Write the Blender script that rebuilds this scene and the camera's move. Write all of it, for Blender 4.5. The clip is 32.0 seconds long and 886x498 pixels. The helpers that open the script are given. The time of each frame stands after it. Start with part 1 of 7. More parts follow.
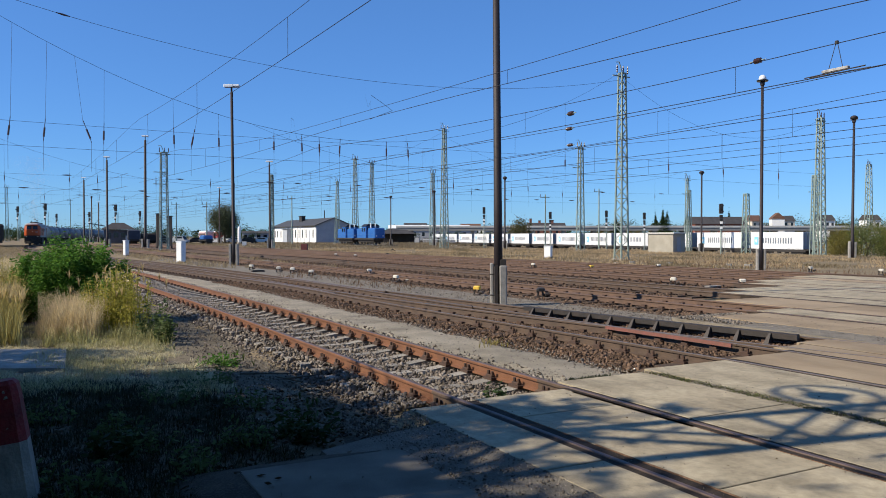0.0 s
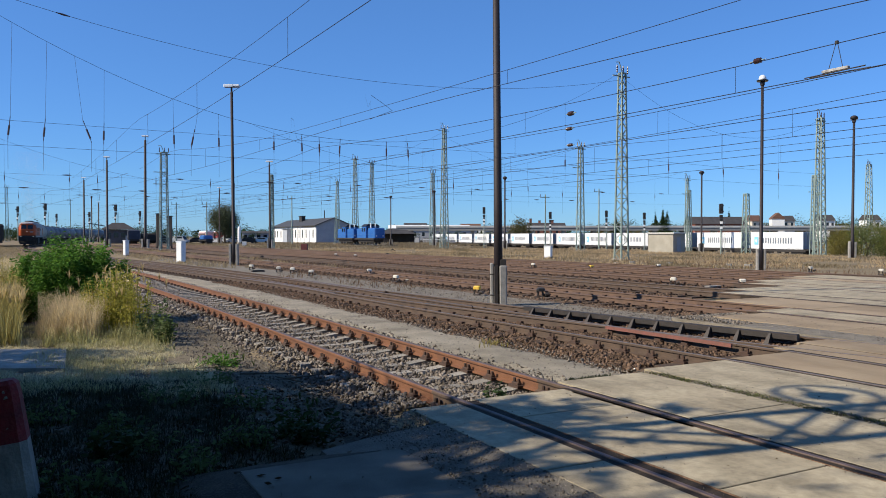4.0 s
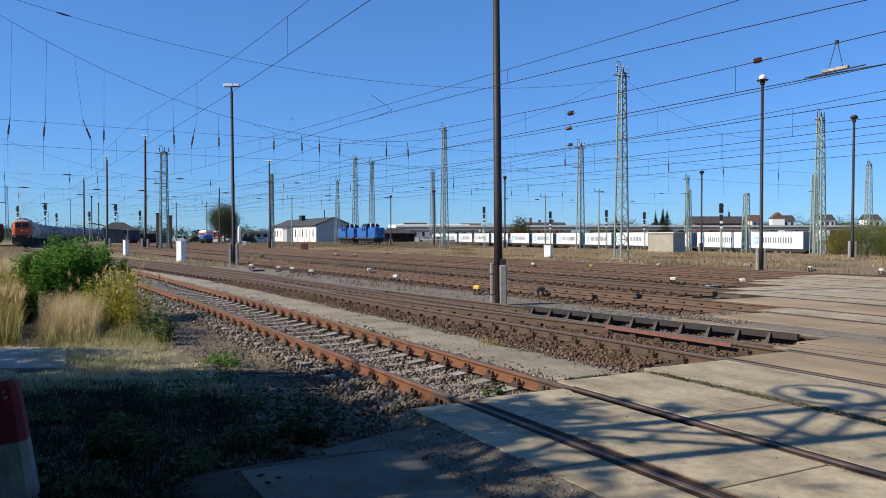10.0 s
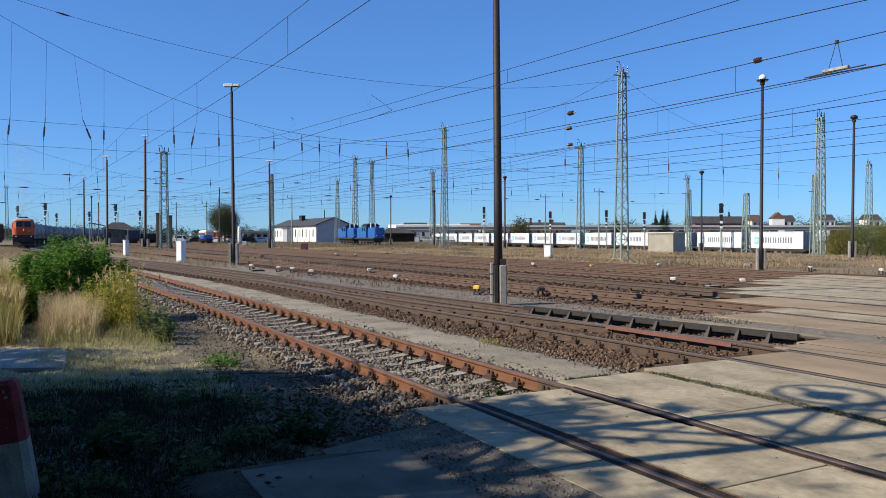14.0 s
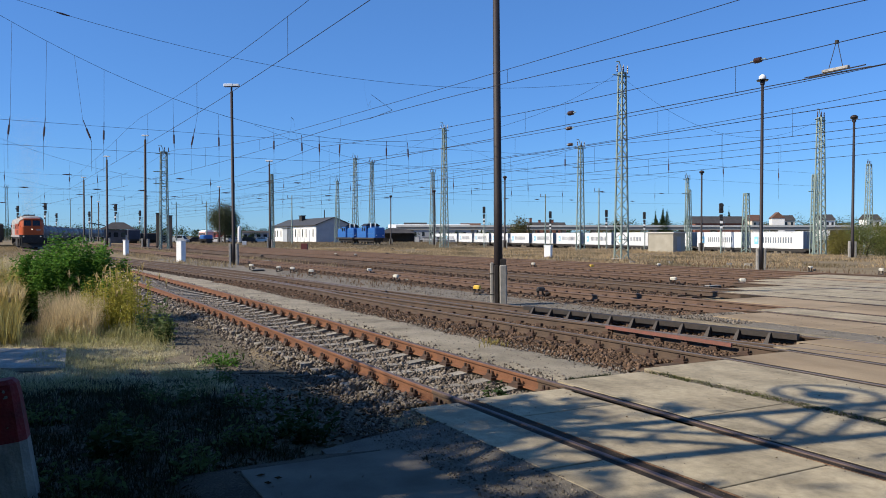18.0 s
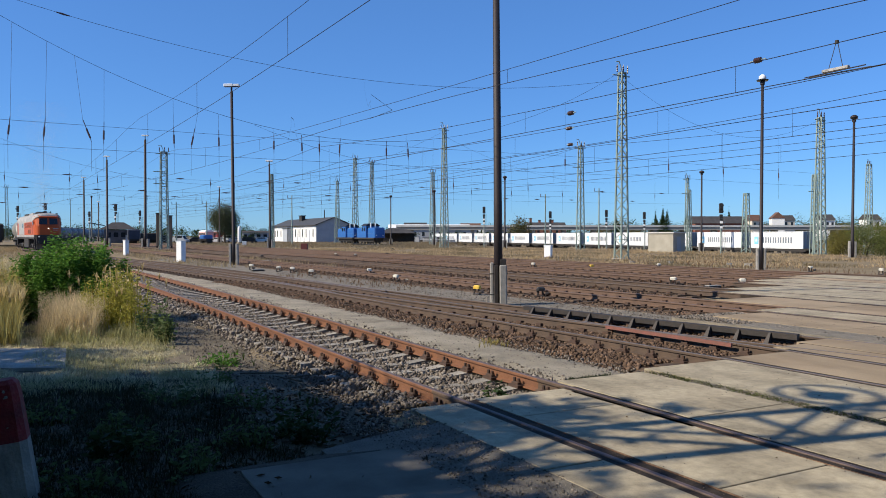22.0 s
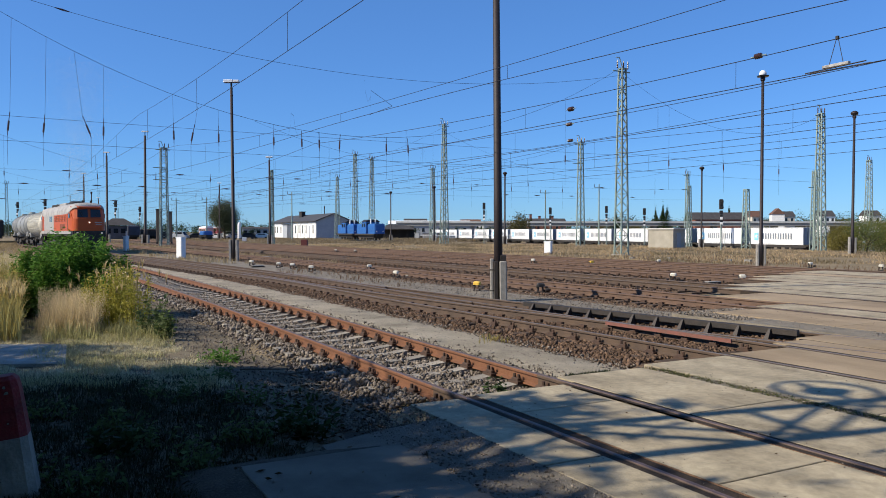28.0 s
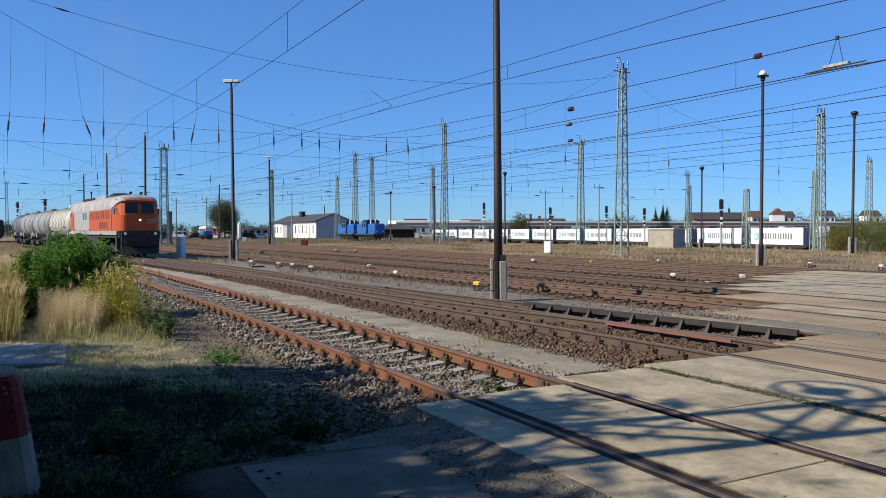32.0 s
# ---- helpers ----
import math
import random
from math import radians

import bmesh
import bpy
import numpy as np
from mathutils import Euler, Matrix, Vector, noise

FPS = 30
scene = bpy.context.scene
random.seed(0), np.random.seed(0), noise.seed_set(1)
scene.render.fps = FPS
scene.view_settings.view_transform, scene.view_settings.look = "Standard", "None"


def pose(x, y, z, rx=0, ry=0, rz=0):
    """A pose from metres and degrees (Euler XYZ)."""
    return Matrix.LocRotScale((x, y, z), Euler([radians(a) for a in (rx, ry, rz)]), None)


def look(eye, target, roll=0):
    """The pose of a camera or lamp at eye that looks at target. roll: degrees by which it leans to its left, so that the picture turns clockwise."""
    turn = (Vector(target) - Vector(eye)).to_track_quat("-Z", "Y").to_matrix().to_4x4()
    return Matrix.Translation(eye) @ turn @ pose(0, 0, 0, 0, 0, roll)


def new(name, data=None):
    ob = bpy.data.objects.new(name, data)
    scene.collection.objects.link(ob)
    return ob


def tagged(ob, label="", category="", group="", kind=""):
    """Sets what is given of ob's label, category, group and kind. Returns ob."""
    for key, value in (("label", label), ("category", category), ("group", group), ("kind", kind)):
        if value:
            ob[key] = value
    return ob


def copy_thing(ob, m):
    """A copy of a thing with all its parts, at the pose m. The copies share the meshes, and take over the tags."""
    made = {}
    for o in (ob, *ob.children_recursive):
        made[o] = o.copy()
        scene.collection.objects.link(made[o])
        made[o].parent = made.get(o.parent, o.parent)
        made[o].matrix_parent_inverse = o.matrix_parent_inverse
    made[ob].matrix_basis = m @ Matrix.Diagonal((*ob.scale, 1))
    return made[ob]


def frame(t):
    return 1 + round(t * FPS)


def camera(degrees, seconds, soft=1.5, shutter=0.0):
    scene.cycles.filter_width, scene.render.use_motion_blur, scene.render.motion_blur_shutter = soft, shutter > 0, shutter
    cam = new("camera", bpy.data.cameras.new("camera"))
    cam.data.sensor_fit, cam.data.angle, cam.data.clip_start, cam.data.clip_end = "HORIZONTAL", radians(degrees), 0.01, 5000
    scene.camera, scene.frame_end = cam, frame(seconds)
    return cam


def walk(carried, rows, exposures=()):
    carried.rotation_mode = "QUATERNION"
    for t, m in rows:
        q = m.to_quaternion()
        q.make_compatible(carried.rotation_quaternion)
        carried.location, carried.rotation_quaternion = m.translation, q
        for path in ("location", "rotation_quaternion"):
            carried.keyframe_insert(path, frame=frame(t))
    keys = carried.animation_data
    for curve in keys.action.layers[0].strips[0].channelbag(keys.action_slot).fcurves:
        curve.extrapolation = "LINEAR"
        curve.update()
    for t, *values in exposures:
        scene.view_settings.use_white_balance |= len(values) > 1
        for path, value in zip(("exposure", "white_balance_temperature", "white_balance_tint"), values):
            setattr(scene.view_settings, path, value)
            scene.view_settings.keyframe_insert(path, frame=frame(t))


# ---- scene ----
cam = camera(59.74, 32.0, soft=0.9)


def tilt(t, up):
    return (t, pose(0, 0, 1.81, 88.99 + up, 0, 0))


# the tripod head sinks a little after 22 s
walk(cam, [tilt(0, .025), tilt(6.4, .025), tilt(7.2, 0), tilt(16.7, -.012), tilt(17.0, -.085), tilt(17.3, -.012),
           tilt(22.1, -.01), tilt(22.5, -.135), tilt(22.9, -.26), tilt(23.5, -.29), tilt(24.0, -.25), tilt(24.5, -.297), tilt(32, -.302)],
     exposures=[(0, 0.42), (32, 0.42)])

# ---- light ----
SUN_AZ, SUN_EL = radians(252), radians(37)   # compass bearing of the sun, clockwise from +y
world = bpy.data.worlds.new("sky")
scene.world = world
world.use_nodes = True
wn = world.node_tree.nodes
sky = wn.new("ShaderNodeTexSky")
sky.sky_type, sky.sun_disc = "NISHITA", False
sky.sun_elevation, sky.sun_rotation = SUN_EL, SUN_AZ
sky.air_density, sky.dust_density, sky.ozone_density, sky.altitude = 1.0, 0.0, 1.5, 300
wn["Background"].inputs["Strength"].default_value = 0.078
tone = wn.new("ShaderNodeMix")        # the deep blue of a clear autumn sky
tone.data_type, tone.blend_type = "RGBA", "MULTIPLY"
tone.inputs["Factor"].default_value = 1.0
tone.inputs["B"].default_value = (.445, .82, 1.45, 1)
world.node_tree.links.new(sky.outputs[0], tone.inputs["A"])
even = wn.new("ShaderNodeMix")        # thin even haze through the whole dome
even.data_type = "RGBA"
even.inputs["Factor"].default_value = .3
even.inputs["B"].default_value = (1.28, 3.25, 6.8, 1)
world.node_tree.links.new(tone.outputs["Result"], even.inputs["A"])
world.node_tree.links.new(even.outputs["Result"], wn["Background"].inputs["Color"])
sun = new("sun", bpy.data.lights.new("sun", "SUN"))
sun.data.energy, sun.data.angle, sun.data.color = 5.0, radians(0.55), (1.0, 0.905, 0.75)
sun.matrix_world = look((-30, -10, 30), (-30 - math.sin(SUN_AZ) * math.cos(SUN_EL), -10 - math.cos(SUN_AZ) * math.cos(SUN_EL), 30 - math.sin(SUN_EL)))


# ---- materials ----
def mat(name, a, b=None, scale=6.0, rough=0.75, metal=0.0, bump=0.0, fine=60.0, c=None, island=0.0, rand=0.0, spec=0.4, stretch=(1, 1, 1), dirt=0.0, trans=0.0):
    """a, b: two tones mixed by a coarse noise; c: a third one in fine specks; island, rand: how far the value varies piece by piece."""
    m = bpy.data.materials.new(name)
    m.use_nodes = True
    nt = m.node_tree
    nd, ln = nt.nodes, nt.links
    bs = nd["Principled BSDF"]
    bs.inputs["Roughness"].default_value, bs.inputs["Metallic"].default_value = rough, metal
    bs.inputs["Specular IOR Level"].default_value = spec if rough < .85 else min(spec, .15)
    b = b or tuple(x * 0.8 for x in a)
    c = c or tuple(x * 0.75 for x in a)
    if max(a) < .55:
        a, b, c = (tuple(x * .84 for x in v) for v in (a, b, c))
    tc, mp = nd.new("ShaderNodeTexCoord"), nd.new("ShaderNodeMapping")
    mp.inputs["Scale"].default_value = stretch
    ln.new(tc.outputs["Object"], mp.inputs["Vector"])
    n1, n2 = nd.new("ShaderNodeTexNoise"), nd.new("ShaderNodeTexNoise")
    n1.inputs["Scale"].default_value, n1.inputs["Detail"].default_value = scale, 5
    n2.inputs["Scale"].default_value, n2.inputs["Detail"].default_value = fine, 3
    r1, r2 = nd.new("ShaderNodeValToRGB"), nd.new("ShaderNodeValToRGB")
    for n in (n1, n2):
        ln.new(mp.outputs[0], n.inputs["Vector"])
    r1.color_ramp.elements[0].position, r1.color_ramp.elements[1].position = 0.35, 0.65
    r1.color_ramp.elements[0].color, r1.color_ramp.elements[1].color = (*a, 1), (*b, 1)
    ln.new(n1.outputs["Fac"], r1.inputs["Fac"])
    r2.color_ramp.elements[0].position, r2.color_ramp.elements[1].position = 0.45, 0.75
    r2.color_ramp.elements[0].color, r2.color_ramp.elements[1].color = (0, 0, 0, 1), (1, 1, 1, 1)
    ln.new(n2.outputs["Fac"], r2.inputs["Fac"])
    mx = nd.new("ShaderNodeMix")
    mx.data_type = "RGBA"
    ln.new(r2.outputs["Color"], mx.inputs["Factor"])
    ln.new(r1.outputs["Color"], mx.inputs["A"])
    mx.inputs["B"].default_value = (*c, 1)
    out = mx.outputs["Result"]
    for amount, node, sock in ((island, "ShaderNodeNewGeometry", "Random Per Island"), (rand, "ShaderNodeObjectInfo", "Random")):
        if amount:
            src, mr, hs = nd.new(node), nd.new("ShaderNodeMapRange"), nd.new("ShaderNodeHueSaturation")
            mr.inputs["To Min"].default_value, mr.inputs["To Max"].default_value = 1 - amount, 1 + amount
            ln.new(src.outputs[sock], mr.inputs["Value"])
            ln.new(mr.outputs[0], hs.inputs["Value"])
            ln.new(out, hs.inputs["Color"])
            out = hs.outputs["Color"]
    ln.new(out, bs.inputs["Base Color"])
    if bump:
        bp = nd.new("ShaderNodeBump")
        bp.inputs["Strength"].default_value, bp.inputs["Distance"].default_value = min(1, bump), 0.02
        ln.new(n2.outputs["Fac"], bp.inputs["Height"])
        ln.new(bp.outputs[0], bs.inputs["Normal"])
    if trans:
        bs.inputs["Transmission Weight"].default_value = trans
    return m


def stained(m, scale, low, high=1.06, stretch=(1, 1, 1)):
    """Lays broad stains over a material: its value runs from low to high in patches."""
    nt = m.node_tree
    nd, ln = nt.nodes, nt.links
    bs = nd["Principled BSDF"]
    src = bs.inputs["Base Color"].links[0].from_socket
    tc, mp, no, mr, hs = (nd.new("ShaderNode" + k) for k in ("TexCoord", "Mapping", "TexNoise", "MapRange", "HueSaturation"))
    mp.inputs["Scale"].default_value = stretch
    no.inputs["Scale"].default_value, no.inputs["Detail"].default_value, no.inputs["Roughness"].default_value = scale, 6, .62
    mr.inputs["From Min"].default_value, mr.inputs["From Max"].default_value = .33, .58
    mr.inputs["To Min"].default_value, mr.inputs["To Max"].default_value = low, high
    ln.new(tc.outputs["Object"], mp.inputs["Vector"])
    ln.new(mp.outputs[0], no.inputs["Vector"])
    ln.new(no.outputs["Fac"], mr.inputs["Value"])
    ln.new(mr.outputs[0], hs.inputs["Value"])
    ln.new(src, hs.inputs["Color"])
    ln.new(hs.outputs["Color"], bs.inputs["Base Color"])
    return m


def plain(name, a, rough=0.5, metal=0.0, glow=0.0):
    m = bpy.data.materials.new(name)
    m.use_nodes = True
    bs = m.node_tree.nodes["Principled BSDF"]
    bs.inputs["Base Color"].default_value = (*a, 1)
    bs.inputs["Roughness"].default_value, bs.inputs["Metallic"].default_value = rough, metal
    if glow:
        bs.inputs["Emission Color"].default_value, bs.inputs["Emission Strength"].default_value = (*a, 1), glow
    return m


SOIL = mat("soil", (.20, .165, .11), (.11, .09, .062), 1.3, .95, bump=.9, fine=40, c=(.20, .17, .12))
YARD = mat("yard_soil", (.30, .225, .13), (.21, .165, .095), .35, .95, bump=.5, fine=14, c=(.16, .13, .085))
SAND = stained(mat("sandy_gravel", (.43, .375, .285), (.34, .295, .22), 1.6, .95, bump=.8, fine=150, c=(.19, .17, .14)), 1.4, .7)
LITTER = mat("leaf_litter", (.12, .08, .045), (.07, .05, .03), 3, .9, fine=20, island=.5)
# soil of the shaded bank: the tree shade is put into its base colour
SHADEEARTH = stained(mat("dark_trodden_earth", (.085, .068, .048), (.055, .045, .033), 2, .95, bump=.8, fine=50, c=(.12, .10, .075)), 1.5, .7)
# gravel toned below the plain grey one, with shade painted into the colour
SHADEGRAVEL = mat("dark_fine_gravel", (.22, .19, .15), (.15, .13, .105), 4, .95, bump=.9, fine=110, c=(.24, .22, .19))
GRAVEL = mat("grey_gravel", (.27, .23, .172), (.18, .155, .115), 2.5, .95, bump=.9, fine=90, c=(.30, .28, .25))
BALLAST = mat("ballast_bed", (.13, .10, .08), (.085, .065, .052), 3, .95, bump=1, fine=38, c=(.21, .17, .135))
RUSTBED = stained(mat("rusty_ballast_bed", (.155, .10, .065), (.10, .069, .047), 2, .95, bump=1, fine=30, c=(.215, .16, .115)), .5, .62, 1.15)
STONE = mat("ballast_stone", (.25, .215, .18), (.125, .10, .08), 9, .9, bump=.3, fine=70, island=.6)
RUSTSTONE = mat("rusty_stone", (.165, .105, .07), (.085, .058, .042), 9, .9, bump=.3, fine=70, island=.55)
YARDRUST = mat("yard_rail_rust", (.155, .094, .063), (.11, .07, .05), 4, .8, bump=.3, fine=50)
RUST = mat("rail_rust", (.225, .098, .046), (.155, .07, .036), 4, .8, bump=.3, fine=50, c=(.15, .06, .03))
DARKRUST = mat("dark_rail_rust", (.115, .075, .05), (.075, .052, .038), 4, .75, bump=.3, fine=50)
HEAD = mat("rail_head", (.155, .105, .092), (.105, .072, .064), 8, .6, .2, fine=90)
SHINE = mat("worn_rail_head", (.165, .135, .12), (.11, .09, .08), 8, .55, .25, fine=90)
EDGEIRON = mat("rusty_edge_iron", (.15, .085, .052), (.09, .056, .038), 3, .85, bump=.4, fine=40, c=(.22, .15, .10))
BLACKSTEEL = mat("black_steel", (.045, .04, .036), (.07, .055, .046), 6, .55, .3, bump=.2)
CLIP = mat("rail_fastening", (.10, .055, .035), (.065, .04, .03), 12, .8, bump=.3)
SLEEPER = mat("concrete_sleeper", (.36, .33, .28), (.27, .245, .21), 5, .9, bump=.4, fine=50, c=(.2, .17, .14), rand=.2)
WOODSLEEPER = mat("timber_sleeper", (.12, .085, .06), (.08, .058, .045), 5, .9, bump=.6, fine=40, rand=.25)
SLAB = stained(stained(mat("concrete_slab", (.485, .415, .29), (.40, .335, .23), 1.1, .88, bump=.3, fine=170, c=(.29, .245, .17), rand=.08), 2.1, .64, 1.06, (1, .55, 1)), 11, .84, 1.08)
# weathered slab concrete with the deep shade of the canopy in its colour
SHADESLAB = stained(mat("dark_weathered_concrete", (.205, .183, .148), (.15, .133, .108), 1.2, .9, bump=.2, fine=110, c=(.19, .17, .135)), 1.6, .72)
SLABRUST = stained(mat("rust_stained_slab", (.385, .30, .195), (.30, .225, .142), .8, .88, bump=.25, fine=120, c=(.30, .22, .145), rand=.07), .9, .76, 1.06, (1, .35, 1))
# near-black fill, laid almost flush in the grooves and joints
GROOVE = mat("dirty_groove", (.035, .028, .023), (.06, .045, .034), 6, .95, bump=.6, fine=60)
POST = mat("concrete_post", (.40, .38, .34), (.30, .285, .26), 5, .9, bump=.4, fine=60, c=(.22, .2, .18))
POLE = mat("brown_steel_pole", (.032, .024, .025), (.022, .018, .019), 3, .6, .2, bump=.15, fine=30, c=(.055, .034, .03))
GALV = mat("green_grey_steel", (.33, .41, .36), (.25, .32, .28), 2, .6, .2, fine=30, c=(.17, .19, .155))
WIRE = plain("wire", (.03, .03, .034), .6, .3)
INSUL = plain("insulator_brown", (.06, .03, .025), .3)
WHITE = mat("white_paint", (.80, .80, .78), (.70, .70, .68), 3, .55, fine=25, c=(.6, .59, .56))
BLACKP = mat("black_paint", (.02, .02, .022), (.035, .033, .03), 6, .5)
GREYBOX = mat("light_grey_plastic", (.74, .76, .78), (.66, .68, .70), 4, .5, fine=25)
YELLOW = mat("yellow_paint", (.72, .46, .06), (.60, .38, .06), 8, .6, fine=40)
ORANGE = mat("orange_paint", (.54, .09, .008), (.46, .072, .008), 1.5, .5, fine=20, c=(.42, .075, .012))
LOCOGREY = mat("light_grey_paint", (.43, .425, .40), (.35, .345, .325), 1.5, .55, fine=16, c=(.27, .255, .235))
ROOFGREY = mat("sooty_grey_roof", (.46, .44, .41), (.30, .285, .27), 1.2, .65, fine=10, c=(.2, .19, .18))
UNDER = mat("grimy_underframe", (.032, .029, .027), (.05, .044, .038), 4, .8, bump=.3)
GLASS = plain("dark_glass", (.015, .018, .022), .06)
CREAM = mat("cream_tank_paint", (.58, .555, .47), (.48, .455, .38), 1.2, .6, fine=9, c=(.34, .31, .25))
TANKGREY = mat("grey_tank_paint", (.30, .315, .315), (.23, .245, .245), 1.2, .6, fine=9, c=(.20, .19, .175))
TANKDARK = mat("blue_grey_tank_paint", (.20, .225, .25), (.15, .17, .20), 1.2, .55, fine=9, c=(.10, .105, .12))
BLUE = mat("blue_loco_paint", (.03, .15, .46), (.024, .12, .38), 2, .5, fine=20)
LAMPON = plain("headlight_lit", (1.0, .86, .62), .3, 0, 1.3)
DIMLIGHT = plain("headlight_dim", (.5, .46, .4), .3, 0, .25)
DARKORANGE = mat("sooty_orange_paint", (.26, .07, .025), (.18, .055, .025), 3, .6, fine=30)
SIGRED = mat("faded_red_paint", (.24, .09, .07), (.17, .085, .06), 9, .7, fine=60)
CONTW = mat("white_container_steel", (.76, .77, .77), (.69, .70, .70), .5, .5, fine=6, c=(.58, .57, .55), rand=.05)
# grey of the sunless container ends, their shade put into the colour
CONTG = mat("grey_container_end", (.33, .36, .40), (.27, .29, .33), .7, .55, fine=8)
SMOKE = plain("pale_exhaust_smoke", (.62, .62, .62), 1.0)
LOGOBLUE = plain("pale_blue_print", (.20, .52, .72), .5)
LETTER = plain("dark_print", (.13, .15, .185), .6)


# ---- building blocks ----
class MB:
    """Collects vertices and faces of one mesh."""

    def __init__(self):
        self.v, self.f = [], []

    def add(self, vs, fs):
        k = len(self.v)
        self.v += [tuple(p) for p in vs]
        self.f += [tuple(i + k for i in q) for q in fs]
        return self

    def box(self, x0, x1, y0, y1, z0, z1, m=None, c=0.0):
        """A box; c chamfers its four upright edges and its top."""
        if c:
            ring = [(x0 + c, y0), (x1 - c, y0), (x1, y0 + c), (x1, y1 - c), (x1 - c, y1), (x0 + c, y1), (x0, y1 - c), (x0, y0 + c)]
            cx, cy = (x0 + x1) / 2, (y0 + y1) / 2
            sx, sy = 1 - 2 * c / (x1 - x0), 1 - 2 * c / (y1 - y0)
            vs = [(*p, z0) for p in ring] + [(*p, z1 - c) for p in ring] + [(cx + (p[0] - cx) * sx, cy + (p[1] - cy) * sy, z1) for p in ring]
            fs = [tuple(range(7, -1, -1)), tuple(range(16, 24))]
            for r in (0, 8):
                fs += [(r + i, r + (i + 1) % 8, r + 8 + (i + 1) % 8, r + 8 + i) for i in range(8)]
        else:
            vs = [(x, y, z) for z in (z0, z1) for x, y in ((x0, y0), (x1, y0), (x1, y1), (x0, y1))]
            fs = [(3, 2, 1, 0), (4, 5, 6, 7), (0, 1, 5, 4), (1, 2, 6, 5), (2, 3, 7, 6), (3, 0, 4, 7)]
        return self.add([m @ Vector(p) for p in vs] if m else vs, fs)

    def rod(self, a, b, r, n=6, r2=None):
        """A bar from a to b, of n sides."""
        a, b = Vector(a), Vector(b)
        d = (b - a).normalized()
        u = d.cross(Vector((0, 0, 1)) if abs(d.z) < .9 else Vector((1, 0, 0))).normalized()
        w = d.cross(u)
        r2 = r if r2 is None else r2
        vs = [p + (u * math.cos(6.28319 * (i + .5) / n) + w * math.sin(6.28319 * (i + .5) / n)) * q for p, q in ((a, r), (b, r2)) for i in range(n)]
        return self.add(vs, [(i, (i + 1) % n, n + (i + 1) % n, n + i) for i in range(n)] + [tuple(range(n - 1, -1, -1)), tuple(range(n, 2 * n))])

    def lathe(self, rows, n=16, axis="z", at=(0, 0, 0)):
        """Turned shape from rows of (radius, height)."""
        vs = []
        for r, h in rows:
            for i in range(n):
                c, s = r * math.cos(6.28319 * i / n), r * math.sin(6.28319 * i / n)
                p = (c, s, h) if axis == "z" else (c, h, s) if axis == "y" else (h, c, s)
                vs.append((p[0] + at[0], p[1] + at[1], p[2] + at[2]))
        fs = [(k * n + i, k * n + (i + 1) % n, k * n + n + (i + 1) % n, k * n + n + i) for k in range(len(rows) - 1) for i in range(n)]
        fs += [tuple(range(n - 1, -1, -1)), tuple(range(len(vs) - n, len(vs)))]
        return self.add(vs, fs)

    def sweep(self, path, profile, closed=True, caps=True):
        """Profile (across, up) carried along a path of (place, across-vector)."""
        n = len(profile)
        vs = [Vector(p) + Vector(q) * a + Vector((0, 0, u)) for p, q in path for a, u in profile]
        last = n if closed else n - 1
        fs = [(k * n + i, k * n + (i + 1) % n, k * n + n + (i + 1) % n, k * n + n + i) for k in range(len(path) - 1) for i in range(last)]
        if caps and closed:
            fs += [tuple(range(n - 1, -1, -1)), tuple(range(len(vs) - n, len(vs)))]
        return self.add(vs, fs)

    def cable(self, pts, r, n=4):
        pts = [Vector(p) for p in pts]
        path = []
        for i, p in enumerate(pts):
            d = pts[min(i + 1, len(pts) - 1)] - pts[max(i - 1, 0)]
            path.append((p, Vector((d.y, -d.x, 0)).normalized() if abs(d.x) + abs(d.y) > 1e-6 else Vector((1, 0, 0))))
        return self.sweep(path, [(r * math.cos(6.283 * i / n), r * math.sin(6.283 * i / n)) for i in range(n)])

    def mesh(self, name, material, smooth=False):
        me = bpy.data.meshes.new(name)
        me.from_pydata(self.v, [], self.f)
        bm = bmesh.new()
        bm.from_mesh(me)
        bmesh.ops.recalc_face_normals(bm, faces=bm.faces)
        bm.to_mesh(me)
        bm.free()
        if smooth:
            for p in me.polygons:
                p.use_smooth = True
        me.materials.append(material)
        return me


def part(name, mb, material, parent=None, label="", smooth=False, at=None):
    ob = new(name, mb if isinstance(mb, bpy.types.Mesh) else mb.mesh(name, material, smooth))
    if parent:
        ob.parent = parent
    if at is not None:
        ob.matrix_basis = at
    return tagged(ob, label)


def thing(name, label, category, group="", kind="", at=None):
    ob = tagged(new(name), label, category, group, kind)
    ob.empty_display_size = 0.2
    if at is not None:
        ob.matrix_basis = at
    return ob


def soup(name, vs, fs, material, parent=None):
    """One mesh straight from arrays."""
    me = bpy.data.meshes.new(name)
    me.vertices.add(len(vs))
    me.vertices.foreach_set("co", np.asarray(vs, np.float32).ravel())
    k = fs.shape[1]
    me.loops.add(fs.size)
    me.loops.foreach_set("vertex_index", fs.astype(np.int32).ravel())
    me.polygons.add(len(fs))
    me.polygons.foreach_set("loop_start", np.arange(0, fs.size, k, dtype=np.int32))
    me.update(calc_edges=True)
    me.validate()
    me.materials.append(material)
    ob = new(name, me)
    if parent:
        ob.parent = parent
    return ob


def smooth01(t):
    t = np.clip(t, 0, 1)
    return t * t * (3 - 2 * t)


# ---- plan ----
# the tracks run at 28 degrees to the line of sight: along them m, across them n
AL, AC = Vector((-.473, .881)), Vector((.881, .473))


def spot(n, m, z=0.0):
    return Vector((AC.x * n + AL.x * m, AC.y * n + AL.y * m, z))


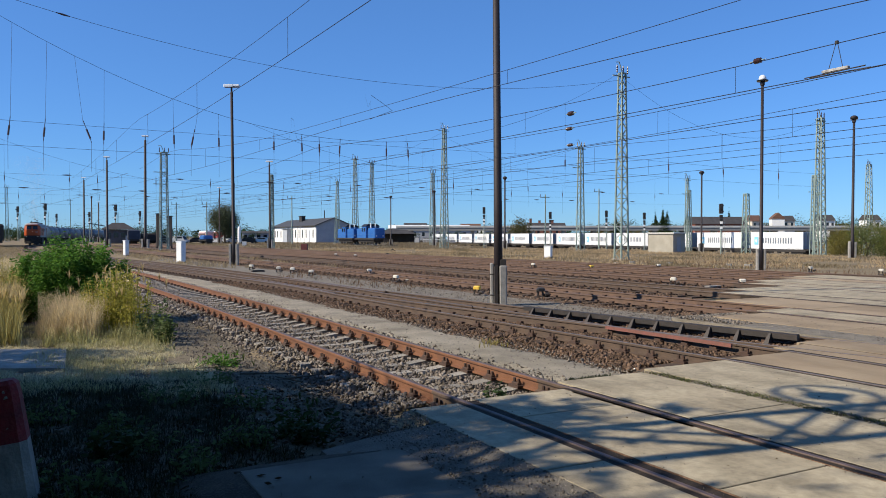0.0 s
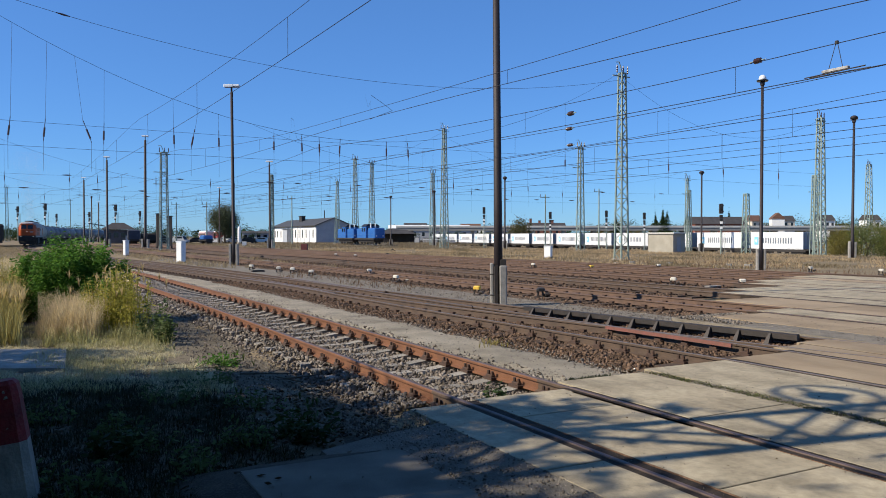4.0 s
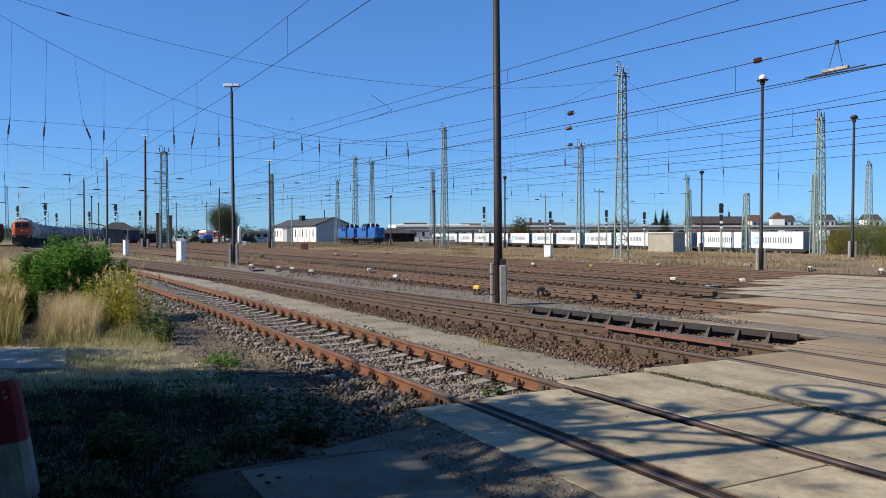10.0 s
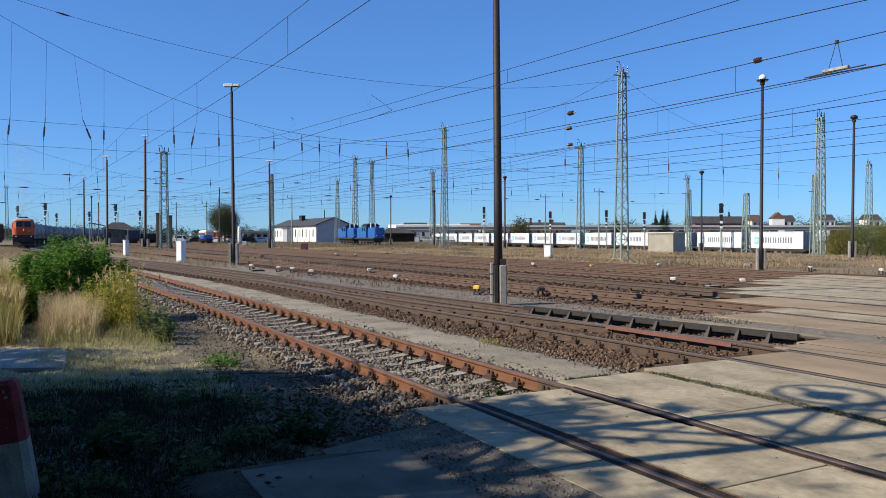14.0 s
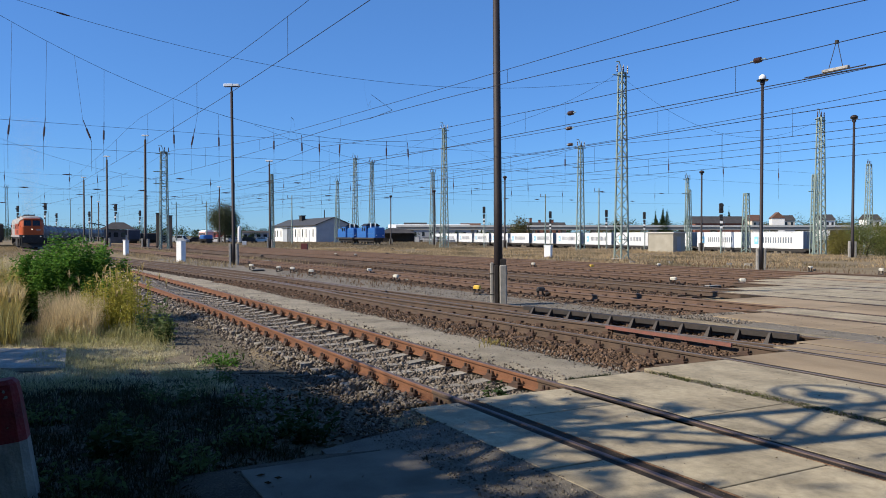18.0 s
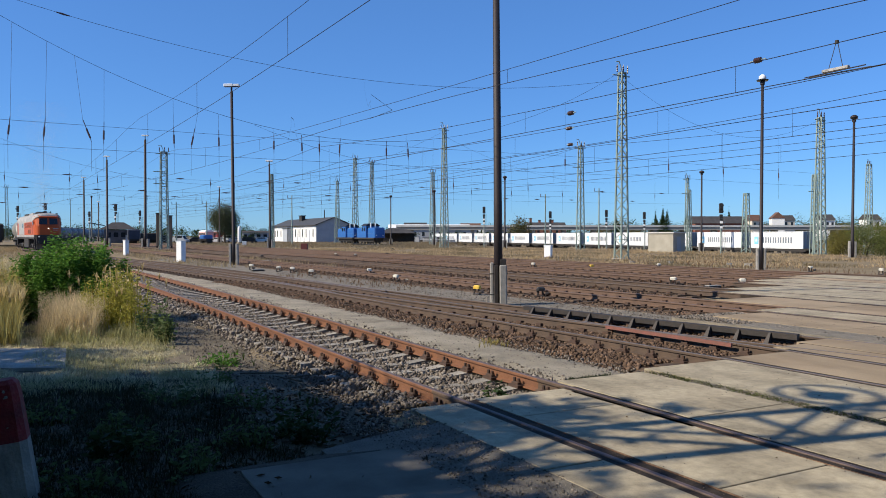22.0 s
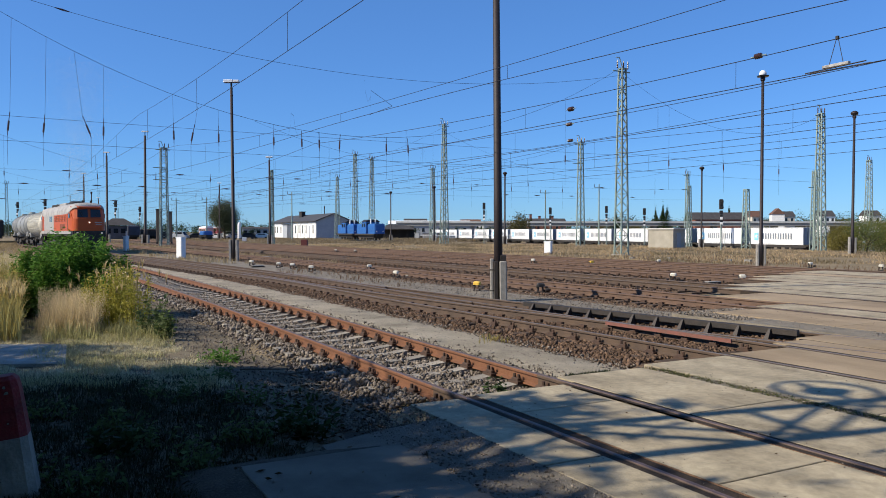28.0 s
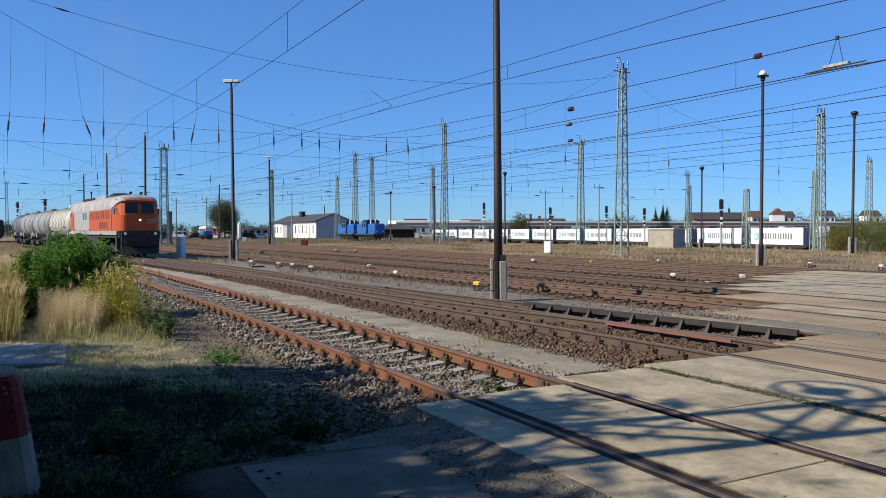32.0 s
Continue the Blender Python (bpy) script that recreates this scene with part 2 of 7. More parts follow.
BOX_LINE, BOX_DIR = Vector((60.77, 127.3)), Vector((-.344, .939))   # the far container siding, on lower ground


def ground_z(x, y):
    d = (x - 62.0) * -.918 + (y - 135.0) * -.397
    return -.25 - 1.65 * smooth01((50 - d) / 47) * (d < 300)


def curve(points, step=1.0):
    """A smooth path through (n, m) points: places and headings at even steps."""
    p = np.array(points, float)
    m = np.arange(p[0, 1], p[-1, 1] + .01, step)
    s = np.zeros(len(p))
    s[1:-1] = (p[2:, 0] - p[:-2, 0]) / (p[2:, 1] - p[:-2, 1])
    s[0], s[-1] = (p[1, 0] - p[0, 0]) / (p[1, 1] - p[0, 1]), (p[-1, 0] - p[-2, 0]) / (p[-1, 1] - p[-2, 1])
    out = []
    for v in m:
        i = min(max(np.searchsorted(p[:, 1], v) - 1, 0), len(p) - 2)
        h = p[i + 1, 1] - p[i, 1]
        t = (v - p[i, 1]) / h
        n = (2 * t**3 - 3 * t**2 + 1) * p[i, 0] + (t**3 - 2 * t**2 + t) * h * s[i] + (3 * t**2 - 2 * t**3) * p[i + 1, 0] + (t**3 - t**2) * h * s[i + 1]
        out.append(spot(n, v))
    return out


def train_path():
    """The route of the moving train, from far off to the points: its heading turns from 15 to 35 degrees."""
    x, y = -81.5, 153.0
    back, fwd = [], []
    for k in range(1, 321):
        h = radians(24 - 9 * smooth01(k / 170))
        x, y = x - math.sin(h), y + math.cos(h)
        back.append(Vector((x, y, 0)))
    x, y = -81.5, 153.0
    for k in range(121):
        fwd.append(Vector((x, y, 0)))
        h = radians(24 + 10.5 * smooth01(k / 70))
        x, y = x + math.sin(h), y - math.cos(h)
    return back[::-1] + fwd, 320


ROUTE, ROUTE0 = train_path()
RAIL = [(-.062, -.16), (.062, -.16), (.062, -.145), (.012, -.125), (.010, -.045), (.034, -.035), (.034, -.008), (.022, 0), (-.022, 0), (-.034, -.008), (-.034, -.035), (-.010, -.045), (-.012, -.125), (-.062, -.145)]


def frames_of(pts):
    out = []
    for i, p in enumerate(pts):
        d = (pts[min(i + 1, len(pts) - 1)] - pts[max(i - 1, 0)]).normalized()
        out.append((p, Vector((d.y, -d.x, 0)), d))
    return out


def rail_piece(pts, side, name, parent, material, lift=0.0, shine=None):
    shine = HEAD if shine is None else shine
    path = [(p + q * side + Vector((0, 0, lift)), q) for p, q, d in frames_of(pts)]
    ob = part(name, MB().sweep(path, RAIL), material, parent)
    if shine:
        part("running_surface", MB().sweep(path, [(-.025, -.002), (.025, -.002), (.021, .003), (-.021, .003)]), shine, ob)
    return ob


def bed(name, pts, half, material, z=-.215, label="", drop=.12):
    prof = [(-half - .5, z - drop), (-half, z), (half, z), (half + .5, z - drop), (half + .5, z - .3), (-half - .5, z - .3)]
    ob = part(name, MB().sweep([(p, q) for p, q, d in frames_of(pts)], prof), material)
    return tagged(ob, label, "ballast", kind="structure")


def along(pts, step, start=0.0):
    """Even steps along a path: place, across, heading."""
    acc, out, nxt = 0.0, [], start
    fr = frames_of(pts)
    for (a, qa, da), (b, qb, db) in zip(fr, fr[1:]):
        seg = (b - a).length
        while nxt <= acc + seg:
            t = (nxt - acc) / seg
            out.append((a.lerp(b, t), qa.lerp(qb, t).normalized(), da.lerp(db, t).normalized()))
            nxt += step
        acc += seg
    return out


def turned(p, q, d, z=0.0):
    """A pose whose x runs across and y along a track."""
    return Matrix(((q.x, d.x, 0, p.x), (q.y, d.y, 0, p.y), (0, 0, 1, p.z + z), (0, 0, 0, 1)))


def stones(name, rows, material, seed, parent=None):
    """Broken stones: rows of (x, y, z, size), each a crooked block."""
    rng = np.random.default_rng(seed)
    r = np.asarray(rows, float)
    n = len(r)
    base = np.array([(-1, -1, -1), (1, -1, -1), (1, 1, -1), (-1, 1, -1), (-1, -1, 1), (1, -1, 1), (1, 1, 1), (-1, 1, 1)], float)
    v = base[None] * np.where(rng.random((n, 8, 1)) < .28, .35, 1.0) * rng.uniform(.6, 1.1, (n, 8, 3)) * (r[:, None, 3:4] * rng.uniform(.5, 1.1, (n, 1, 3)))
    a = rng.uniform(0, 6.283, (n, 3))
    for k, (i, j) in enumerate(((0, 1), (1, 2), (0, 2))):
        c, s = np.cos(a[:, k])[:, None], np.sin(a[:, k])[:, None]
        vi, vj = v[:, :, i] * c - v[:, :, j] * s, v[:, :, i] * s + v[:, :, j] * c
        v[:, :, i], v[:, :, j] = vi, vj
    v += r[:, None, :3]
    q = np.array([(3, 2, 1, 0), (4, 5, 6, 7), (0, 1, 5, 4), (1, 2, 6, 5), (2, 3, 7, 6), (3, 0, 4, 7)])
    f = (q[None] + 8 * np.arange(n)[:, None, None]).reshape(-1, 4)
    return soup(name, v.reshape(-1, 3), f, material, parent)


# ---- ground ----
def make_ground():
    # one sheet, fine near the eye, coarse towards the horizon
    def steps(lo, hi):
        out, v = [0.0], 0.0
        while v < hi:
            v += max(.9, v * .06)
            out.append(v)
        return out
    ys = sorted([-y for y in steps(0, 400)[1:]] + steps(0, 4200))
    xs = sorted([-x for x in steps(0, 3200)[1:]] + steps(0, 3200))
    rng = random.Random(3)
    vs = [(x, y, float(ground_z(x, y)) + (rng.uniform(-.03, .03) if 3 < y < 120 else 0)) for y in ys for x in xs]
    w = len(xs)
    fs = np.array([(j * w + i, j * w + i + 1, j * w + w + i + 1, j * w + w + i) for j in range(len(ys) - 1) for i in range(w - 1)])
    g = soup("ground", np.array(vs), fs, YARD)
    for p in g.data.polygons:
        p.use_smooth = True
    tagged(g, "dry sandy yard ground with yellowed grass", "ground", kind="structure")


make_ground()

T1 = curve([(4.93, -6), (4.93, 3), (4.92, 9), (4.80, 20), (4.45, 32), (3.9, 46), (3.0, 70)])
T2 = curve([(9.85, -6), (9.82, 2), (9.75, 8), (9.25, 18), (9.0, 29), (7.95, 38.6), (6.8, 50), (4.2, 75), (1, 110)])
T3 = curve([(15.0, -6), (12.0, 6.5), (10.3, 16.6), (9.45, 25), (9.15, 32), (8.55, 42), (7.85, 49), (6.84, 58.2)])
T4 = curve([(16.6, -8), (16.2, 10), (15.6, 25), (14.6, 45), (13.4, 70), (11, 110), (8, 160)])
T5 = curve([(20.4, -10), (20.2, 15), (19.9, 30), (19.3, 50), (18.3, 80), (16.5, 130), (14, 190)])
T6 = curve([(25.2, -12), (24.9, 15), (24.3, 35), (23.3, 60), (22.0, 100), (20, 190)])
T7 = curve([(29.6, -14), (29.2, 15), (28.5, 40), (27.2, 70), (25.5, 110), (23, 190)])
T8 = curve([(33.8, -14), (33.4, 15), (32.4, 45), (30.8, 80), (29, 130), (26, 200)])

# ---- tracks ----
CLIPMESH = MB().box(-.055, .055, -.11, .11, -.168, -.13).box(-.035, .035, -.075, .075, -.13, -.095, c=.008).rod((0, .045, -.10), (0, .045, -.045), .024, 6).rod((0, -.045, -.10), (0, -.045, -.05), .024, 6).mesh("fastening", CLIP)
CONC = MB().add([(-1.25, -.13, -.3), (1.25, -.13, -.3), (1.25, .13, -.3), (-1.25, .13, -.3), (-1.23, -.105, -.172), (-.9, -.105, -.165), (-.6, -.105, -.165), (-.3, -.1, -.20), (.3, -.1, -.20), (.6, -.105, -.165), (.9, -.105, -.165), (1.23, -.105, -.172),
                 (-1.23, .105, -.172), (-.9, .105, -.165), (-.6, .105, -.165), (-.3, .1, -.20), (.3, .1, -.20), (.6, .105, -.165), (.9, .105, -.165), (1.23, .105, -.172)],
                [(0, 3, 2, 1)] + [(4 + i, 5 + i, 13 + i, 12 + i) for i in range(7)] + [(0, 1, 11, 10, 9, 8, 7, 6, 5, 4), (2, 3, 12, 13, 14, 15, 16, 17, 18, 19), (1, 2, 19, 11), (3, 0, 4, 12)]).mesh("sleeper", SLEEPER)
TIMBER = MB().box(-1.3, 1.3, -.125, .125, -.3, -.168, c=.012).mesh("sleeper", WOODSLEEPER)


def make_track(name, label, pts, material, sleeper, step=.63, clip_to=0, cut=None, lo=0, hi=300, head=None):
    """Rails with sleepers and fastenings; cut: along-track place below which the line lies in the concrete."""
    t = thing(name, label, "railway track", kind="structure")
    inside = [p for p in pts if cut is not None and p.x * AL.x + p.y * AL.y <= cut + .9]
    outside = pts[len(inside) - 1:] if inside else pts
    for side in (-.751, .751):
        rail_piece(outside, side, "rail", t, material, 0.0, head)
        if len(inside) > 1:
            rail_piece(inside, side, "rail", t, DARKRUST, 0.0, head)
    far = MB()
    clips = MB()
    for i, (p, q, d) in enumerate(along(pts, step, .3)):
        m = p.x * AL.x + p.y * AL.y
        if cut is not None and m < cut:
            continue
        if lo <= m <= hi:
            part("sleeper", sleeper, None, t, at=turned(p, q, d) @ Matrix.Rotation(random.uniform(-.012, .012), 4, "Z"))
            if m < clip_to:
                for s in (-.751, .751):
                    for o in (-.085, .085):
                        part("rail_fastening", CLIPMESH, None, t, at=turned(p + q * (s + o), q, d))
        else:
            far.box(-1.28, 1.28, -.12, .12, -.3, -.17, turned(p, q, d))
        if not (lo <= m <= hi and m < clip_to) and m < 75:
            for s in (-.84, .84, -.66, .66):
                clips.box(s - .045, s + .045, -.07, .07, -.17, -.115, turned(p, q, d))
    if far.v:
        tagged(part("sleepers", far, SLEEPER if sleeper is CONC else WOODSLEEPER, t), kind="stuff")
    if clips.v:
        tagged(part("rail_fastenings", clips, CLIP, t), kind="stuff")
    return t


make_track("track_1", "rusty rails on grey concrete sleepers in brown ballast", T1, RUST, CONC, .64, 24, 7.4, 0, 46)
make_track("track_2", "dark worn rails of a siding with ballast, joining a set of points", T2, DARKRUST, TIMBER, .63, 15, 8.2, 0, 45, SHINE)
make_track("track_3", "diverging rails of a set of points on dark timber", T3, DARKRUST, TIMBER, .63, 0, 8.6, 0, 30, SHINE)
make_track("track_4", "rusty yard track on dark timber sleepers", T4, YARDRUST, TIMBER, .65, 0, 13, 0, 60)
make_track("track_5", "rusty yard track on dark timber sleepers", T5, DARKRUST, TIMBER, .65, 0, 18, 0, 60, SHINE)
make_track("track_6", "rusty yard track in reddish brown ballast", T6, YARDRUST, TIMBER, .65, 0, 21, 0, 20)
make_track("track_7", "rusty yard track in reddish brown ballast", T7, YARDRUST, TIMBER, .65, 0, 23, 0, 20)
make_track("track_8", "rusty yard track in reddish brown ballast", T8, YARDRUST, TIMBER, .65, 0, 24, 0, 20)
LINE_A = ROUTE[:ROUTE0 + 117]
make_track("track_9", "main yard track under the arriving freight train", LINE_A[160:], DARKRUST, TIMBER, .65, 0, None, 0, 1)


def clipm(pts, lo, hi):
    return [p for p in pts if lo <= p.x * AL.x + p.y * AL.y <= hi]


bed("ballast_1", clipm(T1, 7.3, 70), 1.45, BALLAST, -.25, "brown crushed stone ballast beside rusty rails")
bed("ballast_2", clipm(T2, 7.9, 70), 1.5, RUSTBED, -.215, "rust stained crushed stone ballast")
bed("ballast_3", clipm(T3, 8.6, 62), 1.5, RUSTBED, -.219, "rust stained crushed stone ballast")
bed("ballast_4", clipm(T4, 12.6, 160), 1.7, RUSTBED, -.22, "rust stained crushed stone ballast")
bed("ballast_5", clipm(T5, 17, 190), 1.9, RUSTBED, -.222, "rust stained crushed stone ballast")
bed("ballast_6", clipm(T6, 19, 190), 2.1, RUSTBED, -.218, "reddish brown yard ballast")
bed("ballast_7", clipm(T7, 20, 190), 2.1, RUSTBED, -.22, "reddish brown yard ballast")
bed("ballast_8", clipm(T8, 21, 200), 2.0, RUSTBED, -.222, "reddish brown yard ballast")
bed("ballast_9", LINE_A[150:], 1.7, RUSTBED, -.226, "brown yard ballast")


def strip(name, label, cat, pts, n0, n1, z, material, zb=-.5):
    ob = part(name, MB().sweep([(p, q) for p, q, d in frames_of(pts)], [(n0, z), (n1, z), (n1 + .15, zb), (n0 - .15, zb)]), material)
    return tagged(ob, label, cat, kind="structure")


def ragged_strip(name, label, cat, pts, n0, n1, z, material, wander=.2):
    """A strip of ground whose edges wander and whose surface is uneven."""
    mb, across = MB(), 9
    vs = []
    for i, (p, q, d) in enumerate(frames_of(pts)):
        a = n0 + wander * noise.noise((i * .55, 1.7, n0))
        b = n1 + wander * noise.noise((i * .5, 8.3, n0))
        for k in range(across):
            u = k / (across - 1)
            edge = min(u, 1 - u) * 2
            vs.append(p + q * (a + (b - a) * u) + Vector((0, 0, z - .11 * (1 - min(1, edge * 3.2)) + .02 * noise.noise((i * .8, u * 4, 3)))))
    w = len(pts)
    mb.add(vs, [(i * across + k, i * across + k + 1, (i + 1) * across + k + 1, (i + 1) * across + k) for i in range(w - 1) for k in range(across - 1)])
    return tagged(part(name, mb, material, smooth=True), label, cat, kind="structure")


ragged_strip("path", "pale sandy service path between two tracks", "path", clipm(curve([(4.93, 7.4), (4.92, 9), (4.80, 20), (4.45, 32), (3.9, 46), (3.2, 60)], .5), 7.0, 60), 1.35, 3.05, -.2, SAND)
strip("path_2", "grey gravel strip beside the points", "path", clipm(T4, 11.5, 70), -4.3, -1.9, -.212, GRAVEL)
strip("path_3", "grey gravel strip between two yard tracks", "path", clipm(T4, 16, 90), 1.75, 2.5, -.23, GRAVEL)
tagged(part("verge", MB().sweep([(spot(0, m), Vector((*AC, 0))) for m in range(-12, 60, 3)], [(-30, -.17), (2.2, -.17), (3.4, -.235), (3.4, -.6), (-30, -.6)]), SOIL), "bare earth verge with dry grass", "verge", kind="structure")

# ---- the concrete level crossing ----
cross = thing("level_crossing", "worn beige concrete slabs laid flush between the rails", "level crossing", kind="structure")


def slabs(n0, n1, m1, m0, lengths, material, z=-.004):
    m, k = m1, 0
    while m > m0:
        w = lengths[k % len(lengths)]
        a, b = m - w + .018, m
        mb = MB().box(n0, n1, a, b, z - .2, z + random.uniform(-.003, .003), c=.005)
        part("slab", mb, material, cross, at=Matrix(((AC.x, AL.x, 0, 0), (AC.y, AL.y, 0, 0), (0, 0, 1, 0), (0, 0, 0, 1))))
        m -= w
        k += 1


slabs(3.50, 4.075, 7.25, -8, (2.4, 3.1), SLAB)
slabs(4.315, 5.565, 7.35, -8, (.95, 2.5, 3.0), SLAB)
slabs(5.775, 7.165, 7.75, -8, (2.2, 3.0), SLAB)
slabs(7.385, 8.95, 7.95, -8, (3.3, 2.7), SLAB)
slabs(9.165, 10.44, 8.05, -8, (2.5, 3.0), SLABRUST)
slabs(10.67, 11.45, 8.5, -8, (3.2, 2.6), SLABRUST)
for n0, n1, m1 in ((4.317, 4.338, 7.3), (5.55, 5.563, 7.3)):
    k = 0
    for m0 in np.arange(-8, m1, 1.9):
        k += 1
        part("edge_iron", MB().box(n0, n1 - .006 * (k % 3), m0 + .02 * (k % 2), min(m0 + 1.86, m1), -.06, .0 + .002 * (k % 2), c=.004), EDGEIRON, cross, at=Matrix(((AC.x, AL.x, 0, 0), (AC.y, AL.y, 0, 0), (0, 0, 1, 0), (0, 0, 0, 1))))
part("joint_fill", MB().sweep([(spot(7.275, m), Vector((*AC, 0))) for m in np.arange(-8, 7.9, 1.0)], [(-.115, -.01), (.115, -.008), (.115, -.3), (-.115, -.3)]), GRAVEL, cross, "gravel and moss filled joint")
for n, m1 in ((4.19, 7.3), (5.68, 7.4), (9.05, 8.0), (10.56, 8.2)):
    part("flangeway", MB().sweep([(spot(n, m), Vector((*AC, 0))) for m in (-8, 0, m1)], [(-.15, -.0065), (.15, -.0065), (.13, -.3), (-.13, -.3)]), GROOVE, cross)
for n, m0, m1 in ((11.475, -8, 8.6), (15.41, -10, 12.6), (16.9, -10, 13), (19.37, -10, 16.5), (20.92, -10, 17.8), (24.12, -12, 19), (25.62, -12, 20.8), (28.45, -12, 21.8), (30.05, -14, 22.6)):
    part("joint_fill", MB().sweep([(spot(n, m), Vector((*AC, 0))) for m in (m0, m1)], [(-.16 if n > 12 else -.03, -.0075), (.16 if n > 12 else .03, -.0075), (.16 if n > 12 else .03, -.3), (-.16 if n > 12 else -.03, -.3)]), GROOVE, cross)
slabs(11.50, 12.55, 8.7, 3.4, (2.8, 2.6), SLABRUST)
slabs(13.55, 15.25, 12.4, -10, (3.0, 2.7), SLABRUST)
slabs(15.58, 16.75, 12.9, -10, (3.0, 2.7), SLAB)
slabs(17.05, 19.20, 15.5, -10, (3.0, 3.3), SLABRUST)
slabs(19.55, 20.80, 17.6, -10, (3.0, 2.7), SLAB)
slabs(21.05, 24.0, 18.6, -12, (3.3, 3.1), SLAB)
slabs(24.25, 25.5, 20.5, -12, (3.3, 3.1), SLAB)
slabs(25.75, 28.3, 21.5, -12, (3.3, 3.1), SLAB)
slabs(28.6, 29.9, 22.5, -12, (3.3, 3.1), SLABRUST)
slabs(30.2, 32.5, 23, -14, (3.3, 3.1), SLAB)
# slabs under the trees, coloured darker to stand for their shade
slabs(1.45, 2.85, 6.1, -8, (2.9, 3.4), SHADESLAB, -.05)
tagged(part("gravel_joint", MB().sweep([(spot(13.1, m), Vector((*AC, 0))) for m in np.arange(-10, 12, 1.0)], [(-.46, -.012), (.46, -.012), (.46, -.3), (-.46, -.3)]), GRAVEL), "gravel filled joint between concrete slabs", "gravel", kind="structure")

tagged(part("edge_strip", MB().sweep([(spot(0, m), Vector((*AC, 0))) for m in np.arange(-9.4, 7.0, .8)], [(2.3, -.12), (2.86, -.052), (3.5, -.007), (3.52, -.3), (2.3, -.3)]), SHADEGRAVEL), "dark gravel strip at the edge of the concrete", "gravel", kind="structure")
tagged(part("gravel_mound", MB().sweep([(spot(13.9, m), Vector((*AC, 0))) for m in np.arange(8.0, 13.5, .5)], [(-1.0, -.06), (-.6, -.03), (1.0, -.03), (1.35, -.1), (1.35, -.3), (-1.0, -.3)]), GRAVEL), "grey-brown gravel heaped beside the slabs", "gravel", kind="structure")


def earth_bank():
    """Trodden earth lying against the edges of the slabs; its colour carries tree shade."""
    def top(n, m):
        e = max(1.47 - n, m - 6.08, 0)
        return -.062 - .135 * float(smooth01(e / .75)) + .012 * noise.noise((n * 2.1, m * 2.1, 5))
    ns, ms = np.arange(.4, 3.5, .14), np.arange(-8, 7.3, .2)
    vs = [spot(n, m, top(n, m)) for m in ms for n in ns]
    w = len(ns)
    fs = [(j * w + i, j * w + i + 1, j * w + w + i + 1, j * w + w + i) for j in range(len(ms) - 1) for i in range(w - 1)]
    tagged(part("earth_bank", MB().add(vs, fs), SHADEEARTH, smooth=True), "trodden dark earth along the edge of old slabs", "earth", kind="structure")


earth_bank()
# old slab in the grass
old = part("concrete_slab", MB().add([(x, y, z) for z in (-.3, -.115) for x, y in ((-8.4, 13.1), (-6.42, 13.12), (-5.5, 11.2), (-7.3, 11.15))], [(3, 2, 1, 0), (4, 5, 6, 7), (0, 1, 5, 4), (1, 2, 6, 5), (2, 3, 7, 6), (3, 0, 4, 7)]), stained(mat("old_slab_concrete", (.46, .44, .40), (.36, .34, .30), 2.2, .9, bump=.5, fine=45, c=(.25, .235, .205)), 2.5, .65))
tagged(old, "weathered concrete slab lying in dry grass", "slab")

# guard rail with its chairs at the points
guard = thing("guard_rail", "black raised check rail on gusseted iron chairs", "check rail", kind="structure")
gp = clipm(T3, 8.9, 16.6)
gpath = [(p + q * .58 + Vector((0, 0, .028)), q) for p, q, d in frames_of(gp)]
part("bar", MB().sweep(gpath, [(-.035, -.09), (.05, -.09), (.055, .01), (.02, .024), (-.035, .01)]), BLACKSTEEL, guard)
for p, q, d in along(gp, .62, .5):
    part("chair", MB().add([(-.18, -.05, -.17), (.0, -.05, -.17), (0, -.02, .03), (-.03, -.02, .03), (-.18, .05, -.17), (.0, .05, -.17), (0, .02, .03), (-.03, .02, .03)],
                           [(0, 1, 2, 3), (7, 6, 5, 4), (0, 4, 5, 1), (1, 5, 6, 2), (2, 6, 7, 3), (3, 7, 4, 0)]), BLACKSTEEL, guard, at=turned(p + q * .55, q, d))
part("rail", MB().sweep([(p + q * .751, q) for p, q, d in frames_of(gp)], [(-.034, -.16), (.034, -.16), (.034, .004), (-.034, .004)]), DARKRUST, guard)
closure = thing("switch_rail", "worn points blade with faded red paint", "rail", kind="structure")
cp = clipm(T2, 8.9, 12.4)
part("blade", MB().sweep([(p + q * .60, q) for p, q, d in frames_of(cp)], [(-.015, -.055), (.02, -.055), (.02, .008), (-.015, .008)]), SIGRED, closure)
tip = thing("points_blades", "pair of dark tapered points blades between rails", "rail", kind="structure")
for pts_, sd in ((clipm(T2, 22, 33), -.66), (clipm(T3, 22, 33), .66), (clipm(T2, 16, 34), .72), (clipm(T3, 16, 34), -.72)):
    rail_piece(pts_, sd, "blade", tip, DARKRUST, 0.0, SHINE)


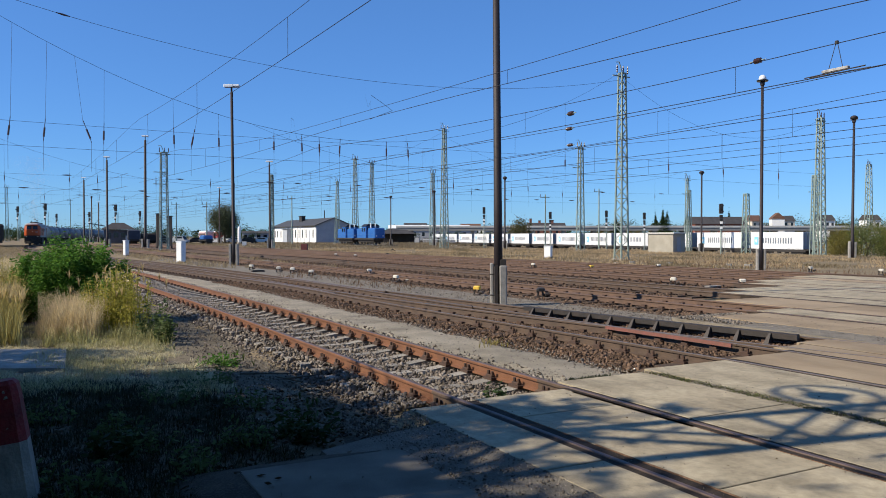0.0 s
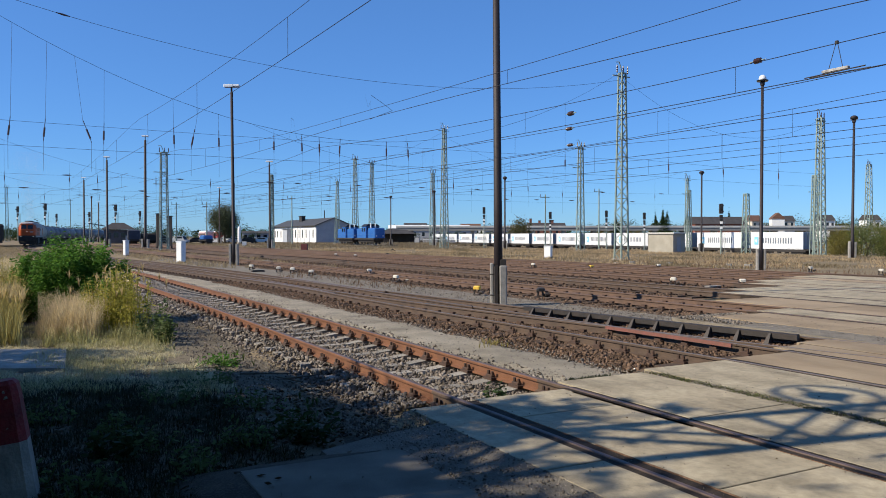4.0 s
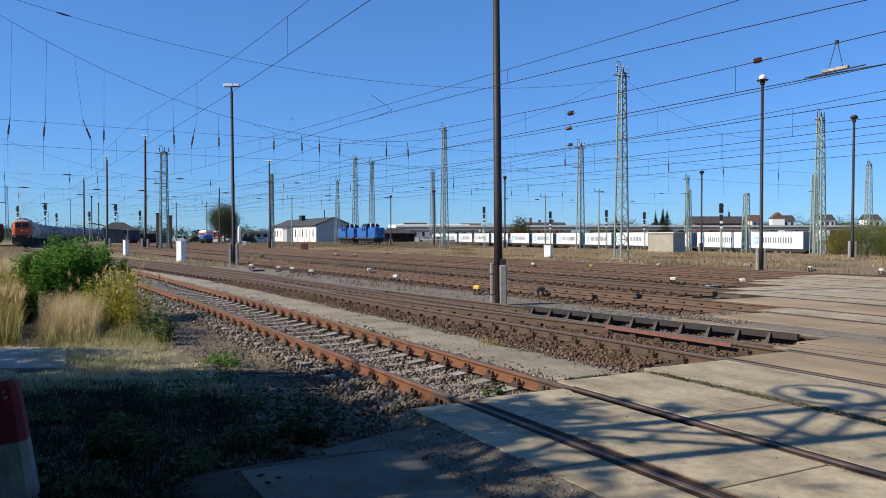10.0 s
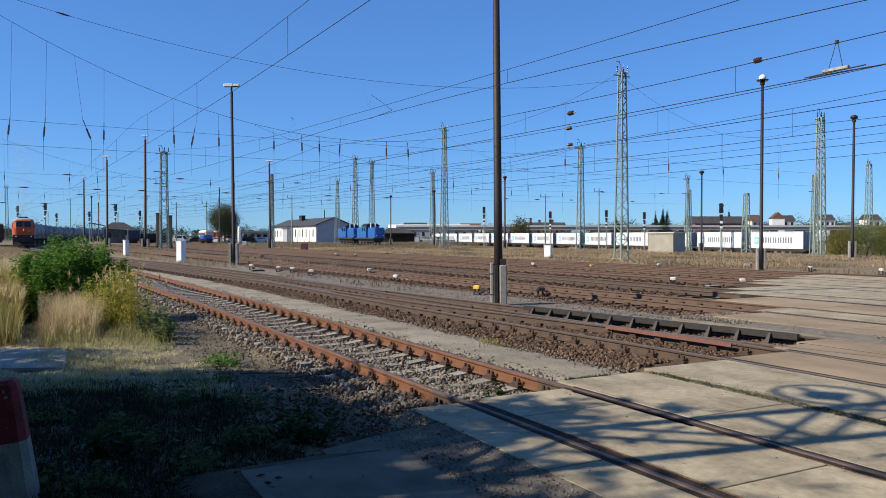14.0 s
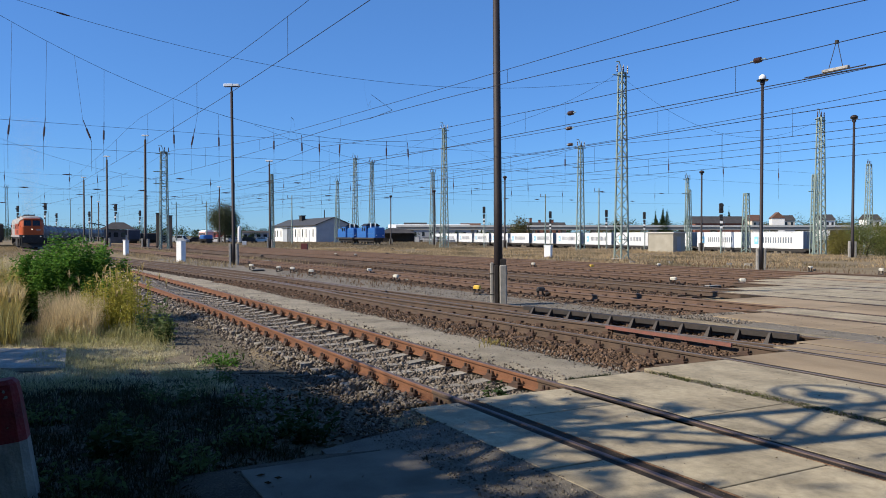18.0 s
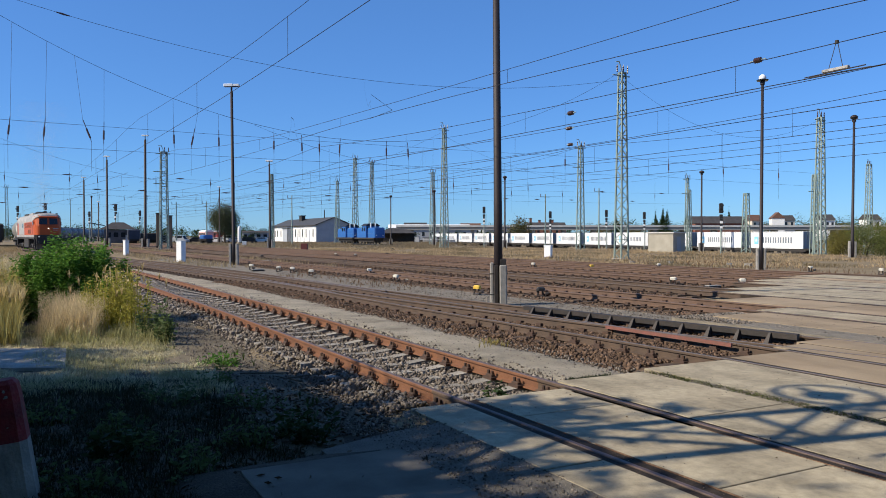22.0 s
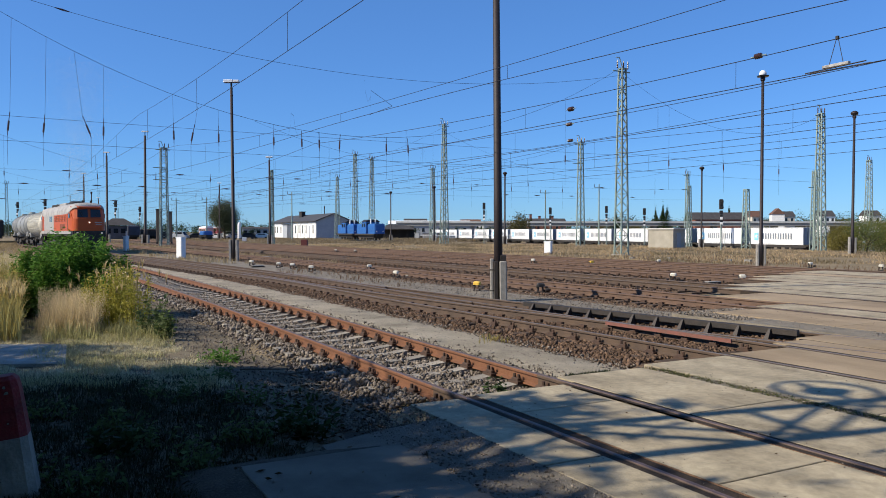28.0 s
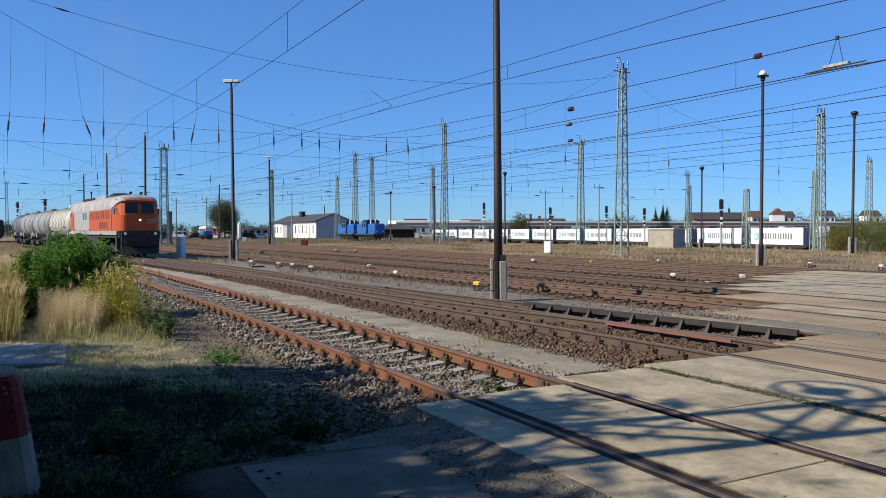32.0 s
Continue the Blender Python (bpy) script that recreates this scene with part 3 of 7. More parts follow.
# ---- masts and lamps ----
def lamp_pole(x, y, h, kind, group, r=.10, label="", lean=0.0):
    z = float(ground_z(x, y))
    t = thing("yard_lamp", label or ("tall brown steel yard lamp with a flat twin lantern" if kind == "flat" else "tall brown steel yard lamp with a domed lantern"), "lamp post", group,
              at=pose(x, y, z, 0, lean, 0))
    part("pole", MB().lathe([(r * 1.25, 0), (r * 1.2, h * .12), (r, h * .125), (r * .78, h * .96)], 12), POLE, t, smooth=True)
    part("socket", MB().box(-r * 2.6, -r * 1.3, -r * 1.2, r * 1.2, -.3, min(1.55, h * .12), c=.02), POST, t)
    part("socket", MB().box(r * 1.3, r * 2.6, -r * 1.2, r * 1.2, -.3, min(1.5, h * .12), c=.02), POST, t)
    if kind == "flat":
        part("bracket", MB().box(-.05, .05, -.05, .05, h * .96, h - .12), POLE, t)
        part("lantern", MB().box(-.52, .12, -.16, .16, h - .14, h + .04, c=.03), GREYBOX, t, "flat pale grey lantern")
        part("lantern", MB().box(.14, .55, -.16, .16, h - .12, h + .02, c=.03), GREYBOX, t, "flat pale grey lantern")
        part("diffuser", MB().box(-.46, .48, -.12, .12, h - .17, h - .135), GLASS, t)
    else:
        part("collar", MB().lathe([(r * .8, h * .96), (r * 1.3, h * .965), (r * 1.3, h - .1)], 10), POLE, t)
        part("lantern", MB().lathe([(u * (.62 if kind == "white" else 1), h + v) for u, v in ((.10, -.2), (.30, -.12), (.34, -.02), (.26, .1), (.12, .17), (.05, .18))], 14), GREYBOX if kind == "white" else POLE, t, smooth=True)
        part("diffuser", MB().lathe([(.30, h - .20), (.33, h - .13), (.1, h - .125)], 14), GLASS, t)
    return t


big = thing("yard_lamp", "thick brown steel lamp post held between two concrete sockets", "lamp post", "yard lamps", at=pose(1.62, 22.4, -.25, 0, -.55, 0))
part("pole", MB().lathe([(.125, -.3), (.122, 3), (.118, 3.02), (.085, 12.2)], 14), POLE, big, smooth=True)
part("socket", MB().box(-.235, -.14, -.12, .1, -.4, 1.27, c=.02), POST, big)
part("clamp_channel", MB().box(-.135, -.02, -.185, -.12, -.3, 1.2, c=.012), BLACKSTEEL, big, "dark steel channel")
part("socket", MB().box(.02, .225, -.25, -.125, -.4, 1.2, c=.025), POST, big)
part("bolt", MB().rod((-.27, -.17, .95), (.26, -.17, .95), .018, 6), BLACKSTEEL, big)
part("bolt", MB().rod((-.27, -.17, .35), (.26, -.17, .35), .018, 6), BLACKSTEEL, big)
part("fuse_box", MB().box(.04, .22, -.12, .1, 1.2, 1.38, c=.02), BLACKSTEEL, big, "small black fuse box")
part("lantern", MB().box(-.5, .5, -.16, .16, 12.1, 12.3, c=.03), GREYBOX, big)

for x, y, h, k, r, ln in ((-14.4, 53.1, 12.4, "flat", .12, -.5), (-47.2, 122.3, 17.9, "flat", .22, .3), (-58.3, 134, 15.8, "flat", .19, 0), (-87.2, 187.5, 16.2, "flat", .22, 0), (-26.3, 117.3, 13.4, "flat", .16, -.3),
                          (-58.2, 201, 14.7, "flat", .2, 0), (18.1, 43.9, 11.0, "white", .10, .1), (38.2, 72, 13.1, "dome", .13, .3), (34.5, 103, 10.8, "dome", .13, 0), (9.4, 117.3, 10.9, "dome", .14, 0),
                          (-11.5, 170, 10.7, "dome", .14, 0), (-1.7, 150, 10.7, "dome", .13, 0), (-116.4, 255.7, 15, "dome", .22, 0), (-114.1, 255.7, 13.3, "flat", .2, 0)):
    lamp_pole(x, y, h, k, "yard lamps", r, lean=ln)


def lattice(name, label, x, y, h, w0, w1, group="lattice masts", arms=0, turn=32, horns=True, bar=.085, bay=.58):
    """A four-legged lattice mast with diagonal lacing."""
    z = float(ground_z(x, y)) - .1
    t = thing(name, label, "mast", group, at=pose(x, y, z, 0, 0, turn))
    wid = lambda v: (w0 + (w1 - w0) * v / h) / 2
    for sx in (-1, 1):
        for sy in (-1, 1):
            part("leg", MB().rod((sx * w0 / 2, sy * w0 / 2, 0), (sx * w1 / 2, sy * w1 / 2, h), bar, 4), GALV, t)
    lace = []
    k = max(9, int(h / bay))
    for i in range(k):
        a, b = h * i / k, h * (i + 1) / k
        for face in range(4):
            c, s = math.cos(face * 1.5708), math.sin(face * 1.5708)
            pt = lambda u, v: (c * u * wid(v) - s * wid(v), s * u * wid(v) + c * wid(v), v)
            lace.append((pt(-1 if (i + face) % 2 else 1, a), pt(1 if (i + face) % 2 else -1, b)))
            if i % 3 == 0:
                lace.append((pt(-1, a), pt(1, a)))
    if y < 130 and len(lace) < 300:
        for a, b in lace:
            part("lacing_bar", MB().rod(a, b, bar * .42, 4), GALV, t)
    else:
        mb = MB()
        for a, b in lace:
            mb.rod(a, b, bar * .42, 4)
        tagged(part("lacing", mb, GALV, t), kind="stuff")
    part("footing", MB().box(-w0 * .75, w0 * .75, -w0 * .75, w0 * .75, -.4, .18, c=.04), POST, t)
    part("cap", MB().box(-w1 * .6, w1 * .6, -w1 * .6, w1 * .6, h - .05, h + .05), GALV, t)
    if horns:
        for u in (-.45, .1, .5):
            part("insulator", MB().lathe([(.03, h), (.07, h + .12), (.045, h + .2), (.075, h + .3), (.045, h + .4), (.07, h + .5), (.02, h + .7)], 8, at=(u * 1.3, 0, 0)), INSUL, t)
        part("horn", MB().rod((.05, 0, h), (-.35, 0, h + .95), .045, 5).rod((-.35, 0, h + .95), (-.75, 0, h + .9), .04, 5), GALV, t)
        part("crossarm", MB().rod((-1.1, 0, h - .25), (.9, 0, h - .25), .06, 4), GALV, t)
    for v in range(arms):
        part("crossarm", MB().rod((-1.4, 0, h * (.8 - .12 * v)), (.5, 0, h * (.8 - .12 * v)), .07, 4), GALV, t)
    return t


for x, y, h, a, b, ar in ((15.5, 67, 16.2, 1.05, .5, 0), (18.7, 105, 14.2, 1.0, .5, 1), (41.5, 85, 15.3, 1.15, .6, 0), (.2, 122.3, 19.0, 1.25, .5, 0), (-20, 175.9, 19.7, 1.5, .6, 1), (-16.2, 175.9, 18.7, 1.5, .6, 0),
                          (-27.5, 201, 16.3, 1.5, .5, 0), (-2.2, 165, 15.6, 1.3, .6, 0), (82.7, 150, 17.6, 1.6, .8, 1), (43.2, 110, 8.9, 1.1, .6, 0), (-39.1, 108.2, 13.8, 1.35, .9, 2), (52.9, 110, 12.0, 1.0, .5, 1),
                          (44.3, 140, 13.9, .9, .4, 1), (47.9, 150, 12.6, .9, .4, 0), (-27.1, 122.3, 11.8, .7, .35, 0), (-144.5, 255.7, 18.2, 1.5, .6, 1), (-146.3, 240, 13.3, 1.2, .5, 0)):
    lattice("lattice_mast", "green-grey steel lattice catenary mast on a concrete footing", x, y, h, a * .8, b * .85, arms=ar, horns=h > 13)
# slim masts far off
for x, y, h in ((19.9, 150, 10.6), (30.3, 150, 12.2), (-36.7, 187.5, 11.7), (-150.9, 312.6, 16.9), (-64.8, 187.5, 10.2), (-57.4, 187.5, 10.3)):
    t = thing("catenary_mast", "slim grey steel catenary mast with a crossarm", "mast", "slim masts", at=pose(x, y, float(ground_z(x, y)), 0, 0, 15))
    part("shaft", MB().rod((0, 0, -.2), (0, 0, h), .17, 6, .11), GALV, t)
    part("crossarm", MB().rod((-1.1, 0, h - .6), (.9, 0, h - .6), .07, 4), GALV, t)
    part("insulator", MB().rod((-1.0, 0, h - .6), (-1.0, 0, h), .06, 6), INSUL, t)


def signal(x, y, h, group="light signals"):
    s = h / 6.0 if y > 150 else 1
    t = thing("light_signal", "black headed railway light signal with a striped post", "signal", group, at=pose(x, y, float(ground_z(x, y)), 0, 0, -8))
    part("post", MB().rod((0, 0, -.2), (0, 0, h - 1.2 * s), .075 * s, 8), GALV, t)
    for i in range(4 if y < 150 else 3):
        part("board", MB().box(-.14 * s, .14 * s, -.14 * s, -.1 * s, h - (1.9 + i * .27) * s, h - (1.64 + i * .27) * s), WHITE if i % 2 else BLACKP, t)
    hd = part("signal_head", MB().box(-.22 * s, .22 * s, -.13 * s, .13 * s, h - 1.08 * s, h, c=.07 * s), BLACKP, t)
    part("lower_head", MB().box(-.17 * s, .17 * s, -.12 * s, .12 * s, h - 1.6 * s, h - 1.2 * s, c=.05 * s), BLACKP, t)
    for i in range(3):
        part("hood", MB().rod((.1 * s * (-1) ** i, -.13 * s, h - (.22 + .32 * i) * s), (.1 * s * (-1) ** i, -.36 * s, h - (.23 + .32 * i) * s), .1 * s, 8), BLACKP, hd)
    part("ladder", MB().rod((.2 * s, .12 * s, 0), (.2 * s, .12 * s, h - 1.2 * s), .02 * s, 4).rod((.42 * s, .12 * s, 0), (.42 * s, .12 * s, h - 1.2 * s), .02 * s, 4), GALV, t)
    return t


for x, y, h in ((-154.8, 281, 12.8), (-111.3, 216, 11.1), (-140.7, 281, 10.1), (-107.2, 234, 9.3), (-91.6, 216, 10.8), (-84.8, 216, 9.0), (6.5, 122.3, 6.6), (16.3, 117.3, 5.7), (25.4, 120, 6.2), (31.3, 120, 6.1), (29.8, 82.7, 5.5)):
    signal(x, y, h)


# ---- container train ----
def letters(txt, size, material, parent, name, at):
    cu = bpy.data.curves.new(name, "FONT")
    cu.body, cu.size, cu.extrude = txt, size, .004
    cu.align_x = "CENTER"
    ob = new("tmp", cu)
    me = bpy.data.meshes.new_from_object(ob.evaluated_get(bpy.context.evaluated_depsgraph_get()))
    bpy.data.objects.remove(ob)
    me.materials.append(material)
    return part(name, me, None, parent, at=at)


def container(at):
    """A forty-foot high-cube box: local x along it, its shown side towards -y."""
    t = thing("shipping_container", "white forty-foot shipping container with a pale blue square mark", "container", "containers on the train", at=at)
    L, W, H = 6.096, 1.219, 2.9
    for s in (-1, 1):   # corrugated sides
        mb, prof = MB(), []
        for i in range(44):
            x = -L + .12 + i * (2 * L - .24) / 44
            w = (2 * L - .24) / 44
            prof += [(x, s * (W - .04)), (x + w * .35, s * (W - .04)), (x + w * .5, s * W), (x + w * .85, s * W)]
        k = len(prof)
        mb.add([(*q, .16) for q in prof] + [(*q, H - .1) for q in prof], [(i, i + 1, k + i + 1, k + i) for i in range(k - 1)])
        part("side_panel", mb, CONTW, t)
    part("roof", MB().box(-L + .05, L - .05, -W + .05, W - .05, H - .12, H - .02), CONTW, t)
    part("floor", MB().box(-L + .05, L - .05, -W + .05, W - .05, .05, .16), CONTG, t)
    for s in (-1, 1):
        part("end_wall", MB().box(s * L - (.06 if s > 0 else -.0), s * L + (.0 if s > 0 else .06), -W + .08, W - .08, .1, H - .06), CONTG, t)
        for v in (0, 1):
            part("rail_bar", MB().box(-L, L, s * W - .03, s * W + .03, v * (H - .12), v * (H - .12) + .12), CONTW, t)
        for u in (-1, 1):
            part("corner_post", MB().box(u * L - .08, u * L + .08, s * W - .07, s * W + .035, 0, H, c=.01), CONTW, t)
    for k in range(4):
        part("lock_rod", MB().rod((L + .02, -.85 + k * .55, .2), (L + .02, -.85 + k * .55, H - .2), .025, 6), GALV, t)
    # the mark and the name, printed on the shown side
    part("blue_mark", MB().box(-5.0, -4.05, -W - .042, -W - .036, .7, 2.05), LOGOBLUE, t)
    part("white_star", MB().add([(-4.53 + math.cos(i * math.pi / 7) * (.38 if i % 2 else .16), -W - .048, 1.4 + math.sin(i * math.pi / 7) * (.38 if i % 2 else .16)) for i in range(14)], [tuple(range(14))]), WHITE, t)
    for k in range(6):
        for u in (0, .56):
            part("print_bar", MB().box(-2.9 + k * 1.15 + u, -2.68 + k * 1.15 + u, -W - .042, -W - .036, .95, 1.95), LETTER, t)
    return t


def flat_wagon(at):
    t = thing("container_wagon", "dark flat container wagon on the lower siding", "wagon", "container wagons", at=at)
    part("deck", MB().box(-7.0, 7.0, -1.1, 1.1, .92, 1.14), UNDER, t)
    for s in (-1, 1):
        for u in (-.87, .87):
            part("buffer", MB().rod((s * 7.0, u, 1.03), (s * 7.2, u, 1.03), .2, 10), UNDER, t)
    for k in range(4):
        part("brake_rod", MB().box(-3.2 + k * 1.7, -2.6 + k * 1.7, -1.0, -.7, .42, .7), UNDER, t)
    for s in (-1, 1):
        part("sill", MB().box(-6.6, 6.6, s * 1.1 - .08, s * 1.1 + .08, .68, 1.12), UNDER, t)
        part("bogie", MB().box(s * 4.6 - 1.3, s * 4.6 + 1.3, -1.0, 1.0, .35, .8, c=.05), UNDER, t)
        for u in (-.9, .9):
            part("wheelset", MB().rod((s * 4.6 + u, -.8, .46), (s * 4.6 + u, .8, .46), .46, 14), UNDER, t)
    return t


yaw = math.degrees(math.atan2(BOX_DIR.y, BOX_DIR.x)) + 180     # x points along the train towards the eye
src_c = src_w = None
for i in range(13):
    c = BOX_LINE + BOX_DIR * (6.6 + i * 14.42)
    zc = -1.62
    mw, mc = pose(c.x, c.y, zc, 0, 0, yaw), pose(c.x, c.y, zc + 1.155, 0, 0, yaw)
    if src_c is None:
        src_w, src_c = flat_wagon(mw), container(mc)
    else:
        copy_thing(src_w, mw), copy_thing(src_c, mc)
sid = [Vector((*(BOX_LINE + BOX_DIR * k), -1.62)) for k in range(-60, 260, 10)]
ts = thing("track_10", "far siding under the container train", "railway track", kind="structure")
for s in (-.751, .751):
    rail_piece(sid, s, "rail", ts, DARKRUST)

# ---- shed, hut, cabinets ----
def shed():
    t = thing("white_shed", "long white rendered shed with a low dark gabled roof", "building", at=pose(-36.3, 221, 0, 0, 0, 25.8))
    L, W, E, R = 52, 10.6, 4.7, 6.9      # its long side faces the sun
    # the gable faces away from the sun; its shade is painted as blue-grey
    gable = mat("grey_gable_render", (.43, .46, .50), (.38, .41, .45), .8, .85, fine=8)
    felt = mat("grey_roof_sheet", (.07, .072, .078), (.05, .052, .058), .5, .8, fine=5)
    part("wall", MB().box(0, .3, .3, L, -.3, E), WHITE, t)
    part("wall", MB().box(W - .3, W, .3, L, -.3, E), WHITE, t)
    for y in (0, L):
        part("gable", MB().add([(x, y + dy, z) for dy in (0, .3) for x, z in ((0, -.3), (W, -.3), (W, E), (W / 2, R), (0, E))],
                               [(0, 1, 2, 3, 4), (9, 8, 7, 6, 5), (0, 5, 6, 1), (1, 6, 7, 2), (2, 7, 8, 3), (3, 8, 9, 4), (4, 9, 5, 0)]), gable, t)
    for s in (0, 1):
        x0, x1 = (-.5, W / 2) if s == 0 else (W + .5, W / 2)
        part("roof", MB().add([(x0, -.5, E - .08), (x0, L + .5, E - .08), (x1, L + .5, R + .02), (x1, -.5, R + .02), (x0, -.5, E + .12), (x0, L + .5, E + .12), (x1, L + .5, R + .22), (x1, -.5, R + .22)],
                              [(0, 1, 2, 3), (7, 6, 5, 4), (0, 4, 5, 1), (1, 5, 6, 2), (2, 6, 7, 3), (3, 7, 4, 0)]), felt, t)
    for y, w, z0, z1 in ((3.2, .8, 1.2, 3.6), (7.0, 1.2, -.2, 3.4), (10.5, .7, 1.2, 3.6), (14.5, .7, 1.2, 3.6), (18.4, .7, 1.2, 3.6), (22.5, .9, 1.2, 3.6), (36.5, 1.4, -.2, 3.2), (41, 1.0, 1.2, 3.4), (45.5, 1.0, 1.2, 3.4), (49, .8, 1.2, 3.4)):
        win = part("window" if z0 > 0 else "gate", MB().box(-.05, .0, y - w / 2, y + w / 2, z0, z1), GLASS if z0 > 0 else gable, t)
        part("lintel", MB().box(-.12, .0, y - w / 2 - .15, y + w / 2 + .15, z1, z1 + .18), WHITE, win)
    for y in (1.2, 12.6, 16.5, 20.5, 24.6, 33.5):
        part("pilaster", MB().box(-.14, .0, y - .22, y + .22, -.3, E - .1), WHITE, t)
    part("annexe", MB().box(-1.6, .0, 27, 32.5, -.3, 3.9), gable, t, "grey projecting annexe")
    part("annexe_roof", MB().box(-1.9, .0, 26.7, 32.8, 3.9, 4.05), felt, t)
    part("downpipe", MB().rod((-.16, 25.6, -.2), (-.16, 25.6, 6.8), .16, 6), WHITE, t)
    part("chimney", MB().box(3.2, 4.4, 27, 30, 5.6, 8.0), UNDER, t)
    part("chimney_cap", MB().box(3.0, 4.6, 26.8, 30.2, 8.0, 8.15), UNDER, t)
    part("vent_pipe", MB().rod((5.2, 9, 6.5), (5.2, 9, 9.4), .14, 6), UNDER, t)
    part("gutter", MB().rod((-.55, -.5, E - .06), (-.55, L + .5, E - .06), .09, 6), UNDER, t)
    return t


hut = thing("concrete_hut", "small grey concrete hut with a flat roof", "hut", at=pose(27.3, 94.2, float(ground_z(27.3, 94.2)), 0, 0, -47))
part("wall", MB().box(-1.7, 1.7, -1.35, 1.35, -.3, 2.3), mat("beige_concrete_wall", (.47, .43, .35), (.38, .35, .28), 1.2, .9, bump=.3, fine=30), hut)
part("roof", MB().box(-1.85, 1.85, -1.5, 1.5, 2.3, 2.46, c=.03), mat("pale_concrete_roof", (.55, .53, .48), None, 3, .9), hut)
part("door", MB().box(1.705, 1.73, -.6, .3, -.1, 1.9), mat("grey_steel_door", (.35, .37, .40), None, 4, .6), hut)
for x, y, w, h in ((-32.1, 78.1, .42, 1.6), (-19.5, 57.4, .6, 1.65), (9.6, 70.3, .65, 1.15)):
    t = thing("relay_cabinet", "white-grey trackside relay cabinet", "cabinet", "relay cabinets", at=pose(x, y, -.25, 0, 0, -33))
    part("body", MB().box(-w / 2, w / 2, -.2, .2, .1, h - .06, c=.02), GREYBOX, t)
    part("lid", MB().box(-w / 2 - .03, w / 2 + .03, -.23, .23, h - .06, h), GREYBOX, t)
    part("plinth", MB().box(-w / 2 + .03, w / 2 - .03, -.17, .17, -.2, .1), POST, t)
    part("door", MB().box(-w / 2 + .04, w / 2 - .04, -.215, -.198, .18, h - .12), WHITE, t)


# ---- the moving freight train ----
def bogie(parent, y, axles, r, wide=1.1, name="bogie"):
    b = part(name, MB().box(-wide - .06, -wide + .08, y - axles * .95, y + axles * .95, .38, .78, c=.04).box(wide - .08, wide + .06, y - axles * .95, y + axles * .95, .38, .78, c=.04).box(-wide, wide, y - .3, y + .3, .5, .85), UNDER, parent)
    for k in range(axles):
        yy = y + (k - (axles - 1) / 2) * 1.85
        w = part("wheelset", MB().lathe([(r, -.75), (r, -.62), (.09, -.6), (.09, .6), (r, .62), (r, .75)], 20, "x"), UNDER, b, at=pose(0, yy, r))
        WHEELS.append((w, yy, r))
        for s in (-1, 1):
            part("axle_box", MB().box(s * wide - .16, s * wide + .16, yy - .2, yy + .2, r - .18, r + .2, c=.03), UNDER, b)
    return b


WHEELS = []


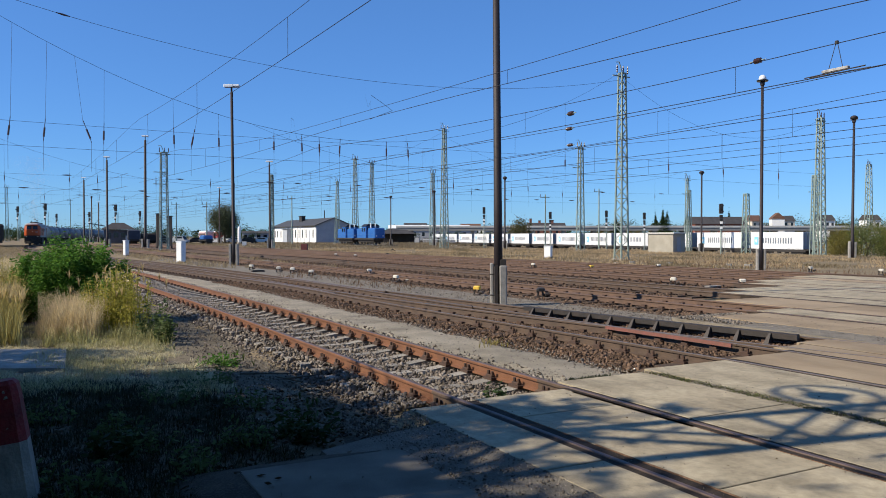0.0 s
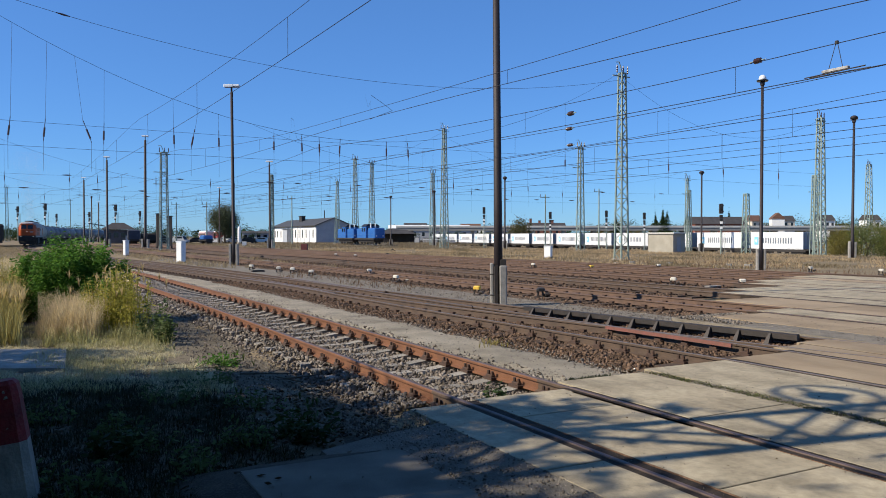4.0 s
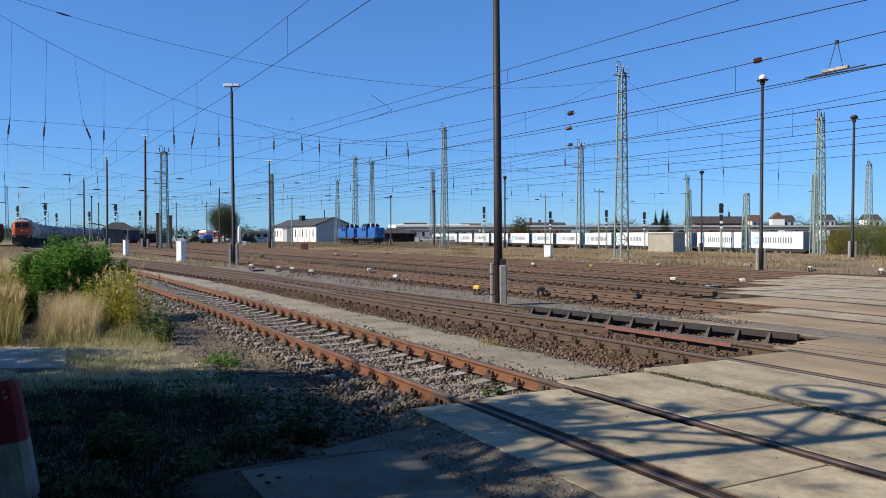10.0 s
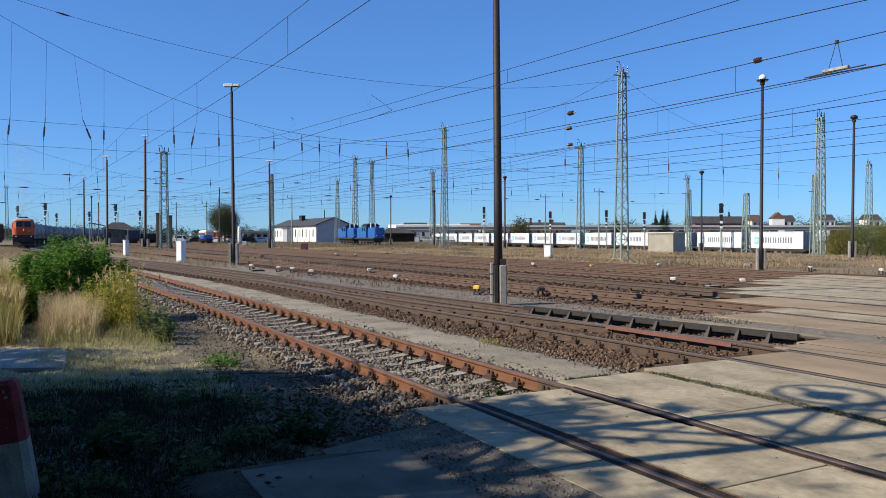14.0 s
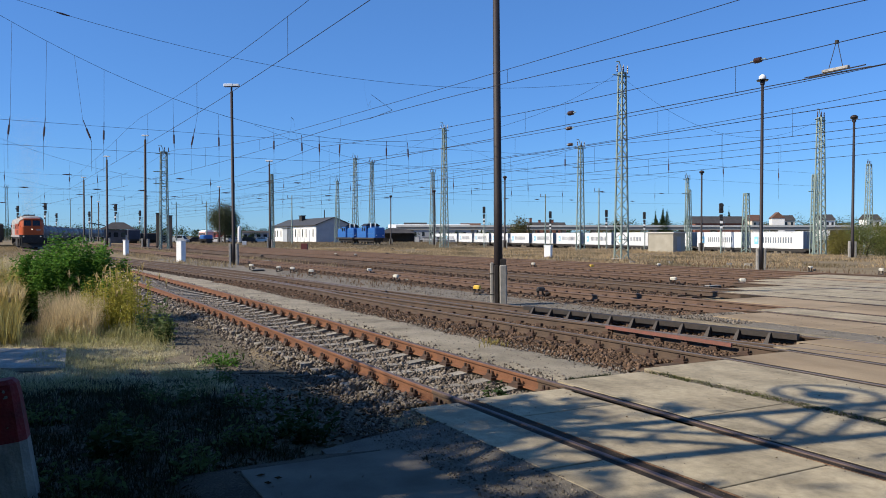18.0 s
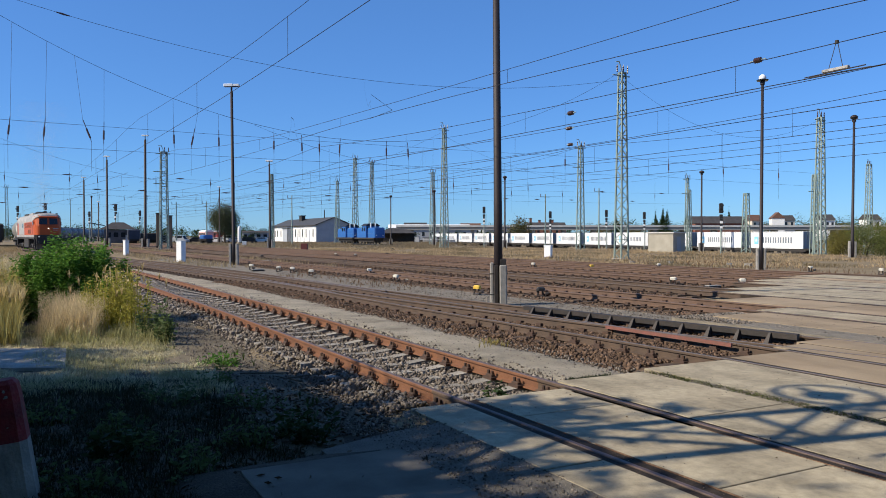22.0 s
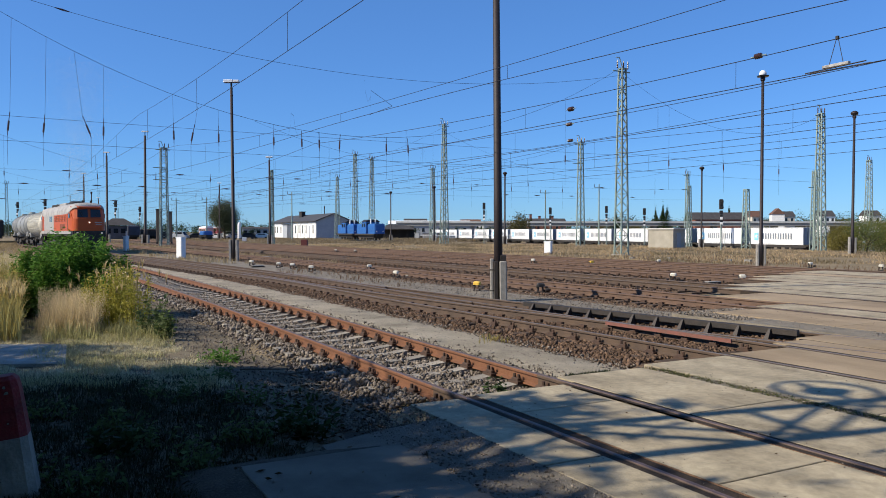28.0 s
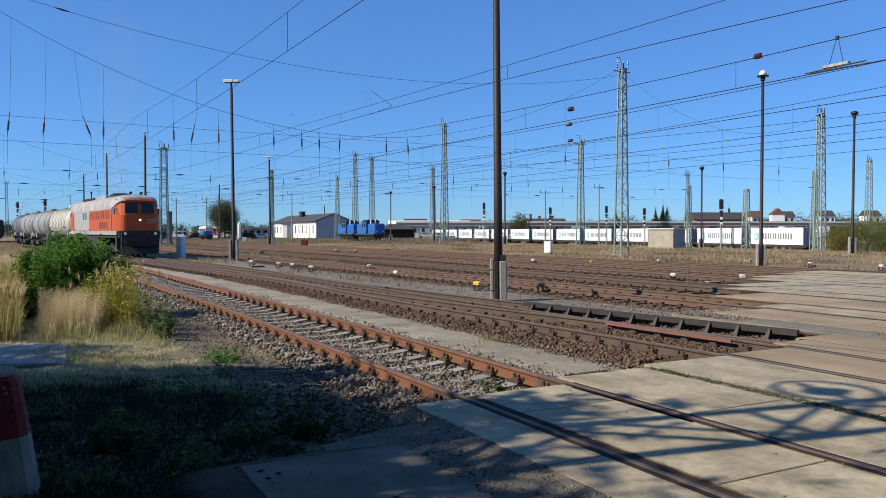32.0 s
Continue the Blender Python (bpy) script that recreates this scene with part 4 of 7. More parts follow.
def make_loco():
    t = thing("diesel_locomotive", "orange and grey six-axle diesel locomotive with lit headlight", "locomotive")
    W, F, Y, S = 1.475, 1.86, 10.05, 3.42
    # lower body, its fronts stop under the windscreens
    ends = [(0, .92), (.06, 1.06), (.2, 1.2), (.45, 1.33), (.8, 1.42), (1.3, W)]     # plan of the rounded nose: back from the front, half width
    ys = [(-Y + a, b) for a, b in ends] + [(Y - a, b) for a, b in reversed(ends)]
    vs, fs = [], []
    for y, w in ys:
        top = 2.94 if abs(y) > Y - .5 else S
        vs += [(-w, y, F), (-w, y, top), (w, y, top), (w, y, F)]
    for k in range(len(ys) - 1):
        fs += [(4 * k + i, 4 * k + (i + 1) % 4, 4 * k + 4 + (i + 1) % 4, 4 * k + 4 + i) for i in range(4)]
    part("body", MB().add(vs, fs + [(0, 1, 2, 3), tuple(len(vs) - 4 + i for i in (3, 2, 1, 0))]), ORANGE, t)
    for s in (1, -1):
        low = [(-1.455, .95), (-1.32, .52), (-1.19, .27), (-1.0, .11), (-.9, .06), (.9, .06), (1.0, .11), (1.19, .27), (1.32, .52), (1.455, .95)]
        cf = [(x, s * (Y - b), 2.9) for x, b in low] + [(x * .95, s * (Y - b - .26), 4.05) for x, b in low]
        part("cab_front", MB().add(cf, [(i, i + 1, i + 11, i + 10) for i in range(9)] + [tuple(range(10)), tuple(range(19, 9, -1)), (9, 0, 10, 19)]), ORANGE, t)
        part("nose_ledge", MB().box(-1.0, 1.0, min(s * (Y - .3), s * (Y + .03)), max(s * (Y - .3), s * (Y + .03)), 2.90, 2.97, c=.015), ORANGE, t)
        for u in (-1, 1):
            a, b = u * .11, u * .97
            ws = part("windscreen", MB().add([(a, s * (Y - .06), 3.06), (b, s * (Y - .07), 3.08), (b * .96, s * (Y - .235), 3.76), (a, s * (Y - .235), 3.8),
                                              (a, s * (Y - .19), 3.06), (b, s * (Y - .20), 3.08), (b * .96, s * (Y - .40), 3.76), (a, s * (Y - .39), 3.8)],
                                             [(0, 1, 2, 3), (7, 6, 5, 4), (0, 4, 5, 1), (1, 5, 6, 2), (2, 6, 7, 3), (3, 7, 4, 0)]), GLASS, t)
            part("wiper", MB().rod((u * .5, s * (Y - .03), 3.1), (u * .75, s * (Y - .12), 3.6), .018, 4), BLACKP, ws)
            part("headlight", MB().rod((u * 1.0, s * (Y + .02), 1.66), (u * 1.0, s * (Y + .1), 1.66), .09, 12), DIMLIGHT if s > 0 else GLASS, t)
            part("buffer", MB().rod((u * .875, s * (Y - .1), 1.06), (u * .875, s * (Y + .25), 1.06), .09, 10).rod((u * .875, s * (Y + .25), 1.06), (u * .875, s * (Y + .32), 1.06), .23, 14), UNDER, t)
            part("step", MB().box(u * 1.2 - .2, u * 1.2 + .2, s * (Y - .5) - .15, s * (Y - .5) + .15, .45, .52), UNDER, t)
            part("cab_side_window", MB().box(u * 1.478 - .008, u * 1.478 + .008, min(s * (Y - 1.65), s * (Y - .95)), max(s * (Y - 1.65), s * (Y - .95)), 3.02, 3.42), GLASS, t)
            part("handrail", MB().rod((u * 1.5, s * (Y - 1.9), 1.9), (u * 1.5, s * (Y - 1.9), 3.0), .02, 5), GALV, t)
            part("step_plate", MB().box(u * 1.3 - .12, u * 1.3 + .12, min(s * (Y - 1.0), s * (Y - .6)), max(s * (Y - 1.0), s * (Y - .6)), .55, 1.5), UNDER, t)
        part("top_headlight", MB().rod((0, s * (Y - .02), 2.6), (0, s * (Y + .05), 2.6), .065, 14), LAMPON if s > 0 else GLASS, t, "bright lit central headlight" if s > 0 else "")
        part("buffer_beam", MB().box(-1.26, 1.26, s * Y - .12, s * Y + .06, .8, F - .03, c=.03), UNDER, t)
        part("plough", MB().add([(-1.2, s * (Y - .3), .82), (1.2, s * (Y - .3), .82), (1.25, s * (Y + .05), .24), (-1.25, s * (Y + .05), .24), (-1.2, s * (Y - .5), .82), (1.2, s * (Y - .5), .82), (1.25, s * (Y - .1), .24), (-1.25, s * (Y - .1), .24)],
                                [(0, 1, 2, 3), (7, 6, 5, 4), (0, 4, 5, 1), (1, 5, 6, 2), (2, 6, 7, 3), (3, 7, 4, 0)]), UNDER, t)
        part("coupling", MB().rod((0, s * (Y + .05), 1.02), (0, s * (Y + .35), .95), .06, 6), UNDER, t)
        part("number_bar", MB().box(-1.05, -.45, s * (Y + .012) - .008, s * (Y + .012) + .008, 2.56, 2.64), LOCOGREY, t)
        part("number_bar", MB().box(-1.0, -.5, s * (Y + .012) - .008, s * (Y + .012) + .008, 2.38, 2.44), LOCOGREY, t)
        part("roof_visor", MB().add([(-1.05, s * (Y - .42), 4.16), (1.05, s * (Y - .42), 4.16), (.9, s * (Y - .02), 3.97), (-.9, s * (Y - .02), 3.97), (-1.05, s * (Y - .42), 4.04), (1.05, s * (Y - .42), 4.04), (.9, s * (Y - .02), 3.88), (-.9, s * (Y - .02), 3.88)], [(0, 1, 2, 3), (7, 6, 5, 4), (0, 4, 5, 1), (1, 5, 6, 2), (2, 6, 7, 3), (3, 7, 4, 0)]), ORANGE, t)
    # roof: grey shoulders, rounded over the cabs, sagging towards the ends
    def sect(y, w, top, sh):
        h = top - sh
        return [(-w, y, sh - .05), (-w, y, sh), (-w * .965, y, sh + h * .35), (-w * .85, y, sh + h * .68), (-w * .5, y, top - h * .08), (0, y, top),
                (w * .5, y, top - h * .08), (w * .85, y, sh + h * .68), (w * .965, y, sh + h * .35), (w, y, sh), (w, y, sh - .05)]
    rows = [(Y - .14, .9, 4.08, 3.98), (Y - .30, 1.1, 4.23, 3.95), (Y - .6, 1.3, 4.35, 3.85), (Y - 1.1, W - .01, 4.42, 3.62), (Y - 2.4, W + .004, 4.45, S), (-Y + 2.4, W + .004, 4.45, S), (-Y + 1.1, W - .01, 4.42, 3.62), (-Y + .6, 1.3, 4.35, 3.85), (-Y + .30, 1.1, 4.23, 3.95), (-Y + .14, .9, 4.08, 3.98)]
    vs, fs = [], []
    for r in rows:
        vs += sect(*r)
    for k in range(len(rows) - 1):
        fs += [(11 * k + i, 11 * k + i + 1, 11 * k + 12 + i, 11 * k + 11 + i) for i in range(10)]
    part("roof", MB().add(vs, fs + [tuple(range(11)), tuple(range(len(vs) - 1, len(vs) - 12, -1))]), ROOFGREY, t, "sooty grey roof", smooth=True)
    # orange cab sides under the roof curve
    for s in (1, -1):
        for u in (-1, 1):
            part("cab_side", MB().add([(u * 1.455, s * (Y - 2.4), S - .02), (u * 1.425, s * (Y - .98), S - .02), (u * 1.36, s * (Y - 1.0), 3.82), (u * 1.44, s * (Y - 1.4), 3.64), (u * 1.3, s * (Y - 2.4), S - .02), (u * 1.25, s * (Y - .98), S - .02), (u * 1.2, s * (Y - 1.0), 3.82), (u * 1.3, s * (Y - 1.4), 3.64)],
                                      [(0, 1, 2, 3), (7, 6, 5, 4), (0, 4, 5, 1), (1, 5, 6, 2), (2, 6, 7, 3), (3, 7, 4, 0)]), ORANGE, t)
    part("exhaust", MB().lathe([(.75, 4.3), (.72, 4.56), (.5, 4.68), (.3, 4.66)], 16, at=(0, 3.9, 0)), BLACKP, t)
    part("roof_fan", MB().lathe([(.95, 4.3), (.95, 4.50), (.8, 4.56)], 20, at=(0, -5.2, 0)), UNDER, t)
    part("roof_fan", MB().lathe([(.95, 4.3), (.95, 4.50), (.8, 4.56)], 20, at=(0, -2.9, 0)), UNDER, t)
    part("roof_hatch", MB().box(-.8, .8, -1.4, 2.6, 4.3, 4.56, c=.06), ROOFGREY, t)
    for u in (-1, 1):
        part("horn", MB().rod((u * .35, Y - 1.5, 4.45), (u * .35, Y - 1.1, 4.52), .06, 8, .1), UNDER, t)
        part("grey_panel", MB().box(u * 1.478 - .006, u * 1.478 + .006, -6.9, -.2, F + .02, S), LOCOGREY, t, "light grey side panel")
        for k in range(2):
            part("side_window", MB().box(u * 1.484 - .008, u * 1.484 + .008, -3.0 + k * 1.0, -2.3 + k * 1.0, 2.75, 3.3), GLASS, t)
        for k in range(8):
            v = part("vent", MB().box(u * 1.484 - .008, u * 1.484 + .008, .35 + k * .86 + .12 * (k // 2), .9 + k * .86 + .12 * (k // 2), 2.72, 3.28), DARKORANGE, t)
            for j in range(3):
                part("louvre", MB().box(u * 1.495 - .006, u * 1.495 + .006, .35 + k * .86 + .12 * (k // 2), .9 + k * .86 + .12 * (k // 2), 2.80 + j * .16, 2.86 + j * .16), ORANGE, v)
        for k in range(4):
            part("grille", MB().box(u * 1.484 - .008, u * 1.484 + .008, 3.7 + k * .78, 4.3 + k * .78, 2.0, 2.5), DARKORANGE, t)
        part("side_skirt", MB().box(u * 1.44 - .04, u * 1.44 + .04, -Y + .4, Y - .4, F - .3, F - .01), ROOFGREY, t)
        part("door", MB().box(u * 1.482 - .006, u * 1.482 + .006, Y - 2.6, Y - 1.95, 1.9, 3.38), ORANGE, t)
        part("cab_door", MB().box(u * 1.482 - .006, u * 1.482 + .006, -Y + 1.95, -Y + 2.6, 1.9, 3.38), ORANGE, t)
    part("underframe", MB().box(-1.35, 1.35, -Y + .1, Y - .1, F - .5, F), UNDER, t)
    part("fuel_tank", MB().box(-1.3, 1.3, -2.3, 2.3, .35, F - .3, c=.1), UNDER, t)
    bogie(t, 6.4, 3, .525)
    bogie(t, -6.4, 3, .525)
    return t


def make_tank(paint, label, ribs):
    t = thing("tank_wagon", label, "tank wagon", "tank wagons of the train")
    R, z0, h = 1.45, 2.62, 5.7
    rows = [(.3, -h), (.85, -h + .1), (1.22, -h + .3), (R, -h + .62), (R, h - .62), (1.22, h - .3), (.85, h - .1), (.3, h)]
    part("tank", MB().lathe(rows, 28, "y", (0, 0, z0)), paint, t, smooth=True)
    for k in range(ribs):
        y = -h + .9 + k * (2 * h - 1.8) / (ribs - 1)
        part("hoop", MB().lathe([(R - .01, y - .07), (R + .05, y - .05), (R + .05, y + .05), (R - .01, y + .07)], 28, "y", (0, 0, z0)), paint, t)
    part("walkway", MB().box(-.35, .35, -3.5, 3.5, z0 + R + .05, z0 + R + .11), GALV, t)
    part("dome_lid", MB().lathe([(.36, z0 + R - .05), (.36, z0 + R + .22), (.3, z0 + R + .28)], 14), paint, t)
    part("underframe", MB().box(-.45, .45, -6.1, 6.1, .85, 1.15), UNDER, t)
    for s in (-1, 1):
        part("saddle", MB().box(-1.15, 1.15, s * 4.3 - .25, s * 4.3 + .25, 1.1, 1.65), LOCOGREY, t)
        part("buffer_beam", MB().box(-1.3, 1.3, s * 6.1 - .1, s * 6.1 + .1, .85, 1.25), UNDER, t)
        part("ladder", MB().rod((-.25, s * 5.9, 1.2), (-.25, s * 5.75, 3.9), .03, 4).rod((.25, s * 5.9, 1.2), (.25, s * 5.75, 3.9), .03, 4), GALV, t)
        for u in (-1, 1):
            part("strut", MB().rod((u * 1.2, s * 6.0, 1.2), (u * .95, s * 5.0, 1.9), .09, 5), LOCOGREY, t)
            part("buffer", MB().rod((u * .875, s * 6.2, 1.06), (u * .875, s * 6.55, 1.06), .1, 8).rod((u * .875, s * 6.55, 1.06), (u * .875, s * 6.62, 1.06), .22, 12), UNDER, t)
        b = part("bogie", MB().box(-1.1, -.95, s * 4.3 - 1.3, s * 4.3 + 1.3, .35, .75, c=.03).box(.95, 1.1, s * 4.3 - 1.3, s * 4.3 + 1.3, .35, .75, c=.03), UNDER, t)
        for k in (-.9, .9):
            w = part("wheelset", MB().lathe([(.46, -.75), (.46, -.62), (.08, -.6), (.08, .6), (.46, .62), (.46, .75)], 16, "x"), UNDER, b, at=pose(0, s * 4.3 + k, .46))
            WHEELS.append((w, s * 4.3 + k, .46))
    return t


loco = make_loco()
TRAIN = [(loco, 10.4, 6.4)]
cream = make_tank(CREAM, "cream tank wagon with many reinforcing hoops", 11)
grey = make_tank(TANKGREY, "light grey tank wagon coupled in the train", 3)
dark = make_tank(TANKDARK, "blue-grey grimy tank wagon coupled in the train", 4)
TRAIN += [(cream, 27.5, 4.3), (grey, 40.8, 4.3), (copy_thing(grey, pose(0, 0, 0)), 54.1, 4.3), (dark, 67.4, 4.3)]
TRAIN += [(copy_thing((dark, dark, grey, dark)[k % 4], pose(0, 0, 0)), 80.7 + 13.3 * k, 4.3) for k in range(13)]


def on_route(s):
    s = min(max(s + ROUTE0, 0), len(ROUTE) - 1.001)
    i = int(s)
    return ROUTE[i].lerp(ROUTE[i + 1], s - i)


def progress(t):
    """How far the train's front buffers have come, in metres."""
    return 3.05 * t + .000593 * t ** 3



shed()


# ---- overhead line ----
def sag(a, b, drop, n=10):
    return [a.lerp(b, i / n) - Vector((0, 0, 4 * drop * (i / n) * (1 - i / n))) for i in range(n + 1)]


def catenary(pts, contact, top, low_at, lo, hi, dip=.7, r=.011, r2=.010):
    """Contact wire, sagging messenger and droppers over one track; low_at: where the messenger hangs lowest."""
    t = thing("overhead_line", "thin dark contact wire hung from a sagging messenger wire", "overhead wire", "overhead lines")
    line = [p for p in pts if lo <= p.x * AL.x + p.y * AL.y <= hi]
    low, high, drops = [], [], []
    for i, p in enumerate(line):
        m = p.x * AL.x + p.y * AL.y
        u = ((m - low_at + 28) % 56) / 56
        low.append(p + Vector((0, 0, contact)))
        high.append(p + Vector((0, 0, top - dip * 4 * u * (1 - u))))
        if i % 9 == 4:
            drops.append(MB().rod(low[-1], high[-1], .006, 4))
    part("contact_wire", MB().cable(low[::2] + [low[-1]], r), WIRE, t)
    part("messenger_wire", MB().cable(high[::3] + [high[-1]], r2), WIRE, t)
    for d in drops:
        part("dropper", d, WIRE, t)
    return t


catenary(T1, 5.62, 6.95, 9, 2, 70, .55, .008, .007)
catenary(T3, 5.55, 7.12, 22, -6, 61, 1.3, .008, .007)
catenary(T4, 5.48, 6.9, 15, -8, 160, .75)
catenary(T5, 5.45, 7.0, 22, -10, 190)
catenary(T6, 5.45, 7.0, 33, -12, 190)
catenary(T7, 5.45, 7.0, 8, -14, 190)
catenary(T8, 5.45, 7.0, 25, -14, 200)
catenary(LINE_A, 5.45, 7.0, 15, 60, 300)


def head_span(a, b, dip, cross, drops, steady=()):
    """A sagging span wire between two masts, cross wires under it, and hangers with insulators."""
    t = thing("head_span", "sagging span wire with hanging insulators across the yard", "overhead wire", "head spans")
    a, b = Vector(a), Vector(b)
    part("span_wire", MB().cable(sag(a, b, dip, 28), .012), WIRE, t)
    for c in cross:
        p, q = Vector((a.x, a.y, c)), Vector((b.x, b.y, c))
        part("cross_wire", MB().cable(sag(p, q, .12, 12), .009), WIRE, t)
    for u, swing in drops:
        p = a.lerp(b, u)
        z = p.z - 4 * dip * u * (1 - u)
        c = cross[0]
        h = part("hanger", MB().rod((p.x, p.y, z), (p.x + swing * .3, p.y, c), .008, 4), WIRE, t)
        e = Vector((p.x + swing * .6, p.y, c - 1.5))
        part("insulator", MB().rod((p.x + swing * .3, p.y, c + .2), (p.x + swing * .42, p.y, c - .3), .022, 5).rod((p.x + swing * .42, p.y, c - .3), (p.x + swing * .56, p.y, c - .85), .055, 7).rod((p.x + swing * .56, p.y, c - .85), (p.x + swing * .6, p.y, c - 1.1), .02, 5), INSUL, t)
        part("hanger", MB().rod((p.x + swing * .6, p.y, c - 1.1), (e.x, e.y, 5.6), .008, 4), WIRE, t)
    for u, c, w in steady:
        p = a.lerp(b, u)
        part("insulator", MB().rod((p.x - w * .8, p.y - w * .4, c), (p.x, p.y, c - .02), .02, 6, .085).rod((p.x, p.y, c - .02), (p.x + w * .8, p.y + w * .4, c), .085, 6, .02), INSUL, t)
    return t


head_span((15.4, 67, 16.0), (-28, 42, 16.2), 7.6, (8.4, 7.0), [(0.122, 0), (0.884, -0.4), (0.855  , 1.6), (0.823, -0.1), (0.744, 0.1), (0.713, -0.8), (0.688, 0.05), (0.615, 0), (0.577, 0.1), (0.552, 0.1), (0.519, -0.2), (0.449, 0), (0.416, 0.2), (0.919, -0.5)])
head_span((.2, 122.3, 18.3), (-58, 88.5, 16.0), 8.5, (9.3, 7.6), [(.03 + .085 * i + .02 * ((i * 7) % 3), .2 * ((i % 3) - 1)) for i in range(11)], steady=[(u / 100, 9.3 - 1.7 * (u % 2), .6) for u in (6, 15, 22, 29, 36, 42, 51, 60, 67, 75, 80, 87, 93)])
head_span((-16.2, 176, 18), (-92, 135, 17), 8.5, (9.6, 7.8), [(.03 + .07 * i + .02 * ((i * 5) % 3), .2 * ((i % 3) - 1)) for i in range(13)], steady=[(u / 100, 9.6 - 1.8 * (u % 2), .75) for u in (5, 12, 19, 24, 30, 37, 43, 50, 56, 63, 70, 77, 85, 92)])
head_span((41.5, 85, 14.6), (15.4, 67, 15.6), 3.5, (8.6, 7.2), [(.25, 0), (.55, .2), (.8, 0)])
head_span((18.7, 105, 13.9), (-20, 82, 13.5), 4.0, (8.5, 7.0), [(.2, .2), (.45, 0), (.7, .2)])
head_span((44.3, 140, 13.6), (.2, 122.3, 17.5), 4.5, (9.3, 7.5), [(.15, 0), (.3, .1), (.55, .2), (.75, 0), (.9, 0)], steady=[(u / 100, 9.3 - 1.5 * (u % 2), .6) for u in (12, 25, 38, 51, 65, 77, 88)])

# a higher taut span with one insulator, and loose jumper loops
high = thing("head_span", "high span wire with a dark insulator across the yard", "overhead wire", "head spans")
ha, hb = Vector((15.4, 67, 15.3)), Vector((-28, 42, 16.2))
hp = sag(ha, hb, 2.9, 30)
part("span_wire", MB().cable(hp, .012), WIRE, high)
part("insulator", MB().rod(hp[26].lerp(hp[25], .22), hp[26], .03, 6, .06).rod(hp[26], hp[26].lerp(hp[27], .22), .06, 6, .03), INSUL, high)
for py, loop in ((55, ((-11.0, 8.5), (-10.8, 9.5), (-10.8, 10.2), (-10.6, 10.0), (-10.5, 9.1), (-10.3, 8.5))), (55, ((-5.2, 10.1), (-5.1, 11.8), (-4.4, 11.3), (-3.6, 10.7), (-5.2, 10.1))), (62, ((-6.3, 14.1), (-6.2, 12.9), (-6.0, 12.1), (-5.8, 12.6))), (70, ((-2.2, 7.4), (-2.0, 8.6), (-1.8, 9.8), (-1.6, 8.8), (-1.5, 7.6)))):
    part("jumper_wire", MB().cable([(px, py, pz) for px, pz in loop], .016), WIRE, high)

# section insulators and a switch section on the near wires
for (x, y, z), dx in (((7.85, 19.3, 6.17), .1), ((3.97, 24, 5.6), .11), ((4.9, 30, 5.96), .14), ((5.6, 34, 5.8), .14)):
    t = thing("section_insulator", "dark ribbed insulator with pale end fittings on a wire", "insulator", "section insulators", at=pose(x, y, z, 0, 0, 118))
    part("core", MB().lathe([(.03, -dx), (.07, -dx * .8), (.045, -dx * .5), (.075, -dx * .2), (.045, 0), (.075, dx * .3), (.045, dx * .6), (.07, dx * .9), (.03, dx)], 10, "x"), INSUL, t)
    for s in (-1, 1):
        part("end_fitting", MB().rod((s * dx, 0, 0), (s * (dx + .14), 0, 0), .013, 6), GALV, t)
sw = thing("overhead_section_switch", "grey wire section insulator hung from a messenger wire", "insulator", at=pose(8.92, 17.55, 5.5, 0, 0, 118))
part("skid", MB().rod((-.75, -.09, 0), (.75, -.09, .02), .015, 5), BLACKSTEEL, sw)
part("skid", MB().rod((-.75, .09, .02), (.75, .09, 0), .015, 5), BLACKSTEEL, sw)
part("beam", MB().box(-.3, .35, -.05, .05, .05, .11, c=.01), ROOFGREY, sw)
part("hanger", MB().rod((-.15, 0, .1), (-.02, 0, .68), .008, 4), WIRE, sw)
part("hanger", MB().rod((.2, 0, .1), (.02, 0, .68), .008, 4), WIRE, sw)
part("clamp", MB().box(-.035, .035, -.03, .03, .65, .73, c=.008), UNDER, sw)


# ---- plants ----
def leaf_mat(name, a, b, trans=.3):
    m = mat(name, a, b, 2.5, .6, fine=14, island=.35, spec=.12)
    nt = m.node_tree
    bs, out = nt.nodes["Principled BSDF"], nt.nodes["Material Output"]
    tl, mx = nt.nodes.new("ShaderNodeBsdfTranslucent"), nt.nodes.new("ShaderNodeMixShader")
    nt.links.new(bs.inputs["Base Color"].links[0].from_socket, tl.inputs["Color"])
    mx.inputs["Fac"].default_value = trans
    nt.links.new(bs.outputs[0], mx.inputs[1])
    nt.links.new(tl.outputs[0], mx.inputs[2])
    nt.links.new(mx.outputs[0], out.inputs["Surface"])
    return m


LEAF = leaf_mat("green_leaf", (.14, .29, .045), (.095, .205, .032), .5)
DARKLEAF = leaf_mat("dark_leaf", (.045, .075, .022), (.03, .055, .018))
MIDLEAF = leaf_mat("weed_leaf", (.13, .17, .06), (.09, .13, .045), .45)
GOLD = leaf_mat("goldenrod_leaf", (.48, .43, .085), (.36, .35, .07), .5)
STRAW = leaf_mat("straw_grass", (.66, .54, .32), (.56, .45, .255), .5)
MEADOW = leaf_mat("meadow_straw", (.58, .43, .25), (.48, .355, .20), .5)
DRYGREEN = leaf_mat("dry_green_grass", (.47, .44, .20), (.37, .35, .15), .45)
# blade colour lowered to near black: tree shade is put into it
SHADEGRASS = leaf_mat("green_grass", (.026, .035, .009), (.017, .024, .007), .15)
PALETAN = leaf_mat("tan_dry_grass", (.64, .52, .31), (.54, .43, .25), .5)
